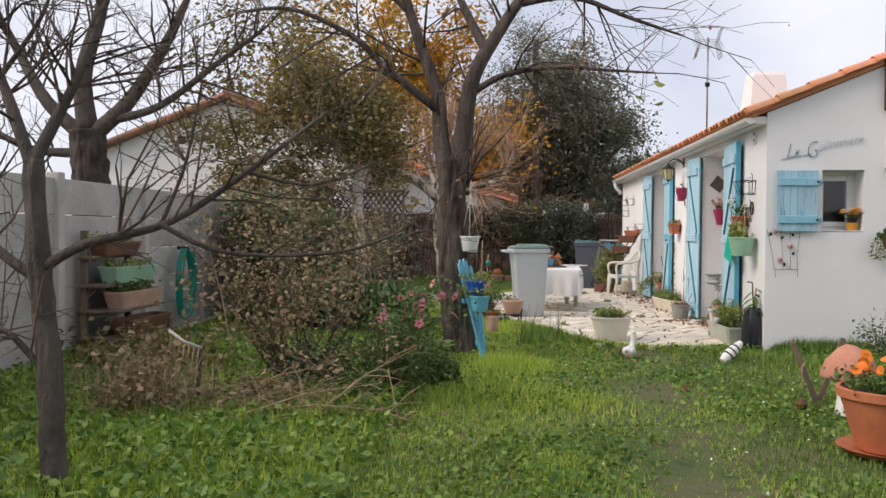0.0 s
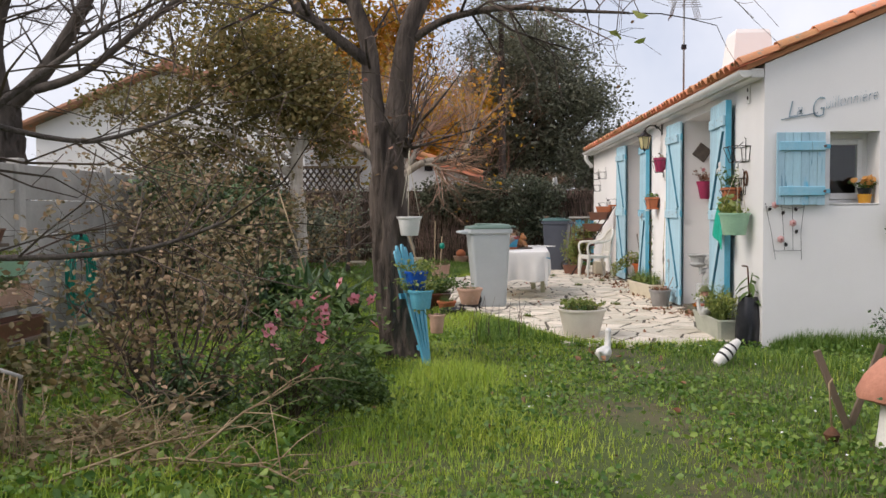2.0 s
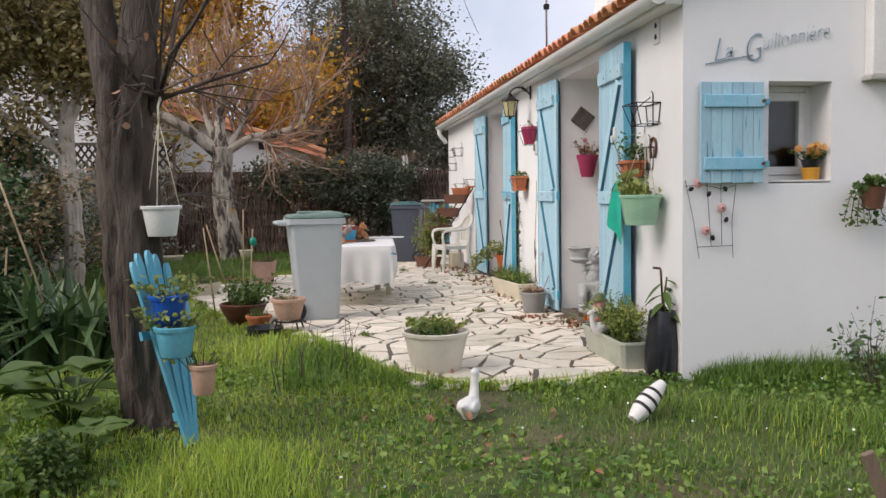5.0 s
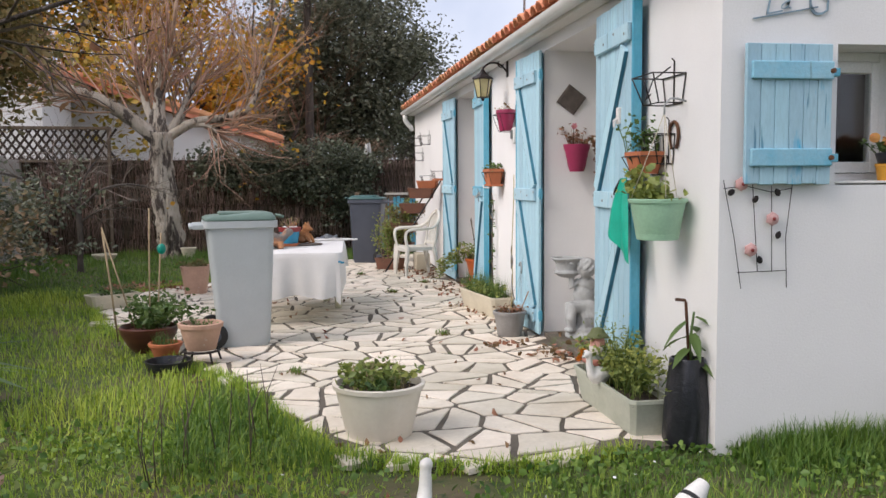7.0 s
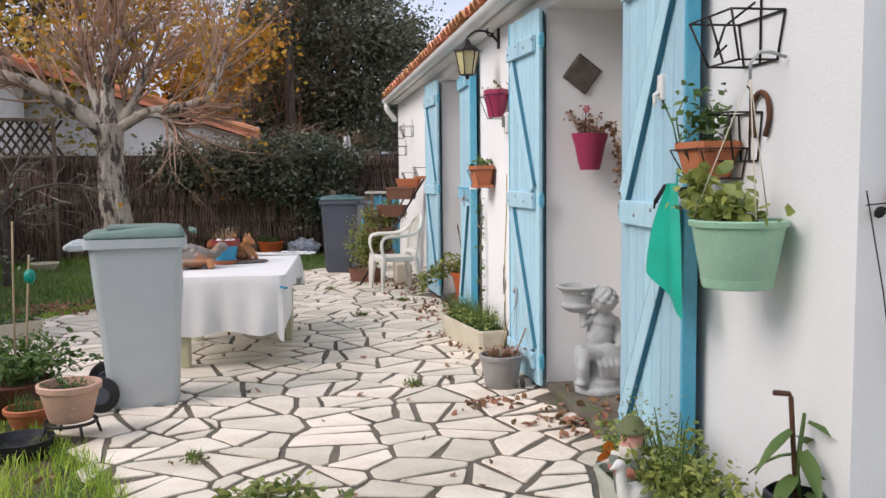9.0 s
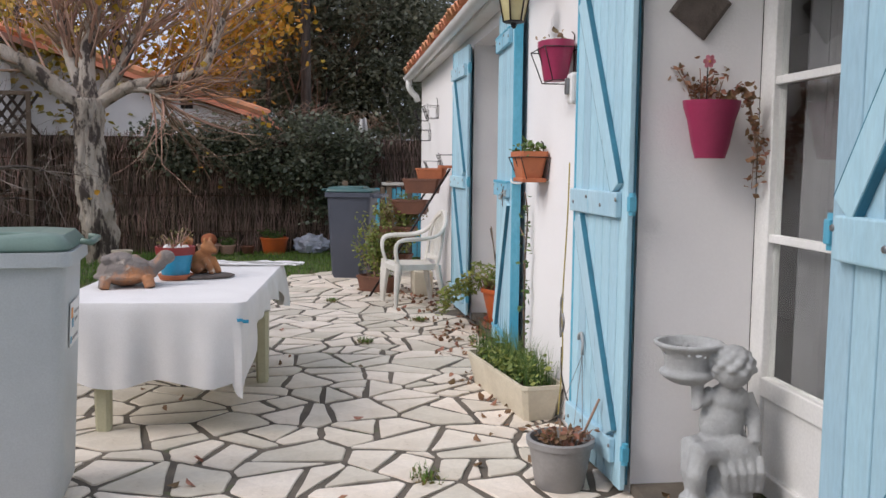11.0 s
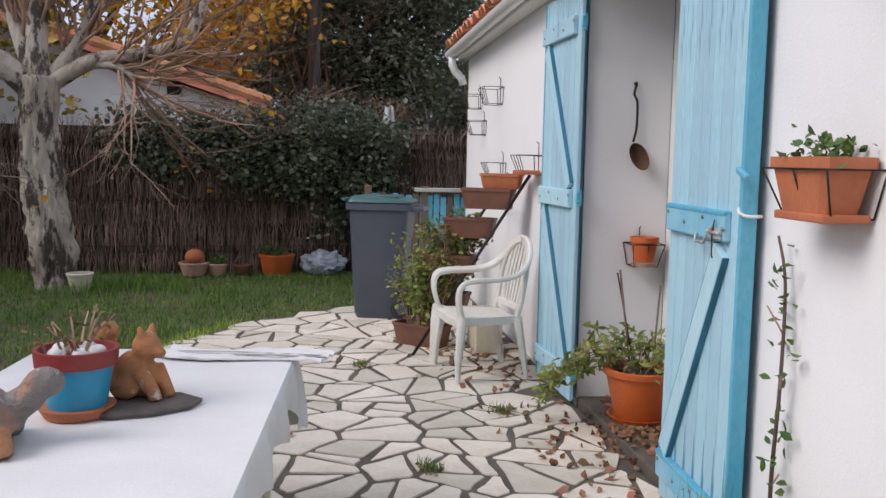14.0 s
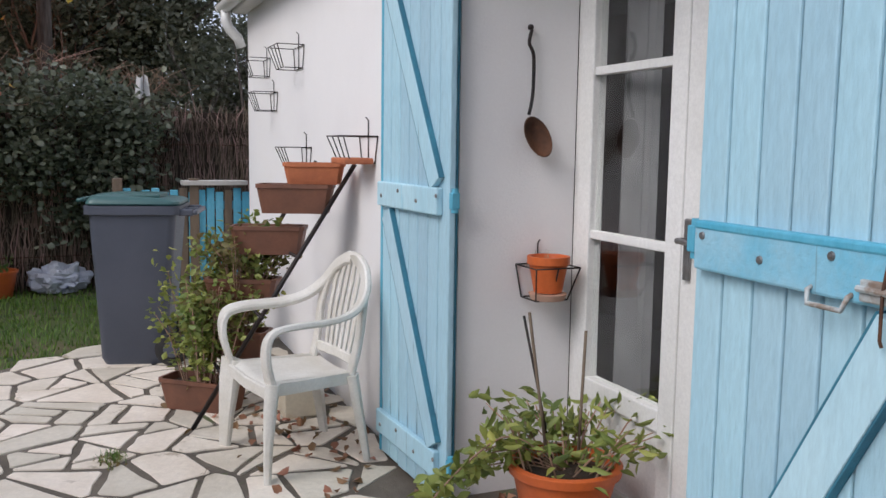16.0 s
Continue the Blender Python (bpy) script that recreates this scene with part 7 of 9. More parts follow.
def wheelie_bin(x, y, rz, body, lid, label, sticker=False):
    t = thing("wheelie_bin", x, y, 0.0, label, "bin", "wheeled bins", rz)
    t.scale = (1.07, 1.04, 1.07)
    b = B()
    rings = []
    for d0, d1, w, z in ((-0.15, 0.20, 0.36, 0.0), (-0.16, 0.22, 0.38, 0.04), (-0.235, 0.26, 0.47, 0.90), (-0.26, 0.285, 0.51, 0.905), (-0.26, 0.285, 0.51, 0.955), (-0.24, 0.265, 0.47, 0.955), (-0.22, 0.245, 0.44, 0.88)):
        rings.append([b.verts.new((px, py, z)) for px, py in rounded(d0, d1, w, 0.045)])
    for a, c in zip(rings, rings[1:]):
        for k in range(20):
            b.faces.new((a[k], a[(k + 1) % 20], c[(k + 1) % 20], c[k]))
    b.faces.new(rings[0]), b.faces.new(rings[-1])
    part("body", b, body, t, smooth=True)
    b = B()
    rings = []
    for g, z in ((-0.018, 0.957), (-0.012, 0.965), (-0.014, 0.978), (-0.04, 0.992), (-0.10, 1.0)):
        d0, d1, w, c = -0.27 - g, 0.29 + g, 0.50 + 2 * g, 0.05
        tilt = 0.02 if z > 0.99 else 0.0
        rings.append([b.verts.new((p[0], p[1], z + tilt * (p[0] > 0))) for p in rounded(d0, d1, w, c)])
    for a, c in zip(rings, rings[1:]):
        for k in range(20):
            b.faces.new((a[k], a[(k + 1) % 20], c[(k + 1) % 20], c[k]))
    b.faces.new(rings[0]), b.faces.new(rings[-1])
    ld = part("lid", b, lid, t, smooth=True)
    b = B()
    box(b, -0.14, 0.16, -0.15, 0.15, 0.992, 1.022, 0.012)
    part("lid_panel", b, lid, ld)
    strands("lid_grip", [([(0.30, -0.12, 0.985), (0.335, -0.12, 0.98), (0.335, 0.12, 0.98), (0.30, 0.12, 0.985)], 0.012)], lid, ld, 8)
    b = B()
    box(b, -0.36, -0.33, -0.22, 0.22, 0.90, 0.93, 0.012)
    for s in (-0.2, 0.0, 0.2):
        box(b, -0.335, -0.25, s - 0.018, s + 0.018, 0.895, 0.935, 0.008)
    part("handle", b, body, t)
    for s in (-1, 1):
        b = B()
        lathe(b, [(0, -0.025), (0.08, -0.025), (0.098, -0.018), (0.10, 0.0), (0.098, 0.018), (0.08, 0.025), (0, 0.025)], 28)
        bmesh.ops.transform(b, matrix=pose(-0.20, s * 0.225, 0.10, 90, 0, 0), verts=b.verts)
        wh = part("wheel", b, M_RUBBER, t, "black rubber wheel", smooth=True)
        b = B()
        lathe(b, [(0, -0.031), (0.045, -0.031), (0.05, -0.024), (0.05, 0.024), (0.045, 0.031), (0, 0.031)], 20)
        bmesh.ops.transform(b, matrix=pose(-0.20, s * 0.225, 0.10, 90, 0, 0), verts=b.verts)
        part("hub", b, M_BINDARK, wh)
    strands("axle", [([(-0.20, -0.2, 0.10), (-0.20, 0.2, 0.10)], 0.012)], M_STEEL, t, 8)
    if sticker:
        tilt = pose(0.2225, 0, 0.04, 0, 2.7, 0)
        b = B()
        box(b, 0.0015, 0.004, -0.12, 0.11, 0.55, 0.715, 0.0, tilt)
        st = part("sticker", b, M_PVC, t, "white sticker with a faded yellow and blue print")
        for y0, y1, z0, z1, m in ((-0.10, -0.06, 0.655, 0.695, M_YELFLOWER), (-0.08, -0.04, 0.62, 0.655, M_BLUEPOT), (-0.02, 0.09, 0.665, 0.675, M_CLOTH2), (-0.01, 0.06, 0.635, 0.645, M_STEEL), (-0.11, -0.085, 0.565, 0.59, M_BLUEPOT), (-0.07, 0.08, 0.57, 0.582, M_STEEL)):
            b = B()
            box(b, 0.0045, 0.0055, y0, y1, z0, z1, 0.0, tilt)
            part("print", b, m, st)
    return t


wheelie_bin(0.885, 13.87, 8, M_BINGREY, M_LIDGREEN, "light grey wheeled bin with a dark green lid on the paving", True)
wheelie_bin(2.46, 20.90, 166, M_BINDARK, mat("teal_lid_plastic", (0.05, 0.13, 0.125), (0.035, 0.10, 0.10), 4, 0.4, 0.1, 120), "slate grey wheeled bin with a green lid by the lawn edge")

# ---- table with cloth and ornaments ----
t = thing("garden_table", 1.33, 15.45, 0.0, "resin garden table hidden under a white cloth", "table", rz=-3)
for x, y in ((-0.25, -0.70), (0.42, 0.28), (-0.34, 0.40), (0.28, 0.86)):
    b = B()
    rings = []
    for s, z in ((0.032, 0.0), (0.036, 0.02), (0.045, 0.64)):
        rings.append([b.verts.new((x + s * u, y + s * v, z)) for u, v in ((1, 0.6), (0.6, 1), (-0.6, 1), (-1, 0.6), (-1, -0.6), (-0.6, -1), (0.6, -1), (1, -0.6))])
    for a, c in zip(rings, rings[1:]):
        for k in range(8):
            b.faces.new((a[k], a[(k + 1) % 8], c[(k + 1) % 8], c[k]))
    b.faces.new(rings[0]), b.faces.new(rings[-1])
    part("leg", b, M_RESIN, t)
b = B()
box(b, -0.47, 0.47, -0.80, 0.94, 0.635, 0.665, 0.012)
part("tabletop", b, M_RESIN, t)
t = thing("tablecloth", 1.33, 15.45, 0.0, "creased white tablecloth hanging in folds over the table", "tablecloth", rz=-3)
b = B()
TX, TY0, TY1, TR = 0.482, -0.815, 0.955, 0.07
outline = []
for cx, cy, a0 in ((TX - TR, TY1 - TR, 0), (-TX + TR, TY1 - TR, 90), (-TX + TR, TY0 + TR, 180), (TX - TR, TY0 + TR, 270)):
    for k in range(9):
        a = radians(a0 + 90 * k / 8)
        outline.append((cx + TR * math.cos(a), cy + TR * math.sin(a), math.cos(a), math.sin(a), k))
dense = []
for i in range(len(outline)):
    p, q = outline[i], outline[(i + 1) % len(outline)]
    L = math.hypot(q[0] - p[0], q[1] - p[1])
    m_ = max(1, int(L / 0.025))
    for k in range(m_):
        f_ = k / m_
        dense.append(tuple(p[j] + f_ * (q[j] - p[j]) for j in range(4)))
rows = []
for r_ in range(13):
    ring = []
    s_ = r_ / 12
    for i, (x, y, nx, ny) in enumerate(dense):
        corner = max(0.0, (abs(nx * ny) * 2)) ** 0.7
        drop = 0.27 + 0.10 * corner + 0.15 * (y < -0.75) + 0.02 * math.sin(0.35 * i)
        if y > 0.5:
            drop = 0.24 + 0.06 * corner
        along = (y - TY0) / (TY1 - TY0)
        if nx > 0.7 and 0.03 < along < 0.97:
            near_, far_ = max(0.0, 1 - (along - 0.03) / 0.16), max(0.0, 1 - (0.97 - along) / 0.14)
            drop = 0.17 + 0.25 * near_ ** 1.5 + 0.13 * far_ + 0.02 * math.sin(0.4 * i)
        fold = (0.020 * math.sin(0.34 * i + 1.3) + 0.012 * math.sin(0.81 * i)) * s_ + 0.03 * corner * s_ * math.sin(1.1 * i)
        out = 0.006 + 0.035 * s_ * (1 - s_) + fold
        z = 0.672 - drop * max(0, s_ - 0.03)
        ring.append(b.verts.new((x + nx * out * (r_ > 0), y + ny * out * (r_ > 0), z if r_ else 0.674)))
    rows.append(ring)
for a, c in zip(rows, rows[1:]):
    for k in range(len(a)):
        b.faces.new((a[k], a[(k + 1) % len(a)], c[(k + 1) % len(a)], c[k]))
inner = rows[0]
for q_ in (0.92, 0.75, 0.5, 0.25):
    ring = [b.verts.new((x * q_, 0.07 + (y - 0.07) * q_, 0.6745 + 0.002 * noise.noise(Vector((x * q_ * 4, y * q_ * 4, 0))))) for x, y, nx, ny in dense]
    for k in range(len(ring)):
        b.faces.new((ring[k], ring[(k + 1) % len(ring)], inner[(k + 1) % len(ring)], inner[k]))
    inner = ring
mid_ = b.verts.new((0, 0.07, 0.675))
for k in range(len(inner)):
    b.faces.new((mid_, inner[k], inner[(k + 1) % len(inner)]))
part("cloth", b, M_CLOTH, t, smooth=True)
b = B()
box(b, 0.445, 0.475, -0.845, -0.838, 0.585, 0.60, 0.002)
box(b, 0.47, 0.50, -0.83, -0.823, 0.575, 0.592, 0.002)
part("clip", b, M_BLUEPOT, t, "small blue tablecloth clip")
t = thing("folded_cloth", 1.68, 16.25, 0.677, "creased white cloth with a grey hem folded on the table", "cloth", rz=-20)
b = B()
bmesh.ops.create_grid(b, x_segments=20, y_segments=10, size=0.5)
for v in b.verts:
    v.co = Vector((0.62 * v.co.x, 0.16 * v.co.y + 0.06 * math.sin(5 * v.co.x), 0.007 + 0.022 * abs(math.sin(7 * v.co.y + 2.0 * v.co.x)) * (0.4 + abs(noise.noise(v.co * 6)))))
bmesh.ops.solidify(b, geom=b.faces[:], thickness=0.006)
part("fabric", b, M_CLOTH, t, smooth=True)
strands("hem", [([(-0.30, -0.07, 0.012), (-0.05, -0.06, 0.02), (0.12, -0.03, 0.022), (0.31, 0.02, 0.014)], 0.004), ([(-0.28, -0.045, 0.014), (-0.02, -0.03, 0.024), (0.30, 0.05, 0.014)], 0.003)], M_CLOTH2, t, 6)


def tortoise(b):
    ell(b, (0, 0, 0.085), (0.15, 0.12, 0.085))
    ell(b, (-0.03, 0, 0.12), (0.10, 0.085, 0.07))
    for k in range(9):
        ell(b, (-0.10 + 0.05 * (k % 4), -0.06 + 0.05 * (k // 3), 0.15), (0.03, 0.028, 0.02))
    lathe(b, [(0, 0.045), (0.165, 0.045), (0.17, 0.06), (0.15, 0.075), (0, 0.08)], 24, (0, 0, 0), sy=0.82)
    limb(b, [(0.12, 0, 0.08), (0.18, 0, 0.12), (0.20, 0, 0.15)], [0.045, 0.04, 0.038])
    ell(b, (0.215, 0, 0.155), (0.05, 0.042, 0.04))
    for sx in (-0.10, 0.11):
        for sy in (-0.10, 0.10):
            limb(b, [(sx, sy * 0.9, 0.06), (sx * 1.15, sy * 1.15, 0.0)], [0.035, 0.03])


soft_figure("tortoise_figure", 1.06, 15.24, 0.679, "stone tortoise figure with a terracotta head on the table", "garden figure", tortoise, mat("tortoise_stone", (0.24, 0.21, 0.19), (0.52, 0.24, 0.11), 3.0, 0.95, 1.0, 30, lo=0.50, hi=0.58, spots=((0.42, 0.37, 0.31), 14, 0.60), depth=0.02), 12, 0.006)
t = thing("blue_pot", 1.28, 15.53, 0.679, "sky blue pot with a dark red rim and bare succulent", "plant pot")
t.scale = (1.28, 1.28, 1.28)
b = B()
lathe(b, [(0, 0.02), (0.062, 0.02), (0.078, 0.115), (0.0, 0.115)], 28)
part("pot", b, M_BLUEPOT, t, smooth=True)
b = B()
lathe(b, [(0.079, 0.113), (0.087, 0.114), (0.090, 0.15), (0.080, 0.15), (0.074, 0.125), (0, 0.125)], 28)
part("rim", b, M_REDPOT, t, "dark red rim", smooth=True)
b = B()
lathe(b, [(0, 0), (0.07, 0), (0.082, 0.022), (0.072, 0.022), (0, 0.019)], 28)
part("saucer", b, M_TERRA, t, smooth=True)
for k in range(5):
    b = B()
    ell(b, (0.045 * math.cos(k * 1.3), 0.045 * math.sin(k * 1.3), 0.142), (0.02, 0.018, 0.015))
    part("pebble", b, M_TRIM, t)
greens(t, 60, 0.10, 0.10, 0.13, 0.10, (0.012, 0.025), M_L_OLIVE, 351, 12, stem_mat=M_TWIG)


def squirrel(b):
    ell(b, (0, 0, 0.045), (0.05, 0.035, 0.05))
    ell(b, (0.03, 0, 0.105), (0.032, 0.026, 0.03))
    limb(b, [(0.05, 0, 0.10), (0.075, 0, 0.092)], [0.018, 0.008])
    for s in (-1, 1):
        limb(b, [(0.03, s * 0.015, 0.13), (0.028, s * 0.02, 0.15)], [0.01, 0.005])
        limb(b, [(0.03, s * 0.025, 0.06), (0.06, s * 0.02, 0.02), (0.07, s * 0.02, 0.0)], [0.018, 0.015, 0.014])
        ell(b, (0.0, s * 0.035, 0.02), (0.035, 0.02, 0.022))
    limb(b, [(-0.04, 0, 0.02), (-0.085, 0, 0.05), (-0.09, 0, 0.11), (-0.06, 0, 0.14)], [0.02, 0.03, 0.032, 0.018])


soft_figure("squirrel_figure", 1.415, 15.65, 0.700, "terracotta squirrel figure beside the blue pot", "garden figure", squirrel, mat("squirrel_clay", (0.50, 0.22, 0.08), (0.30, 0.13, 0.06), 9, 0.85, 0.5, 60, spots=((0.58, 0.47, 0.36), 16, 0.60)), -30, 0.005).scale = (1.45, 1.45, 1.45)
t = thing("slate_piece", 1.44, 15.58, 0.679, "flat piece of dark slate lying on the tablecloth", "stone", rz=20)
b = B()
lathe(b, [(0, 0), (0.17, 0), (0.175, 0.01), (0.15, 0.020), (0, 0.022)], 9, sy=0.6)
for v in b.verts:
    v.co.x += 0.02 * noise.noise(v.co * 20)
part("slate", b, bpy.data.materials["slate"], t)


# ---- white plastic armchair ----
def band(name, line, half, thick, parent, side=(0, 1, 0)):
    """A moulded strap of rounded flat section along a line; half: half-widths, thick: half-thicknesses along it."""
    b, rings = B(), []
    for i, p in enumerate(line):
        d = (line[min(i + 1, len(line) - 1)] - line[max(i - 1, 0)]).normalized()
        s_ = Vector(side)
        s_ = (s_ - d * s_.dot(d)).normalized()
        n_ = d.cross(s_)
        w, h = half[i], thick[i]
        rings.append([b.verts.new(p + s_ * w * u + n_ * h * v) for u, v in ((1, -0.5), (1, 0.5), (0.8, 1), (-0.8, 1), (-1, 0.5), (-1, -0.5), (-0.8, -1), (0.8, -1))])
    for a, c in zip(rings, rings[1:]):
        for k in range(8):
            b.faces.new((a[k], a[(k + 1) % 8], c[(k + 1) % 8], c[k]))
    b.faces.new(rings[0]), b.faces.new(rings[-1])
    return part(name, b, M_PLASTIC, parent, smooth=True)


def armchair(x, y, rz):
    t = thing("garden_chair", x, y, 0.0, "white moulded plastic garden armchair with a slatted back", "chair", rz=rz)
    # local +x is the front
    b = B()
    bmesh.ops.create_grid(b, x_segments=18, y_segments=14, size=0.5)
    for v in b.verts:
        u, w = v.co.x, v.co.y
        roll = max(0.0, u - 0.36) / 0.14
        edge = max(0.0, abs(w) - 0.44) / 0.06
        v.co = Vector((0.015 + 0.46 * u - 0.012 * roll ** 2 - 0.03 * max(0, u) * (2 * w) ** 2, (0.50 - 0.07 * (0.5 - u)) * w, 0.415 + 0.018 * u - 0.020 * (1 - (2 * w) ** 2) - 0.045 * roll ** 2 - 0.03 * edge ** 2))
    bmesh.ops.solidify(b, geom=b.faces[:], thickness=0.014)
    part("seat", b, M_PLASTIC, t, smooth=True)
    for s in (-1, 1):
        ln = [Vector(p) for p in ((0.235, s * 0.275, 0.0), (0.228, s * 0.268, 0.15), (0.212, s * 0.258, 0.32), (0.200, s * 0.252, 0.42))]
        band("leg", ln, [0.030, 0.040, 0.054, 0.056], [0.014, 0.018, 0.026, 0.028], t, (0.45, s * 0.9, 0))
        ln = [Vector(p) for p in ((-0.255, s * 0.235, 0.0), (-0.225, s * 0.225, 0.18), (-0.190, s * 0.215, 0.40))]
        band("leg", ln, [0.020, 0.027, 0.034], [0.013, 0.017, 0.022], t, (0.6, s * 0.8, 0))
        ln = smooth_line([(0.205, s * 0.255, 0.40), (0.238, s * 0.275, 0.53), (0.222, s * 0.285, 0.625), (0.14, s * 0.288, 0.655), (-0.05, s * 0.282, 0.662), (-0.17, s * 0.262, 0.69), (-0.25, s * 0.215, 0.76), (-0.285, s * 0.15, 0.84), (-0.30, s * 0.06, 0.885), (-0.302, 0.0, 0.893)], 5)
        m_ = len(ln)
        band("armrest", ln, [0.040 - 0.010 * i / m_ for i in range(m_)], [0.015] * m_, t, (0.12, 1, 0.25 * s))
        ln = smooth_line([(-0.185, s * 0.205, 0.40), (-0.215, s * 0.212, 0.52), (-0.235, s * 0.215, 0.66), (-0.262, s * 0.19, 0.78)], 4)
        band("back_post", ln, [0.026] * len(ln), [0.012] * len(ln), t)
        band("side_rail", [Vector((0.20, s * 0.245, 0.385)), Vector((-0.19, s * 0.205, 0.385))], [0.010] * 2, [0.026] * 2, t)
    band("front_rail", [Vector((0.218, -0.235, 0.375)), Vector((0.225, 0, 0.37)), Vector((0.218, 0.235, 0.375))], [0.028] * 3, [0.010] * 3, t, (0, 0, 1))
    band("lower_back_rail", [Vector((-0.205, -0.205, 0.455)), Vector((-0.222, 0, 0.455)), Vector((-0.205, 0.205, 0.455))], [0.024] * 3, [0.009] * 3, t, (0, 0, 1))
    for k in range(6):
        w = -0.125 + 0.05 * k
        ln = [Vector((-0.215, w * 0.95, 0.46)), Vector((-0.245, w * 1.1, 0.64)), Vector((-0.280, w * 1.12, 0.79)), Vector((-0.298, w * 0.95, 0.875 - 1.6 * w * w))]
        band("slat", ln, [0.013, 0.015, 0.015, 0.012], [0.006] * 4, t)


armchair(2.975, 18.73, 190)


# ---- trough ladder behind the chair ----
t = thing("trough_ladder", 3.0, 19.6, 0.0, "leaning metal ladder stand carrying brown plastic troughs", "plant stand")
for s in (-0.35, 0.45):
    strands("rail", [([(-0.42, s, 0.0), (0.40, s - 0.05, 1.32)], 0.012)], M_IRON, t, 6)
for k, z in enumerate((0.25, 0.55, 0.85, 1.12)):
    strands("rung", [([(-0.42 + 0.82 * z / 1.32, -0.40, z), (-0.42 + 0.82 * z / 1.32, 0.50, z)], 0.009)], M_IRON, t, 6)


def trough(x, y, z, rz, l, material, label, growth=None, seed=1, w=0.17, h=0.15, tilt=0.0):
    q = thing("trough", x, y, z, label, "planter", "brown troughs", rz)
    box_pot(q, l * 0.88, w * 0.75, l, w, h, material)
    if growth:
        greens(q, growth[0], l * 0.5, w * 0.6, h - 0.04, growth[1], (0.025, 0.055), growth[2], seed, 26, 0.65, M_TWIG)
    return q


trough(3.13, 19.35, 1.065, 158, 0.38, M_BROWNPL, "brown plastic trough on the top rung of the ladder stand")
trough(3.02, 19.5, 0.84, 158, 0.38, M_BROWNPL, "brown plastic trough with dry soil on the ladder stand")
trough(2.90, 19.62, 0.55, 155, 0.38, M_BROWNPL, "brown plastic trough with yellowing plants on the ladder stand", (700, 0.34, M_L_PALE), 361)
trough(2.84, 19.72, 0.25, 152, 0.44, M_BROWNPL, "brown plastic trough with bushy green plants on the ladder stand", (800, 0.36, M_L_PALE), 362)
trough(2.68, 19.60, 0.0, 140, 0.44, M_BROWNPL, "brown trough of bushy herbs on the paving", (1300, 0.62, M_L_PALE), 363, 0.20, 0.17)
trough(3.22, 19.32, 1.215, 160, 0.30, M_TERRA, "small terracotta trough stacked on the brown one", None, 1, 0.15, 0.11)
for q_, n_, h_, sd_ in (((2.90, 19.60, 0.62), 420, 0.34, 364), ((2.76, 19.62, 0.34), 420, 0.36, 365)):
    t = thing("yellowing_herb", *q_, "yellowing bushy herb spilling from the ladder troughs", "plant")
    greens(t, n_, 0.24, 0.14, 0.03, h_, (0.025, 0.055), M_L_OLIVE, sd_, 24, 0.6, M_TWIG)
t = thing("stone_block", 3.14, 19.45, 0.0, "pale concrete block under the ladder stand", "block")
b = B()
box(b, -0.10, 0.10, -0.2, 0.2, 0.0, 0.25, 0.01)
part("block", b, M_CREAM, t)

# turquoise paling gate behind the dark bin
t = thing("paling_gate", 3.0, 22.7, 0.0, "low turquoise paling gate with grey posts near the fence", "gate")
for k in range(3, 25):
    b = B()
    x = -0.85 + 0.076 * k
    h = 1.02 + 0.02 * math.sin(k * 2.1)
    box(b, x - 0.033, x + 0.033, -0.01, 0.01, 0.04, h, 0.006)
    part("pale", b, M_BLUE2 if k % 5 else M_WOOD, t)
for z in (0.3, 0.85):
    b = B()
    box(b, -0.66, 1.12, 0.012, 0.045, z, z + 0.07, 0.005)
    part("rail", b, M_BLUE2, t)
for x in (-0.62, 0.0):
    b = B()
    box(b, x - 0.04, x + 0.04, -0.03, 0.05, 0.0, 1.12, 0.006)
    part("post", b, M_WOOD, t)
b = B()
box(b, -0.1, 0.45, -0.06, 0.12, 1.06, 1.10, 0.006)
part("shelf_board", b, M_CONC, t)

# pots along the foot of the fence
for x, y, r, h, m, lb, g in ((0.35, 23.75, 0.17, 0.16, M_TERRA_P, "wide terracotta bowl at the foot of the fence", None), (0.62, 23.8, 0.12, 0.14, M_TERRA_P, "small terracotta pot at the foot of the fence", 371), (1.32, 23.85, 0.21, 0.25, M_ORPL, "orange plastic pot with green leaves by the fence", 372), (0.92, 23.85, 0.10, 0.12, M_BROWNPL, "small brown pot by the fence", None), (-0.62, 22.5, 0.13, 0.19, M_CREAM, "small white pot at the foot of the plane tree", None), (-2.0, 22.3, 0.2, 0.12, M_CREAM, "low white planter on the grass by the fence", None)):
    t = thing("fence_pot", x, y, -0.02, lb, "plant pot", "pots by the fence")
    round_pot(t, r * 0.75, r, h, m, 0.018, 0.008)
    if g:
        greens(t, 160, r * 0.9, r * 0.9, h - 0.05, 0.16, (0.03, 0.06), M_L_GREEN, g, 14)
soft_figure("terracotta_lump", 0.36, 23.75, 0.10, "rounded terracotta ornament lying in the bowl", "ornament", lambda b: ell(b, (0, 0, 0.1), (0.12, 0.1, 0.1)), M_TERRA, 0, 0.01)
t = thing("plastic_sack", 1.88, 24.0, -0.02, "crumpled white and blue plastic sack on the grass", "sack")
b = B()
bmesh.ops.create_icosphere(b, subdivisions=4, radius=1.0)
for v in b.verts:
    n_ = noise.noise(v.co * 2.2) * 0.35 + noise.noise(v.co * 5) * 0.18
    v.co = Vector((v.co.x * 0.26 * (1 + n_), v.co.y * 0.18 * (1 + n_), max(0.0, 0.12 + v.co.z * 0.15 * (1 + 1.6 * n_))))
part("sack", b, M_BAGWHITE, t)

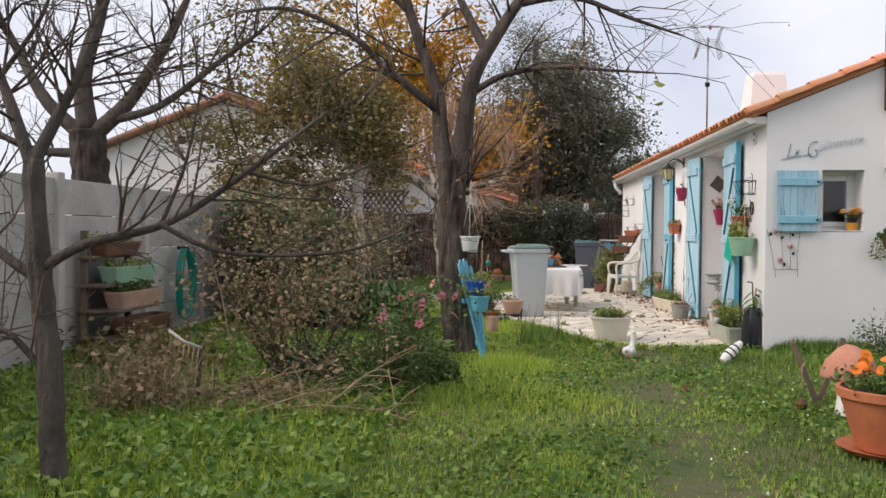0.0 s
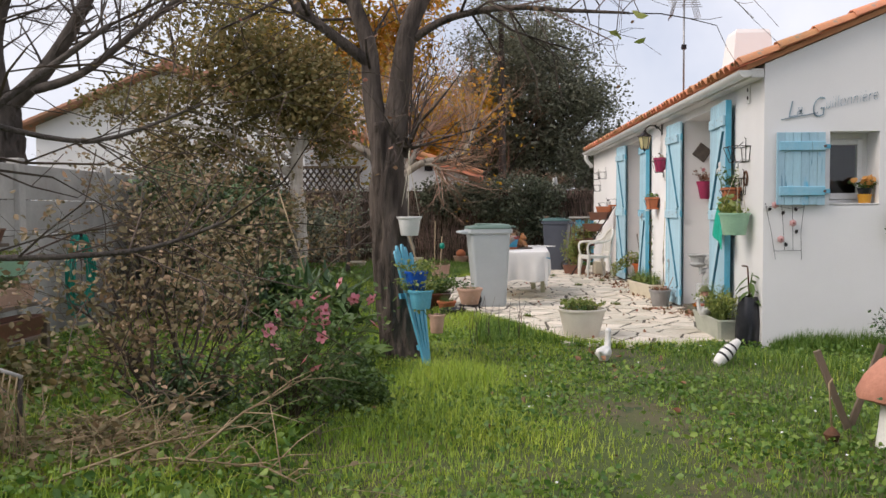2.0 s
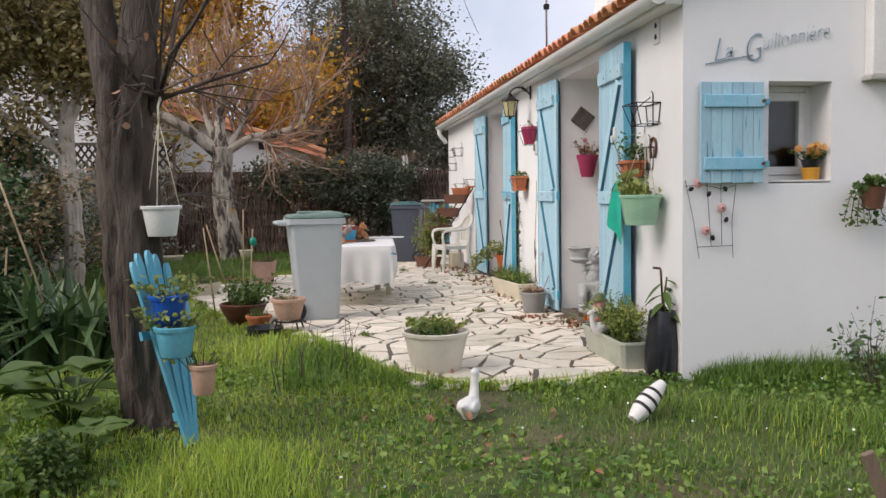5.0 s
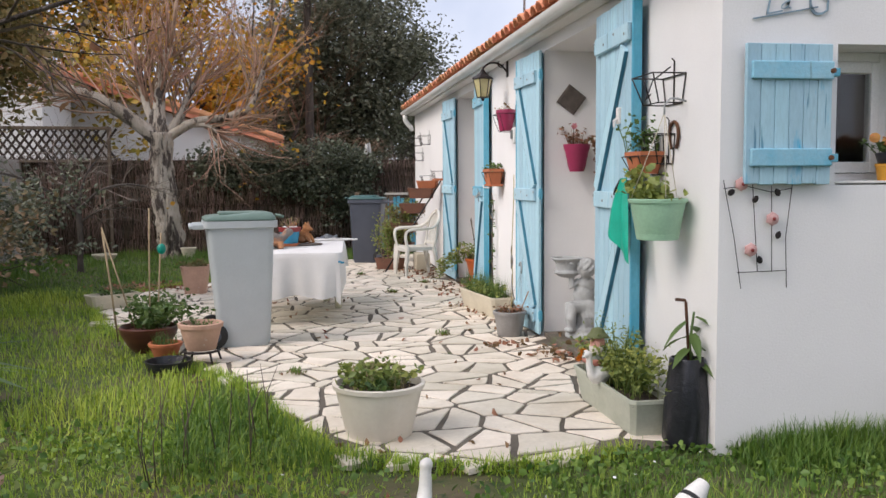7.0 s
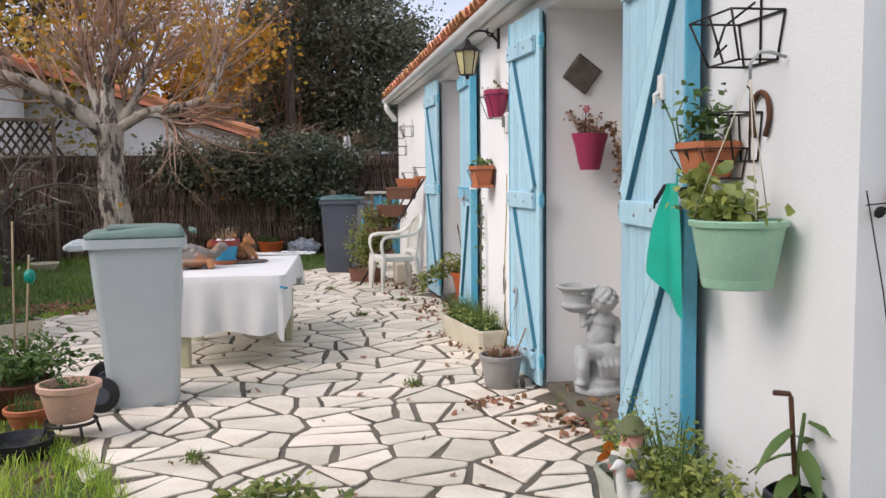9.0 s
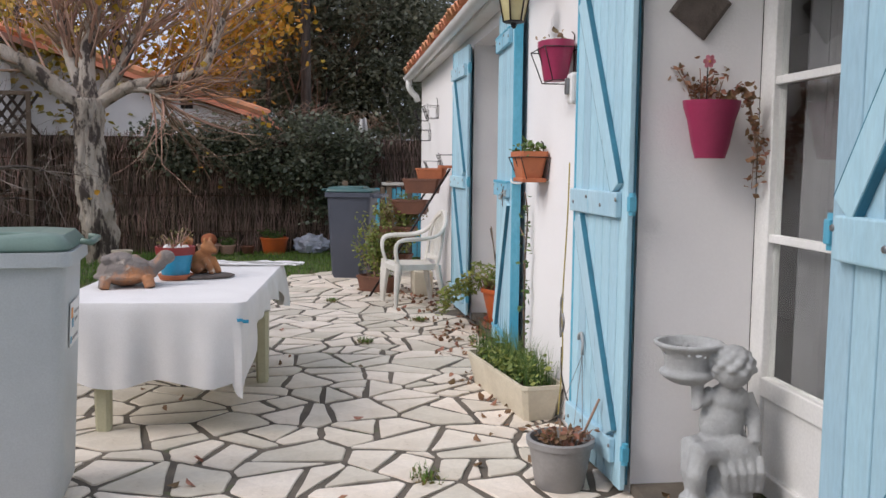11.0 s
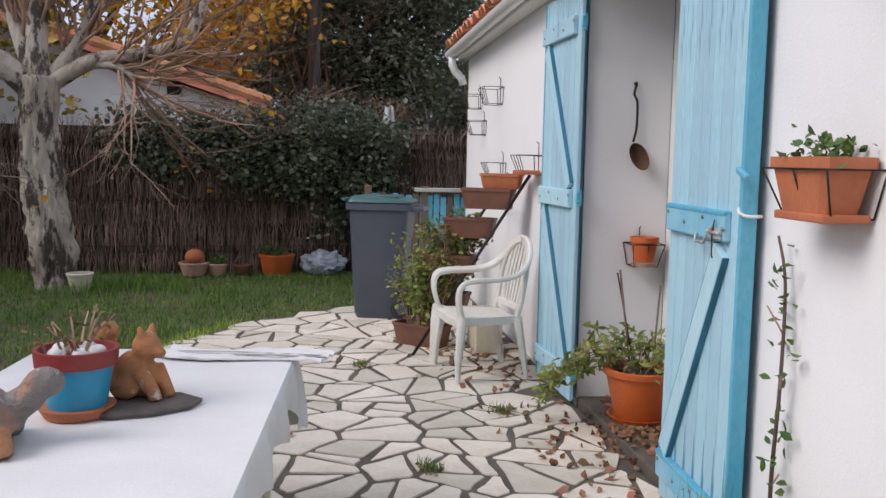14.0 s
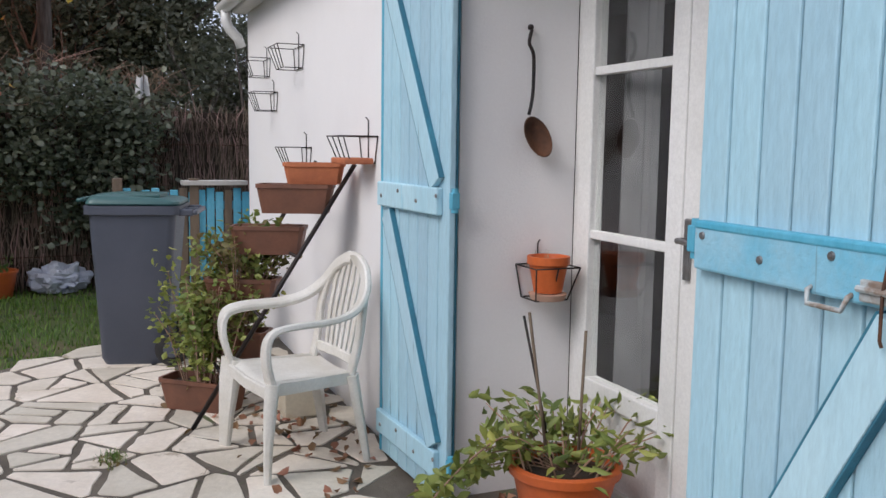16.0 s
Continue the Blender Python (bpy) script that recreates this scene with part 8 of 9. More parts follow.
t = thing("white_rag", 2.68, 24.0, 1.86, "small white rag caught on the fence top", "rag")
b = B()
bmesh.ops.create_grid(b, x_segments=6, y_segments=8, size=0.5)
for v in b.verts:
    v.co = Vector((0.10 * v.co.x * (1.2 - v.co.y * 0.5), 0.03 * math.sin(9 * v.co.x), 0.10 + 0.20 * v.co.y + 0.02 * math.sin(7 * v.co.x)))
bmesh.ops.solidify(b, geom=b.faces[:], thickness=0.004)
part("cloth", b, M_CLOTH, t, smooth=True)
strands("stick", [([(0, 0.02, -0.3), (0.01, 0.02, 0.3)], 0.008)], M_WOOD, t, 5)

# pots left of the bin
t = thing("pink_pot", 0.66, 13.12, 0.10, "pale pink terracotta-coloured pot with sprouting weeds on a low stand", "plant pot")
round_pot(t, 0.105, 0.155, 0.20, M_TERRA_P, 0.022, 0.008)
greens(t, 70, 0.12, 0.12, 0.15, 0.08, (0.015, 0.03), M_L_GREEN, 381, 14)
t = thing("pot_stand", 0.66, 13.12, 0.0, "low black metal pot stand", "stand")
strands("ring", [([(0.13 * math.cos(a * math.pi / 8), 0.13 * math.sin(a * math.pi / 8), 0.09) for a in range(17)], 0.010)], M_IRON, t, 6)
for k in range(4):
    a = k * math.pi / 2 + 0.6
    strands("leg", [([(0.13 * math.cos(a), 0.13 * math.sin(a), 0.09), (0.16 * math.cos(a), 0.16 * math.sin(a), 0.0)], 0.009)], M_IRON, t, 6)
t = thing("glazed_pot", 0.18, 13.75, -0.02, "dark brown glazed bowl of leafy green plants at the patio edge", "plant pot")
b = B()
lathe(b, [(0, 0), (0.12, 0), (0.17, 0.06), (0.22, 0.15), (0.235, 0.20), (0.22, 0.21), (0.20, 0.17), (0, 0.16)], 30)
part("pot", b, mat("dark_brown_glaze", (0.085, 0.03, 0.022), (0.14, 0.05, 0.03), 3, 0.3, 0.1, 60, stretch=(1, 1, 6)), t, smooth=True)
greens(t, 900, 0.34, 0.30, 0.17, 0.26, (0.03, 0.06), M_L_GREEN, 382, 34)
for dx, dy, tx, h in ((-0.08, 0.0, -0.26, 1.0), (0.0, 0.05, 0.02, 1.15), (0.06, 0.03, 0.05, 0.95)):
    strands("cane", [([(dx, dy, 0.1), (dx + tx * 0.5, dy, h * 0.55), (dx + tx, dy + 0.02, h)], 0.007)], M_STRAW, t, 6)
b = B()
ell(b, (0.11, 0.05, 0.82), (0.035, 0.03, 0.045))
part("cane_cap", b, M_HOSE, t)
t = thing("small_terracotta_pot", 0.36, 13.40, -0.01, "small orange pot of grass at the patio edge", "plant pot")
round_pot(t, 0.08, 0.12, 0.12, M_TERRA, 0.018, 0.006)
tuft(t, 120, 0.09, 0.09, 0.08, 0.16, M_L_GREEN, 383)
t = thing("black_tray", 0.45, 12.95, -0.01, "black plastic tray in the grass", "tray")
b = B()
lathe(b, [(0, 0), (0.15, 0), (0.17, 0.07), (0.155, 0.07), (0.14, 0.02), (0, 0.02)], 22)
part("tray", b, M_BAGBLACK, t, smooth=True)
t = thing("stone_planter", 0.12, 17.35, -0.01, "square weathered stone-coloured planter with weeds", "planter")
box_pot(t, 0.24, 0.24, 0.32, 0.32, 0.34, M_TERRA_P)
greens(t, 160, 0.16, 0.16, 0.30, 0.10, (0.03, 0.05), M_L_OLIVE, 384, 16)
t = thing("white_planter", -0.62, 16.25, 0.0, "long pale trough in the grass beside the patio", "planter", rz=35)
box_pot(t, 0.46, 0.18, 0.52, 0.24, 0.15, M_CREAM)
greens(t, 160, 0.24, 0.11, 0.11, 0.12, (0.03, 0.05), M_L_GREEN, 385, 16)
# dead flower stalks in the grass in front of the patio
t = thing("dry_stalks", 1.05, 10.9, -0.03, "bare reddish flower stalks standing in the grass", "plant")
rng = np.random.default_rng(386)
for k in range(15):
    x_, y_ = rng.uniform(-0.5, 0.3), rng.uniform(-0.5, 0.5)
    strands("stalk", [([(x_, y_, 0), (x_ + rng.normal(0, 0.015), y_, 0.2), (x_ + rng.normal(0.02, 0.04), y_ + rng.normal(0, 0.04), rng.uniform(0.32, 0.5))], [0.004, 0.0035, 0.002])], M_TWIG_D, t, 4)

# ---- by the big tree: hanging pot and blue pallet with pots ----
t = thing("hanging_basket", 0.17, 9.72, 1.06, "white plastic pot hanging by cords from the tree", "plant pot")
round_pot(t, 0.072, 0.102, 0.165, M_PVC, 0.012, 0.006)
for k in range(3):
    a = k * 2.094 + 0.5
    strands("cord", [([(0.10 * math.cos(a), 0.10 * math.sin(a), 0.16), (0.0, 0.01, 0.63)], 0.0035)], M_CREAM, t, 5)
strands("hook", [([(0, 0.01, 0.60), (0, 0.01, 0.70), (0.005, 0.05, 0.75), (0.0, 0.09, 0.74)], 0.007)], M_CREAM, t, 6)
t = thing("slat_fan", 0.33, 9.44, -0.02, "turquoise fan of rounded wooden slats leaning on the tree", "plant stand")
axis = Vector((-0.21, 0.17, 0.95)).normalized()
side_ = Vector((0.20, 0.92, 0.30))
side_ = (side_ - axis * side_.dot(axis)).normalized()
deep = axis.cross(side_).normalized()
for k in range(-2, 5):
    a_ = radians(4.2 * k)
    d_ = axis * math.cos(a_) + side_ * math.sin(a_)
    s_ = side_ * math.cos(a_) - axis * math.sin(a_)
    L, o_ = 1.05 - 0.014 * k * k, side_ * 0.014 * k + deep * (0.011 * (k % 2))
    b = B()
    rows = []
    for f_, w_ in ((0.0, 0.020), (0.5, 0.024), (0.93, 0.031), (0.975, 0.025), (1.0, 0.010)):
        rows.append([b.verts.new(o_ + d_ * L * f_ + s_ * w_ * u + deep * 0.008 * v) for u, v in ((-1, -1), (1, -1), (1, 1), (-1, 1))])
    for p_, q_ in zip(rows, rows[1:]):
        for j in range(4):
            b.faces.new((p_[j], p_[(j + 1) % 4], q_[(j + 1) % 4], q_[j]))
    b.faces.new(rows[0]), b.faces.new(rows[-1])
    part("slat", b, M_BLUE2, t)
for h_, w_ in ((0.16, 0.075), (0.60, 0.22)):
    b = B()
    c_ = axis * h_ + deep * 0.026
    vs = [b.verts.new(c_ + side_ * (w_ * u + 0.02) + axis * 0.022 * v + deep * 0.008 * q_) for q_ in (-1, 1) for u, v in ((-1, -1), (1, -1), (1, 1), (-1, 1))]
    for q_ in ((0, 1, 2, 3), (4, 5, 6, 7), (0, 1, 5, 4), (1, 2, 6, 5), (2, 3, 7, 6), (3, 0, 4, 7)):
        b.faces.new([vs[j] for j in q_])
    part("rail", b, M_BLUE2, t)
for px_, py_, pz_, r_, m, lb, sd in ((0.25, 9.40, 0.62, 0.095, M_ROYAL, "royal blue bucket of green plants tied to the slats", 391), (0.29, 9.33, 0.47, 0.100, M_BLUE2, "turquoise pot with trailing green plants on the slats", 392), (0.42, 9.33, 0.27, 0.066, M_TERRA_P, "small pale terracotta pot tied to the slats", 393)):
    q = thing("tied_pot", px_, py_, pz_, lb, "plant pot")
    round_pot(q, r_ * 0.72, r_, 0.155, m, 0.015, 0.005)
    greens(q, 170 if sd < 393 else 30, r_ * 1.7, r_ * 1.5, 0.12, 0.13, (0.02, 0.045), M_L_PALE, sd, 18)
    strands("tie", [([(0, r_ * 0.9, 0.12), (-0.03, r_ + 0.03, 0.13), (-0.06, r_ + 0.06, 0.11)], 0.005)], M_STRAW, q, 5)

# ---- gable wall: name, wire flower trellis, window flowers, trailing plant ----
name_bm = B()
for body_, size_, x_, w_, z_ in (("L", 0.23, 0.0, 0.115, -0.015), ("a", 0.15, 0.095, 0.075, 0.0), ("G", 0.27, 0.225, 0.16, -0.06), ("uillonnière", 0.165, 0.365, 0.50, 0.0)):
    cu = bpy.data.curves.new("house_name", "FONT")
    cu.body, cu.size, cu.extrude, cu.shear, cu.offset = body_, size_, 0.003, 0.38, -0.0066
    tmp = new("house_name_text", cu)
    me = bpy.data.meshes.new_from_object(tmp.evaluated_get(bpy.context.evaluated_depsgraph_get()))
    bpy.data.objects.remove(tmp)
    wd = max(v.co.x for v in me.vertices)
    me.transform(Matrix.Translation((x_, z_, 0)) @ Matrix.Diagonal((w_ / wd, 1, 1, 1)))
    name_bm.from_mesh(me)
box(name_bm, -0.04, 0.30, -0.020, -0.013, -0.003, 0.003)
me = bpy.data.meshes.new("house_name_sign")
name_bm.to_mesh(me)
name_bm.free()
me.materials.append(mat("blue_grey_wire", (0.30, 0.43, 0.52), (0.14, 0.20, 0.25), 6, 0.5, 0.1, 50))
nm = tagged(new("house_name_sign", me), "blue-grey slanted wire lettering of the house name on the gable", "sign")
nm.matrix_world = Matrix.Translation((3.62, GY - 0.008, 2.125)) @ pose(0, 0, 0, 0, -10.5, 0) @ pose(0, 0, 0, 90, 0, 0)
t = thing("wire_trellis", 3.44, GY - 0.02, 0.80, "thin wire trellis with rusty metal flowers on the gable", "wall ornament")
strands("frame", [([(0.10, 0, 0.0), (0.06, 0, 0.25), (0.0, 0, 0.53)], 0.0022), ([(0.34, 0, 0.0), (0.33, 0, 0.25), (0.36, 0, 0.52)], 0.0022), ([(0.185, 0, 0.08), (0.15, 0, 0.52)], 0.0022), ([(0.26, 0, 0.08), (0.25, 0, 0.50)], 0.0022), ([(0.08, 0, 0.08), (0.34, 0, 0.085)], 0.0022), ([(0.0, 0, 0.49), (0.12, 0, 0.50), (0.25, 0, 0.47), (0.36, 0, 0.49)], 0.002)], M_IRON, t, 5)
for x_, z_ in ((0.09, 0.51), (0.255, 0.34), (0.145, 0.19)):
    b = B()
    lathe(b, [(0, 0.012), (0.012, 0.012), (0.03, 0.004), (0.036, -0.006)], 12)
    for i, v in enumerate(b.verts):
        if math.hypot(v.co.x, v.co.y) > 0.03 and i % 2:
            v.co *= 0.82
    bmesh.ops.transform(b, matrix=pose(x_, -0.01, z_, 90, 0, 0), verts=b.verts)
    fl_ = part("metal_flower", b, mat("faded_pink_tin", (0.66, 0.40, 0.38), (0.55, 0.30, 0.28), 20, 0.6, 0.2, 60), t, "faded pink tin flower")
    b = B()
    ell(b, (x_, -0.025, z_), (0.009, 0.006, 0.009))
    part("heart", b, M_REDPOT, fl_)
for x_, z_, a_ in ((0.15, 0.42, 40), (0.29, 0.45, -30), (0.28, 0.24, 20), (0.20, 0.12, -20), (0.02, 0.46, 60)):
    b = B()
    lathe(b, [(0, 0), (0.012, 0.008), (0.016, 0.02), (0.012, 0.034), (0, 0.044)], 10, sy=0.2)
    bmesh.ops.transform(b, matrix=pose(x_, -0.006, z_, 0, a_, 0), verts=b.verts)
    part("metal_leaf", b, M_IRON, t)
t = thing("window_pot", 4.40, GY + 0.10, WZ0 + 0.012, "yellow pot with apricot chrysanthemums on the window sill", "plant pot")
b = B()
lathe(b, [(0, 0), (0.052, 0), (0.062, 0.07), (0.066, 0.072), (0.066, 0.085), (0, 0.08)], 24)
part("pot", b, mat("yellow_pot", (0.70, 0.34, 0.03), (0.60, 0.28, 0.03), 6, 0.5, 0.1, 50), t, smooth=True)
b = B()
lathe(b, [(0, 0.08), (0.05, 0.08), (0.068, 0.14), (0, 0.15)], 20)
part("inner_pot", b, M_BAGBLACK, t, smooth=True)
greens(t, 120, 0.10, 0.08, 0.13, 0.08, (0.02, 0.04), M_L_GREEN, 395, 12)
rng = np.random.default_rng(396)
blossom(t, [(rng.normal(0, 0.055), -0.03 + rng.normal(0, 0.03), 0.21 + rng.normal(0, 0.022)) for k in range(24)], 0.024, M_YELFLOWER, 9, 6)
t = thing("trailing_plant", 4.66, GY - 0.02, 1.12, "trailing green plant hanging from a wall pot on the gable", "plant")
b = B()
lathe(b, [(0, 0), (0.06, 0), (0.09, 0.14), (0.095, 0.15), (0, 0.14)], 20, (0.06, -0.11, 0.0))
part("pot", b, M_BROWNPL, t, smooth=True)
rng = np.random.default_rng(397)
ln = [(smooth_line([(0.06, -0.11, 0.14), (0.0 + 0.02 * k, -0.14, 0.20), (-0.10 + 0.03 * k, -0.12, 0.10), (-0.13 + 0.05 * k, -0.08, -0.08 - 0.02 * (k % 3))], 4), 0.003) for k in range(7)]
strands("stemwork", ln, M_L_GREEN, t, 4)["kind"] = "stuff"
c = np.concatenate([np.array(q)[None] + rng.normal(0, 0.018, (3, 3)) for l in ln for q in l[0]])
leaves("leaves", c, rng.uniform(0.025, 0.05, len(c)), M_L_GREEN, t, rng, 0.8)
strands("bracket", [([(0.06, 0.02, 0.02), (0.06, -0.06, -0.01), (0.06, -0.15, 0.0)], 0.006)], M_IRON, t, 5)
t = thing("meter_box", 4.72, GY, 2.02, "white box unit fixed high on the gable wall", "wall box")
b = B()
box(b, 0.0, 0.75, -0.10, 0.0, 0.0, 0.62, 0.012)
part("cover", b, M_TRIM, t)
b = B()
box(b, -0.02, 0.77, -0.12, -0.0, -0.03, -0.002, 0.006)
part("sill", b, M_CONC, t)
t = thing("grey_pole", 4.58, GY - 0.5, 0.0, "dark grey pole fixed above the wall box", "pole")
t.location = (4.70, GY - 0.05, 2.64)
strands("pole", [([(0, 0, 0.0), (0.0, 0, 1.6)], 0.035)], M_WOOD, t, 10)
sh_, tp_, rn_ = shrub("wall_shrub", 4.55, 9.95, "thin dark-leaved shrub against the gable", 9, 0.62, 0.5, M_L_STRAP, 190, (0.03, 0.055), 398, depth=3, lean=0.9, r=0.006)

# ---- right of the path: marigold pot, mushroom ornament, forked stakes ----
t = thing("marigold_pot", 2.80, 5.75, 0.0, "large terracotta pot of orange marigolds on its saucer in the grass", "plant pot")
round_pot(t, 0.19, 0.285, 0.36, M_TERRA, 0.035, 0.018, saucer=0.30)
greens(t, 900, 0.27, 0.27, 0.32, 0.16, (0.025, 0.05), M_L_GREEN, 401, 40)
rng = np.random.default_rng(402)
blossom(t, [(rng.uniform(-0.2, 0.2), rng.uniform(-0.22, 0.2), 0.50 + rng.uniform(-0.04, 0.05)) for k in range(19)], 0.03, M_ORANGE, 12, 7)
t = thing("mushroom_ornament", 3.02, 6.95, -0.02, "stone mushroom ornament with a pink cap and white stem", "garden ornament")
b = B()
lathe(b, [(0, 0), (0.10, 0), (0.085, 0.12), (0.075, 0.24), (0, 0.25)], 20)
part("stem", b, M_TRIM, t, smooth=True)
b = B()
lathe(b, [(0, 0.23), (0.10, 0.24), (0.19, 0.27), (0.195, 0.30), (0.16, 0.39), (0.09, 0.47), (0.03, 0.50), (0, 0.505)], 24)
for v in b.verts:
    v.co += 0.012 * Vector((noise.noise(v.co * 12), noise.noise(v.co * 12 + Vector((3, 0, 0))), noise.noise(v.co * 12 + Vector((0, 4, 0)))))
part("cap", b, M_BRICKPINK, t, "rough pink cap", smooth=True)
t = thing("forked_stakes", 2.90, 7.3, -0.03, "crossed weathered wooden stakes stuck in the grass", "stake")
for a_, h_ in ((-22, 0.52), (20, 0.55)):
    b = B()
    box(b, -0.02, 0.02, -0.012, 0.012, 0.0, h_, 0.004, pose(0.02, 0.0, 0.0, 0, a_, 0) @ Matrix.Translation((0, 0.02 * (a_ > 0), 0)))
    part("stake", b, M_WOOD, t)
strands("cane", [([(-0.10, -0.05, 0), (-0.12, -0.05, 0.30), (-0.10, -0.05, 0.33)], 0.006)], M_STRAW, t, 5)
t = thing("metal_dish", 2.70, 7.0, 0.0, "small rusty metal dish half hidden in the grass", "dish")
b = B()
lathe(b, [(0, 0.0), (0.03, 0.0), (0.045, 0.04), (0.04, 0.045), (0.02, 0.07), (0, 0.085)], 16)
part("dish", b, M_RUST, t, smooth=True)
t = thing("striped_ornament", 2.76, 9.5, -0.03, "white and black striped stone bird ornament tilted in the grass", "garden ornament", rz=25)
for k in range(15):
    b = B()
    dark_ = k % 3 == 1 and 1 < k < 13
    r_ = [0.012 + 0.050 * math.sin(math.pi * (0.10 + 0.80 * j / 15)) ** 0.8 * (1.08 - 0.35 * j / 15) + 0.001 * dark_ for j in (k, k + 1)]
    lathe(b, [(0, 0), (r_[0], 0), (r_[1], 0.0195), (0, 0.0195)], 18)
    bmesh.ops.transform(b, matrix=pose(0, 0, 0.035, 0, 52, 0) @ Matrix.Translation((0, 0, 0.0195 * k - 0.03)), verts=b.verts)
    part("band", b, M_RUBBER if dark_ else M_TRIM, t, smooth=True)
for x_, y_, tx, h_ in ((-1.0, 11.9, -0.45, 1.5), (-1.6, 12.2, 0.1, 0.9), (-1.85, 14.8, -0.3, 1.0), (-0.15, 14.2, -0.1, 0.95)):
    t = thing("garden_cane", x_, y_, -0.02, "thin leaning bamboo cane among the beds", "cane", "garden canes")
    strands("cane", [([(0, 0, 0), (tx * 0.5, 0.02, h_ * 0.5), (tx, 0, h_)], 0.009)], M_STRAW, t, 6)

# ---- west wall: planter rack and hose ----
t = thing("planter_rack", -3.4, 9.35, 0.0, "stepped wooden rack against the concrete wall", "plant stand")
for y_ in (-0.5, 0.5):
    b = B()
    box(b, -0.22, -0.16, y_ - 0.03, y_ + 0.03, 0.0, 1.25, 0.006)
    box(b, 0.25, 0.31, y_ - 0.03, y_ + 0.03, 0.0, 0.30, 0.006)
    part("upright", b, M_WOOD, t)
for k, z_ in enumerate((0.20, 0.47, 0.72, 1.0)):
    b = B()
    box(b, -0.22, 0.32 - 0.13 * k, -0.58, 0.58, z_ - 0.03, z_, 0.005)
    part("shelf", b, M_WOOD, t)
trough(-3.22, 9.35, 0.20, 88, 0.95, M_BROWNPL, "long brown trough on the lowest shelf of the wall rack", None, 1, 0.24, 0.17)
trough(-3.32, 9.40, 0.47, 88, 0.95, M_TERRA_P, "long terracotta trough with green plants on the wall rack", (360, 0.14, M_L_GREEN), 411, 0.24, 0.17)
trough(-3.40, 9.45, 0.72, 88, 0.95, M_MINT, "long pale green trough with green plants on the wall rack", (220, 0.12, M_L_PALE), 412, 0.24, 0.17)
trough(-3.48, 9.30, 1.0, 88, 0.80, M_BROWNPL, "dark trough of mossy plants on the top of the wall rack", (420, 0.12, M_L_PALE), 413, 0.2, 0.14)
t = thing("hose_coil", WLX + 0.16, 11.45, 0.18, "green garden hose coiled on a hook on the concrete wall", "hose")
rng = np.random.default_rng(421)
for k in range(14):
    w_, h_ = rng.uniform(0.16, 0.34), rng.uniform(0.6, 0.85)
    a_ = rng.normal(0, 0.04)
    strands("loop", [(smooth_line([(0.01 * k * 0.5, -w_ * 0.3, 0.85), (0.02 + 0.004 * k, -w_, 0.5 + a_), (0.03, -w_ * 0.7, 0.85 - h_), (0.03, w_ * 0.6 + a_, 0.84 - h_), (0.02 + 0.004 * k, w_, 0.45), (0.01 * k * 0.5, w_ * 0.3, 0.85)], 5), 0.009)], M_HOSE, t, 6)
b = B()
box(b, -0.07, 0.05, -0.05, 0.05, 0.83, 0.87, 0.006)
part("hook", b, M_IRON, t)

# lattice panel and shed-like trellis top at the west end of the fence
t = thing("lattice_panel", -3.35, 23.62, 1.70, "brown diamond lattice panel above the fence", "trellis", rz=fang)
for x0, x1, z0, z1 in ((-1.05, 1.25, 0.60, 0.66), (-1.05, 1.25, 0.0, 0.05)):
    b = B()
    box(b, x0, x1, -0.03, 0.03, z0, z1, 0.005)
    part("rail", b, M_WOOD, t)
for k in range(15):
    for s in (-1, 1):
        b = B()
        box(b, -0.021, 0.021, -0.006, 0.006, -0.36, 0.36, 0.002, pose(-0.90 + 0.145 * k, 0.012 * s, 0.33, 0, 35 * s, 0))
        part("lath", b, M_LATTICE, t)
for x_ in (-1.0, 1.2):
    b = B()
    box(b, x_ - 0.03, x_ + 0.03, -0.035, 0.035, -1.7, 0.66, 0.005)
    part("post", b, M_WOOD, t)

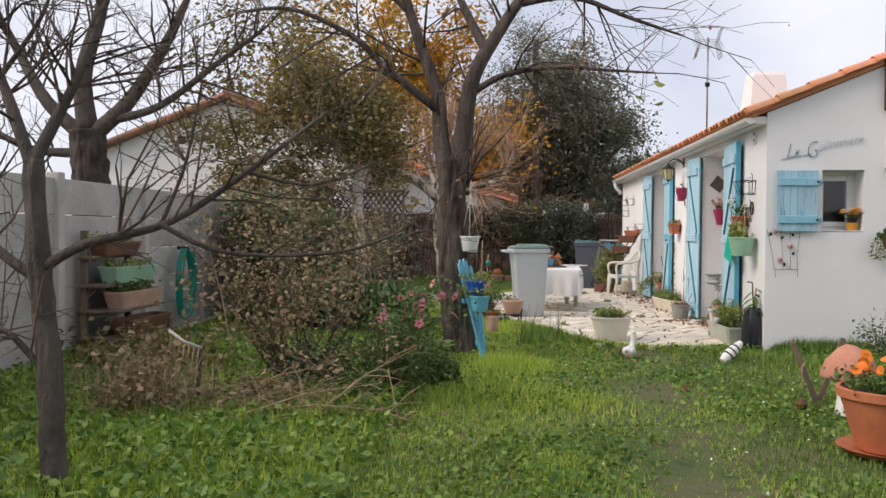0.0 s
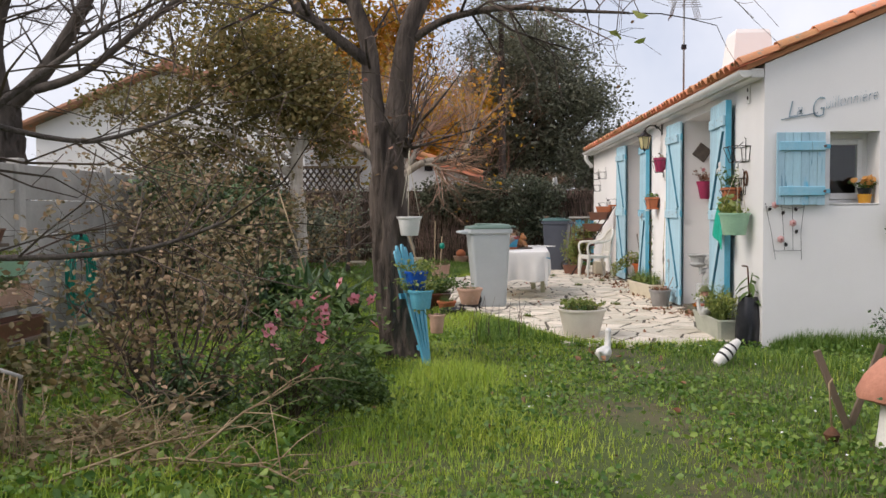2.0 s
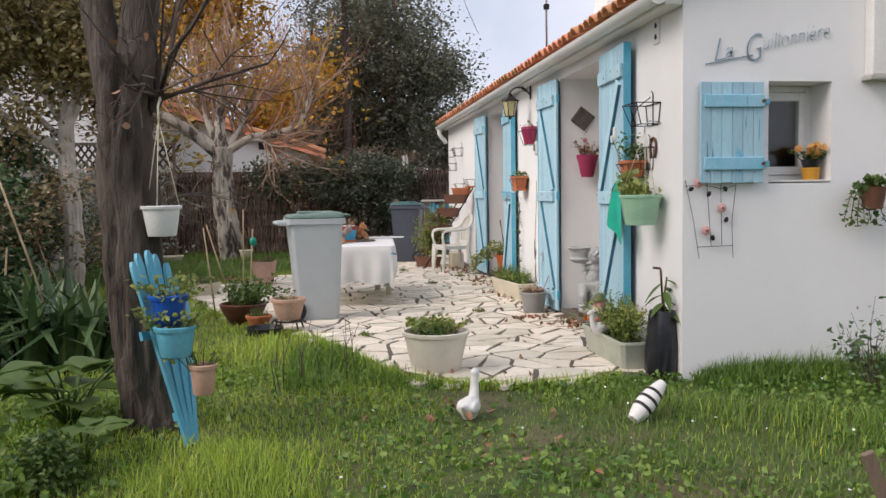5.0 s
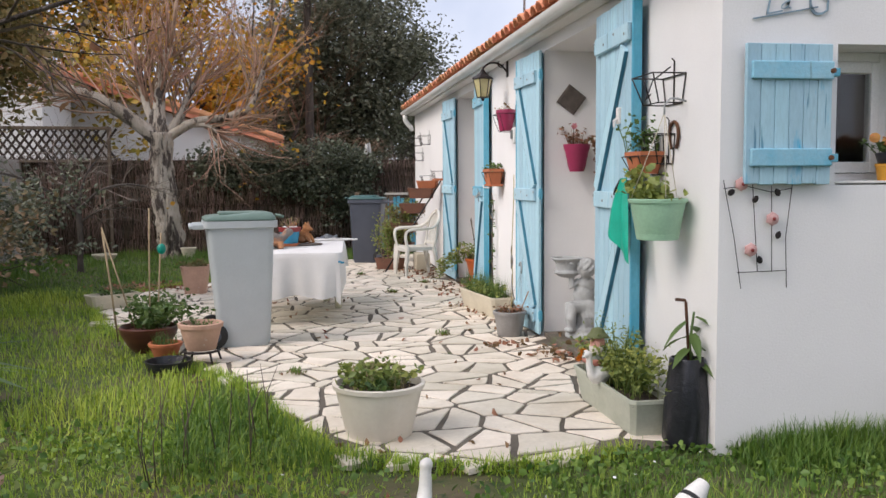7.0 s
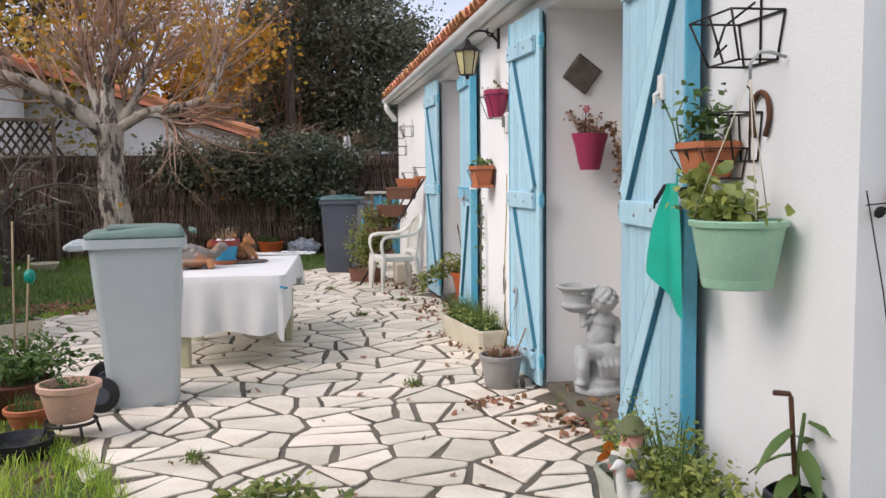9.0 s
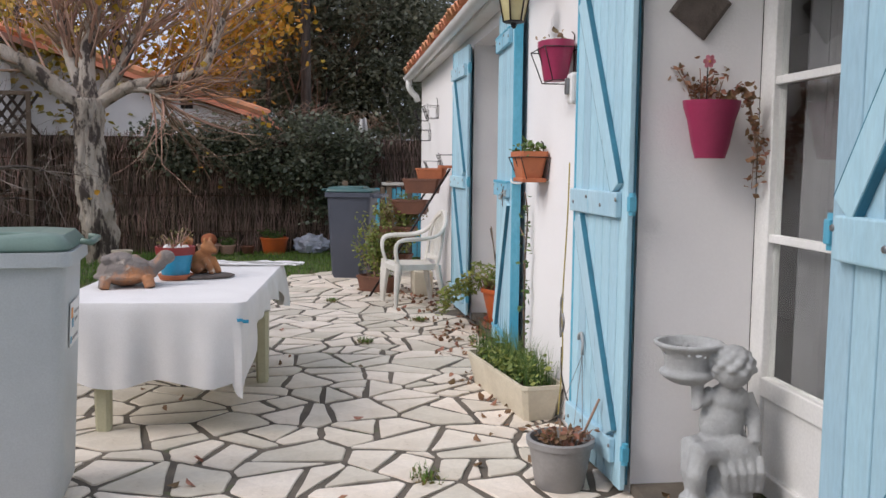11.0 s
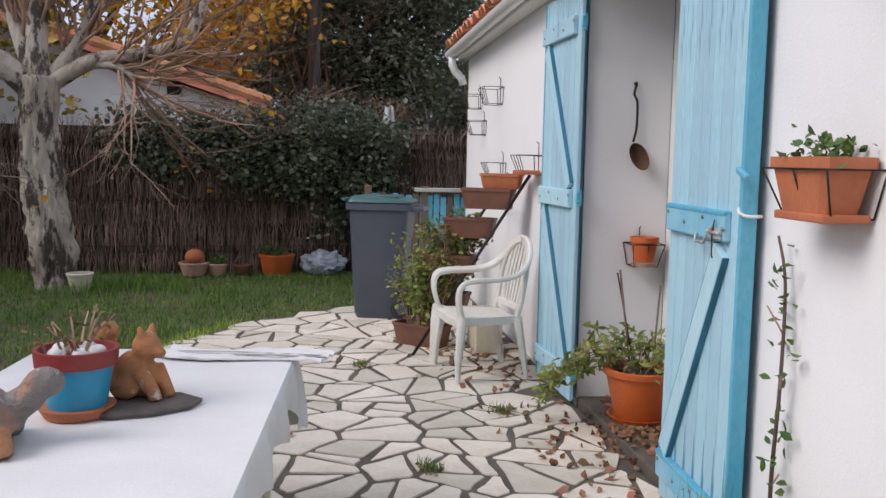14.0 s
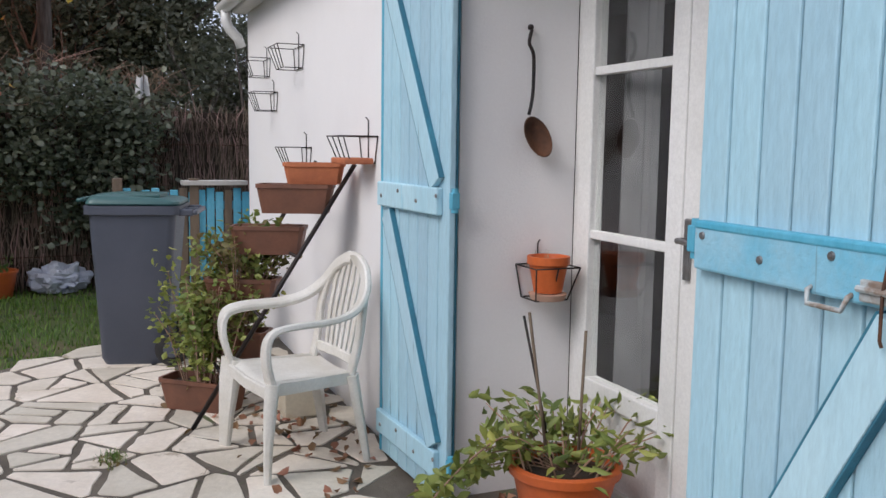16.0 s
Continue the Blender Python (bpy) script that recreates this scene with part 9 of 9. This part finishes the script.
# ---- neighbouring houses ----
def gable_house(name, x0, x1, y0, y1, eave, ridge, label, vent=None, ridge_x=None, chimney=None, tiles=None):
    t = thing(name, 0, 0, 0, label, "house")
    xr = ridge_x or (x0 + x1) / 2
    b = B()
    pr_ = [(x0, -0.2), (x1, -0.2), (x1, eave[1]), (xr, ridge), (x0, eave[0])]
    a = [b.verts.new((x, y0, z)) for x, z in pr_]
    c = [b.verts.new((x, y1, z)) for x, z in pr_]
    b.faces.new(a), b.faces.new(c[::-1])
    for i in range(5):
        b.faces.new((a[i], a[(i + 1) % 5], c[(i + 1) % 5], c[i]))
    part("wall", b, M_WALL, t)
    b = B()
    for (xa, za), (xb, zb) in (((x0, eave[0]), (xr, ridge)), ((xr, ridge), (x1, eave[1]))):
        sl_ = (zb - za) / (xb - xa)
        if xa == x0:
            xa, za = xa - 0.35, za - 0.35 * sl_
        else:
            xb, zb = xb + 0.45, zb + 0.45 * sl_
        v = [b.verts.new((x, y, z + h)) for h in (0.03, 0.14) for x, z in ((xa, za), (xb, zb)) for y in (y0 - 0.35, y1 + 0.2)]
        for q in ((0, 1, 3, 2), (4, 5, 7, 6), (0, 1, 5, 4), (2, 3, 7, 6), (0, 2, 6, 4), (1, 3, 7, 5)):
            b.faces.new([v[k] for k in q])
    rf = part("roof", b, tiles or M_TILE_FAR, t, "orange tiled roof")
    b = B()
    for (xa, za), (xb, zb) in (((x0 - 0.3, eave[0] - 0.3 * (ridge - eave[0]) / (xr - x0)), (xr, ridge)), ((xr, ridge), (x1 + 0.4, eave[1] - 0.4 * (ridge - eave[1]) / (x1 - xr)))):
        n_ = int(abs(xb - xa) / 0.3)
        for k in range(n_):
            f0 = k / n_
            x, z = xa + f0 * (xb - xa), za + f0 * (zb - za)
            ang = -math.degrees(math.atan2(zb - za, xb - xa))
            for row in range(3):
                r = bmesh.ops.create_cone(b, segments=8, radius1=0.10, radius2=0.085, depth=0.4, cap_ends=True)
                bmesh.ops.transform(b, matrix=Matrix.Translation((x + 0.15, y0 - 0.30 + 0.22 * row, z + 0.16)) @ pose(0, 0, 0, 0, 90 + ang, 0), verts=r["verts"])
    part("tiles", b, tiles or M_TILE_FAR, rf)["kind"] = "stuff"
    if vent:
        b = B()
        box(b, vent[0] - 0.12, vent[0] + 0.12, y0 - 0.02, y0 + 0.02, vent[1] - 0.12, vent[1] + 0.12, 0.01)
        part("vent", b, M_IRON, t)
    if chimney:
        b = B()
        box(b, chimney[0] - 0.25, chimney[0] + 0.25, y0 + 1, y0 + 1.5, chimney[1] - 1.2, chimney[1], 0.02)
        part("chimney", b, M_WALL, t)
    return t


gable_house("neighbour_house", -11.3, -3.9, 25.9, 28.2, (3.62, 3.62), 5.08, "white rendered neighbouring house with an orange tiled roof", (-9.0, 3.9), -7.6, (-10.3, 4.6), mat("lichened_roof_tile", (0.42, 0.20, 0.12), (0.26, 0.15, 0.10), 2.0, 0.9, 0.4, 30, island=0.2, spots=((0.22, 0.20, 0.15), 3.0, 0.55)))
gable_house("neighbour_outbuilding", -7.5, 0.5, 28.6, 33.0, (2.93, 2.27), 4.0, "low white outbuilding with an orange tiled roof beyond the fence", (-0.69, 2.55), -5.0)

# ---- pieces: roof tiles ----
def tile_mesh(name, r0, r1, length, convex=True, seg=7):
    """A tapered half-round clay tile lying along x, with thickness."""
    verts, faces = [], []
    for x, r in ((0.0, r0), (length, r1)):
        for rr in (r, r - 0.013):
            for k in range(seg):
                a = math.pi * k / (seg - 1)
                verts.append((x, rr * math.cos(a), rr * math.sin(a) * 0.8))
    n = seg
    for k in range(n - 1):
        faces += [(k, k + 1, 2 * n + k + 1, 2 * n + k), (n + k + 1, n + k, 3 * n + k, 3 * n + k + 1), (k + 1, k, n + k, n + k + 1), (2 * n + k, 2 * n + k + 1, 3 * n + k + 1, 3 * n + k)]
    me = bpy.data.meshes.new(name)
    me.from_pydata(verts, [], faces)
    me.materials.append(M_TILE)
    me.polygons.foreach_set("use_smooth", [True] * len(me.polygons))
    me.set_sharp_from_angle(angle=radians(50))
    return me, verts, faces


tile, tv, tf = tile_mesh("tile", 0.085, 0.07, 0.42)
pitch_deg = math.degrees(math.atan(SLOPE))
far_v, far_f = [], []
step = 0.175
cols = int((HY - GY + 0.1) / step)
for c in range(cols + 1):
    y = GY + 0.02 + c * step
    for row in range(11):
        x = FX - 0.24 + row * 0.34
        m = Matrix.Translation((x + random.uniform(-0.012, 0.012), y + random.uniform(-0.006, 0.006), roof_z(x) + 0.075)) @ pose(0, 0, 0, 0, -pitch_deg + 2, random.uniform(-1.2, 1.2))
        if row < 3:
            o = new("tile", tile)
            o.parent = roof
            o.matrix_world = m
        else:
            s0 = len(far_v)
            far_v += [m @ Vector(p) for p in tv]
            far_f += [tuple(s0 + k for k in q) for q in tf]
raw("tiles", far_v, far_f, M_TILE_FAR, roof)["kind"] = "stuff"
for k in range(12):
    x = FX - 0.24 + k * 0.34
    o = new("verge_tile", tile)
    o.parent = roof
    o.matrix_world = Matrix.Translation((x, GY - 0.035, roof_z(x) + 0.085)) @ pose(0, 0, 0, 0, -pitch_deg + 2, random.uniform(-1, 1)) @ Matrix.Diagonal((1, 1.05, 1.05, 1))

# ---- pieces: crazy paving ----
pave = tagged(new("pavement"), "crazy paving of pale cream stones with dark mortar joints", "patio", kind="structure")
b = B()
top = [b.verts.new((x, y, -0.006)) for x, y in PATIO]
low = [b.verts.new((x, y, -0.15)) for x, y in PATIO]
b.faces.new(top)
for i in range(len(PATIO)):
    b.faces.new((top[i], top[(i + 1) % len(PATIO)], low[(i + 1) % len(PATIO)], low[i]))
bed = part("mortar", b, M_MORTAR, pave)
rg = np.random.default_rng(201)


def clip(poly, px, py, nx, ny):
    """The part of a polygon where (p - (px, py)) . n <= 0."""
    out = []
    for i in range(len(poly)):
        a, c = poly[i], poly[(i + 1) % len(poly)]
        da, dc = (a[0] - px) * nx + (a[1] - py) * ny, (c[0] - px) * nx + (c[1] - py) * ny
        if da <= 0:
            out.append(a)
        if da * dc < 0:
            t = da / (da - dc)
            out.append((a[0] + t * (c[0] - a[0]), a[1] + t * (c[1] - a[1])))
    return out


def area(poly):
    return 0.5 * abs(sum(a[0] * c[1] - c[0] * a[1] for a, c in zip(poly, poly[1:] + poly[:1])))


def shatter(poly, limit):
    """Break a convex slab across its long way until the pieces are small enough."""
    if area(poly) < limit:
        return [poly]
    cx, cy = sum(q[0] for q in poly) / len(poly), sum(q[1] for q in poly) / len(poly)
    far = max(poly, key=lambda q: (q[0] - cx) ** 2 + (q[1] - cy) ** 2)
    a = math.atan2(far[1] - cy, far[0] - cx) + rg.normal(0, 0.38)
    nx, ny = math.cos(a), math.sin(a)
    px, py = cx + rg.normal(0, 0.045), cy + rg.normal(0, 0.045)
    out = []
    for s in (1, -1):
        half = clip(poly, px, py, s * nx, s * ny)
        if len(half) > 2 and area(half) > 0.004:
            out += shatter(half, limit * rg.uniform(0.8, 1.25))
    return out


SX, SY = 0.40, 0.34
seeds = []
for j in range(int(12.4 / SY) + 2):
    for i in range(int(4.6 / SX) + 2):
        seeds.append((-1.1 + (i + 0.5 * (j % 2)) * SX + rg.normal(0, 0.12), 10.2 + j * SY + rg.normal(0, 0.10)))
sa = np.array(seeds)
inn = inside(PATIO, sa[:, 0], sa[:, 1])
stones = []
for k in range(len(sa)):
    x, y = sa[k]
    near = np.argsort((sa[:, 0] - x) ** 2 + (sa[:, 1] - y) ** 2)[1:22]
    cell = [(x - 0.9, y - 0.9), (x + 0.9, y - 0.9), (x + 0.9, y + 0.9), (x - 0.9, y + 0.9)]
    for q in near:
        dx, dy = sa[q] - sa[k]
        L = math.hypot(dx, dy)
        cell = clip(cell, x + dx / 2, y + dy / 2, dx / L, dy / L)
        if len(cell) < 3:
            break
    if len(cell) < 3:
        continue
    for piece in shatter(cell, rg.uniform(0.055, 0.15)):
        cx, cy = sum(q[0] for q in piece) / len(piece), sum(q[1] for q in piece) / len(piece)
        if not inside(PATIO, np.array([cx]), np.array([cy]))[0]:
            continue
        sgn = 1 if sum(a[0] * c[1] - c[0] * a[1] for a, c in zip(piece, piece[1:] + piece[:1])) > 0 else -1
        cut = piece
        for a, c in zip(piece, piece[1:] + piece[:1]):
            L = math.hypot(c[0] - a[0], c[1] - a[1])
            if L < 1e-4:
                continue
            nx, ny = sgn * (c[1] - a[1]) / L, -sgn * (c[0] - a[0]) / L
            gap = rg.uniform(0.009, 0.0195)
            tw_ = rg.normal(0, 0.035)
            nx, ny = nx * math.cos(tw_) - ny * math.sin(tw_), nx * math.sin(tw_) + ny * math.cos(tw_)
            cut = clip(cut, (a[0] + c[0]) / 2 - nx * gap, (a[1] + c[1]) / 2 - ny * gap, nx, ny)
            if len(cut) < 3:
                break
        if len(cut) < 3 or area(cut) < 0.003:
            continue
        cx, cy = sum(q[0] for q in cut) / len(cut), sum(q[1] for q in cut) / len(cut)
        cut = [q if inside(PATIO, np.array([q[0]]), np.array([q[1]]))[0] else (q[0] + 0.45 * (cx - q[0]), q[1] + 0.45 * (cy - q[1])) for q in cut]
        ring = []
        for i in range(len(cut)):
            o_, a, c = cut[i - 1], cut[i], cut[(i + 1) % len(cut)]
            for q, f_ in ((o_, 0.10), (c, 0.10)):
                L = math.hypot(q[0] - a[0], q[1] - a[1])
                g_ = min(f_ * L, 0.014) / (L + 1e-9)
                ring.append((a[0] + g_ * (q[0] - a[0]), a[1] + g_ * (q[1] - a[1])))
            L = math.hypot(c[0] - a[0], c[1] - a[1])
            if L > 0.12:
                t_ = rg.uniform(0.35, 0.65)
                s_ = rg.uniform(-0.003, 0.012)
                mx, my = a[0] + t_ * (c[0] - a[0]), a[1] + t_ * (c[1] - a[1])
                D = math.hypot(cx - mx, cy - my) + 1e-6
                ring.append((mx + s_ * (cx - mx) / D, my + s_ * (cy - my) / D))
        stones.append((cx, cy, [(qx - cx, qy - cy) for qx, qy in ring]))


def stone_faces(ring):
    n = len(ring)
    v = [(0.97 * x, 0.97 * y, 0.0) for x, y in ring] + [(x, y, -0.004) for x, y in ring] + [(x, y, -0.03) for x, y in ring]
    f = [tuple(range(n))]
    for k in range(n):
        j = (k + 1) % n
        f += [(k, n + k, n + j, j), (n + k, 2 * n + k, 2 * n + j, n + j)]
    return v, f


far_v, far_f, made = [], [], 0
for cx, cy, ring in sorted(stones, key=lambda s: abs(s[1] - 15.2) + 0.6 * abs(s[0] - 2.3)):
    v, f = stone_faces(ring)
    z = rg.uniform(-0.001, 0.004)
    if made < 300:
        made += 1
        o = raw("stone", v, f, M_STONE, pave)
        o.location = (cx, cy, z)
        o.rotation_euler = (rg.normal(0, 0.006), rg.normal(0, 0.006), 0)
    else:
        s0 = len(far_v)
        far_v += [(x + cx, y + cy, h + z) for x, y, h in v]
        far_f += [tuple(s0 + k for k in q) for q in f]
raw("stones", far_v, far_f, M_STONE_FAR, pave)["kind"] = "stuff"
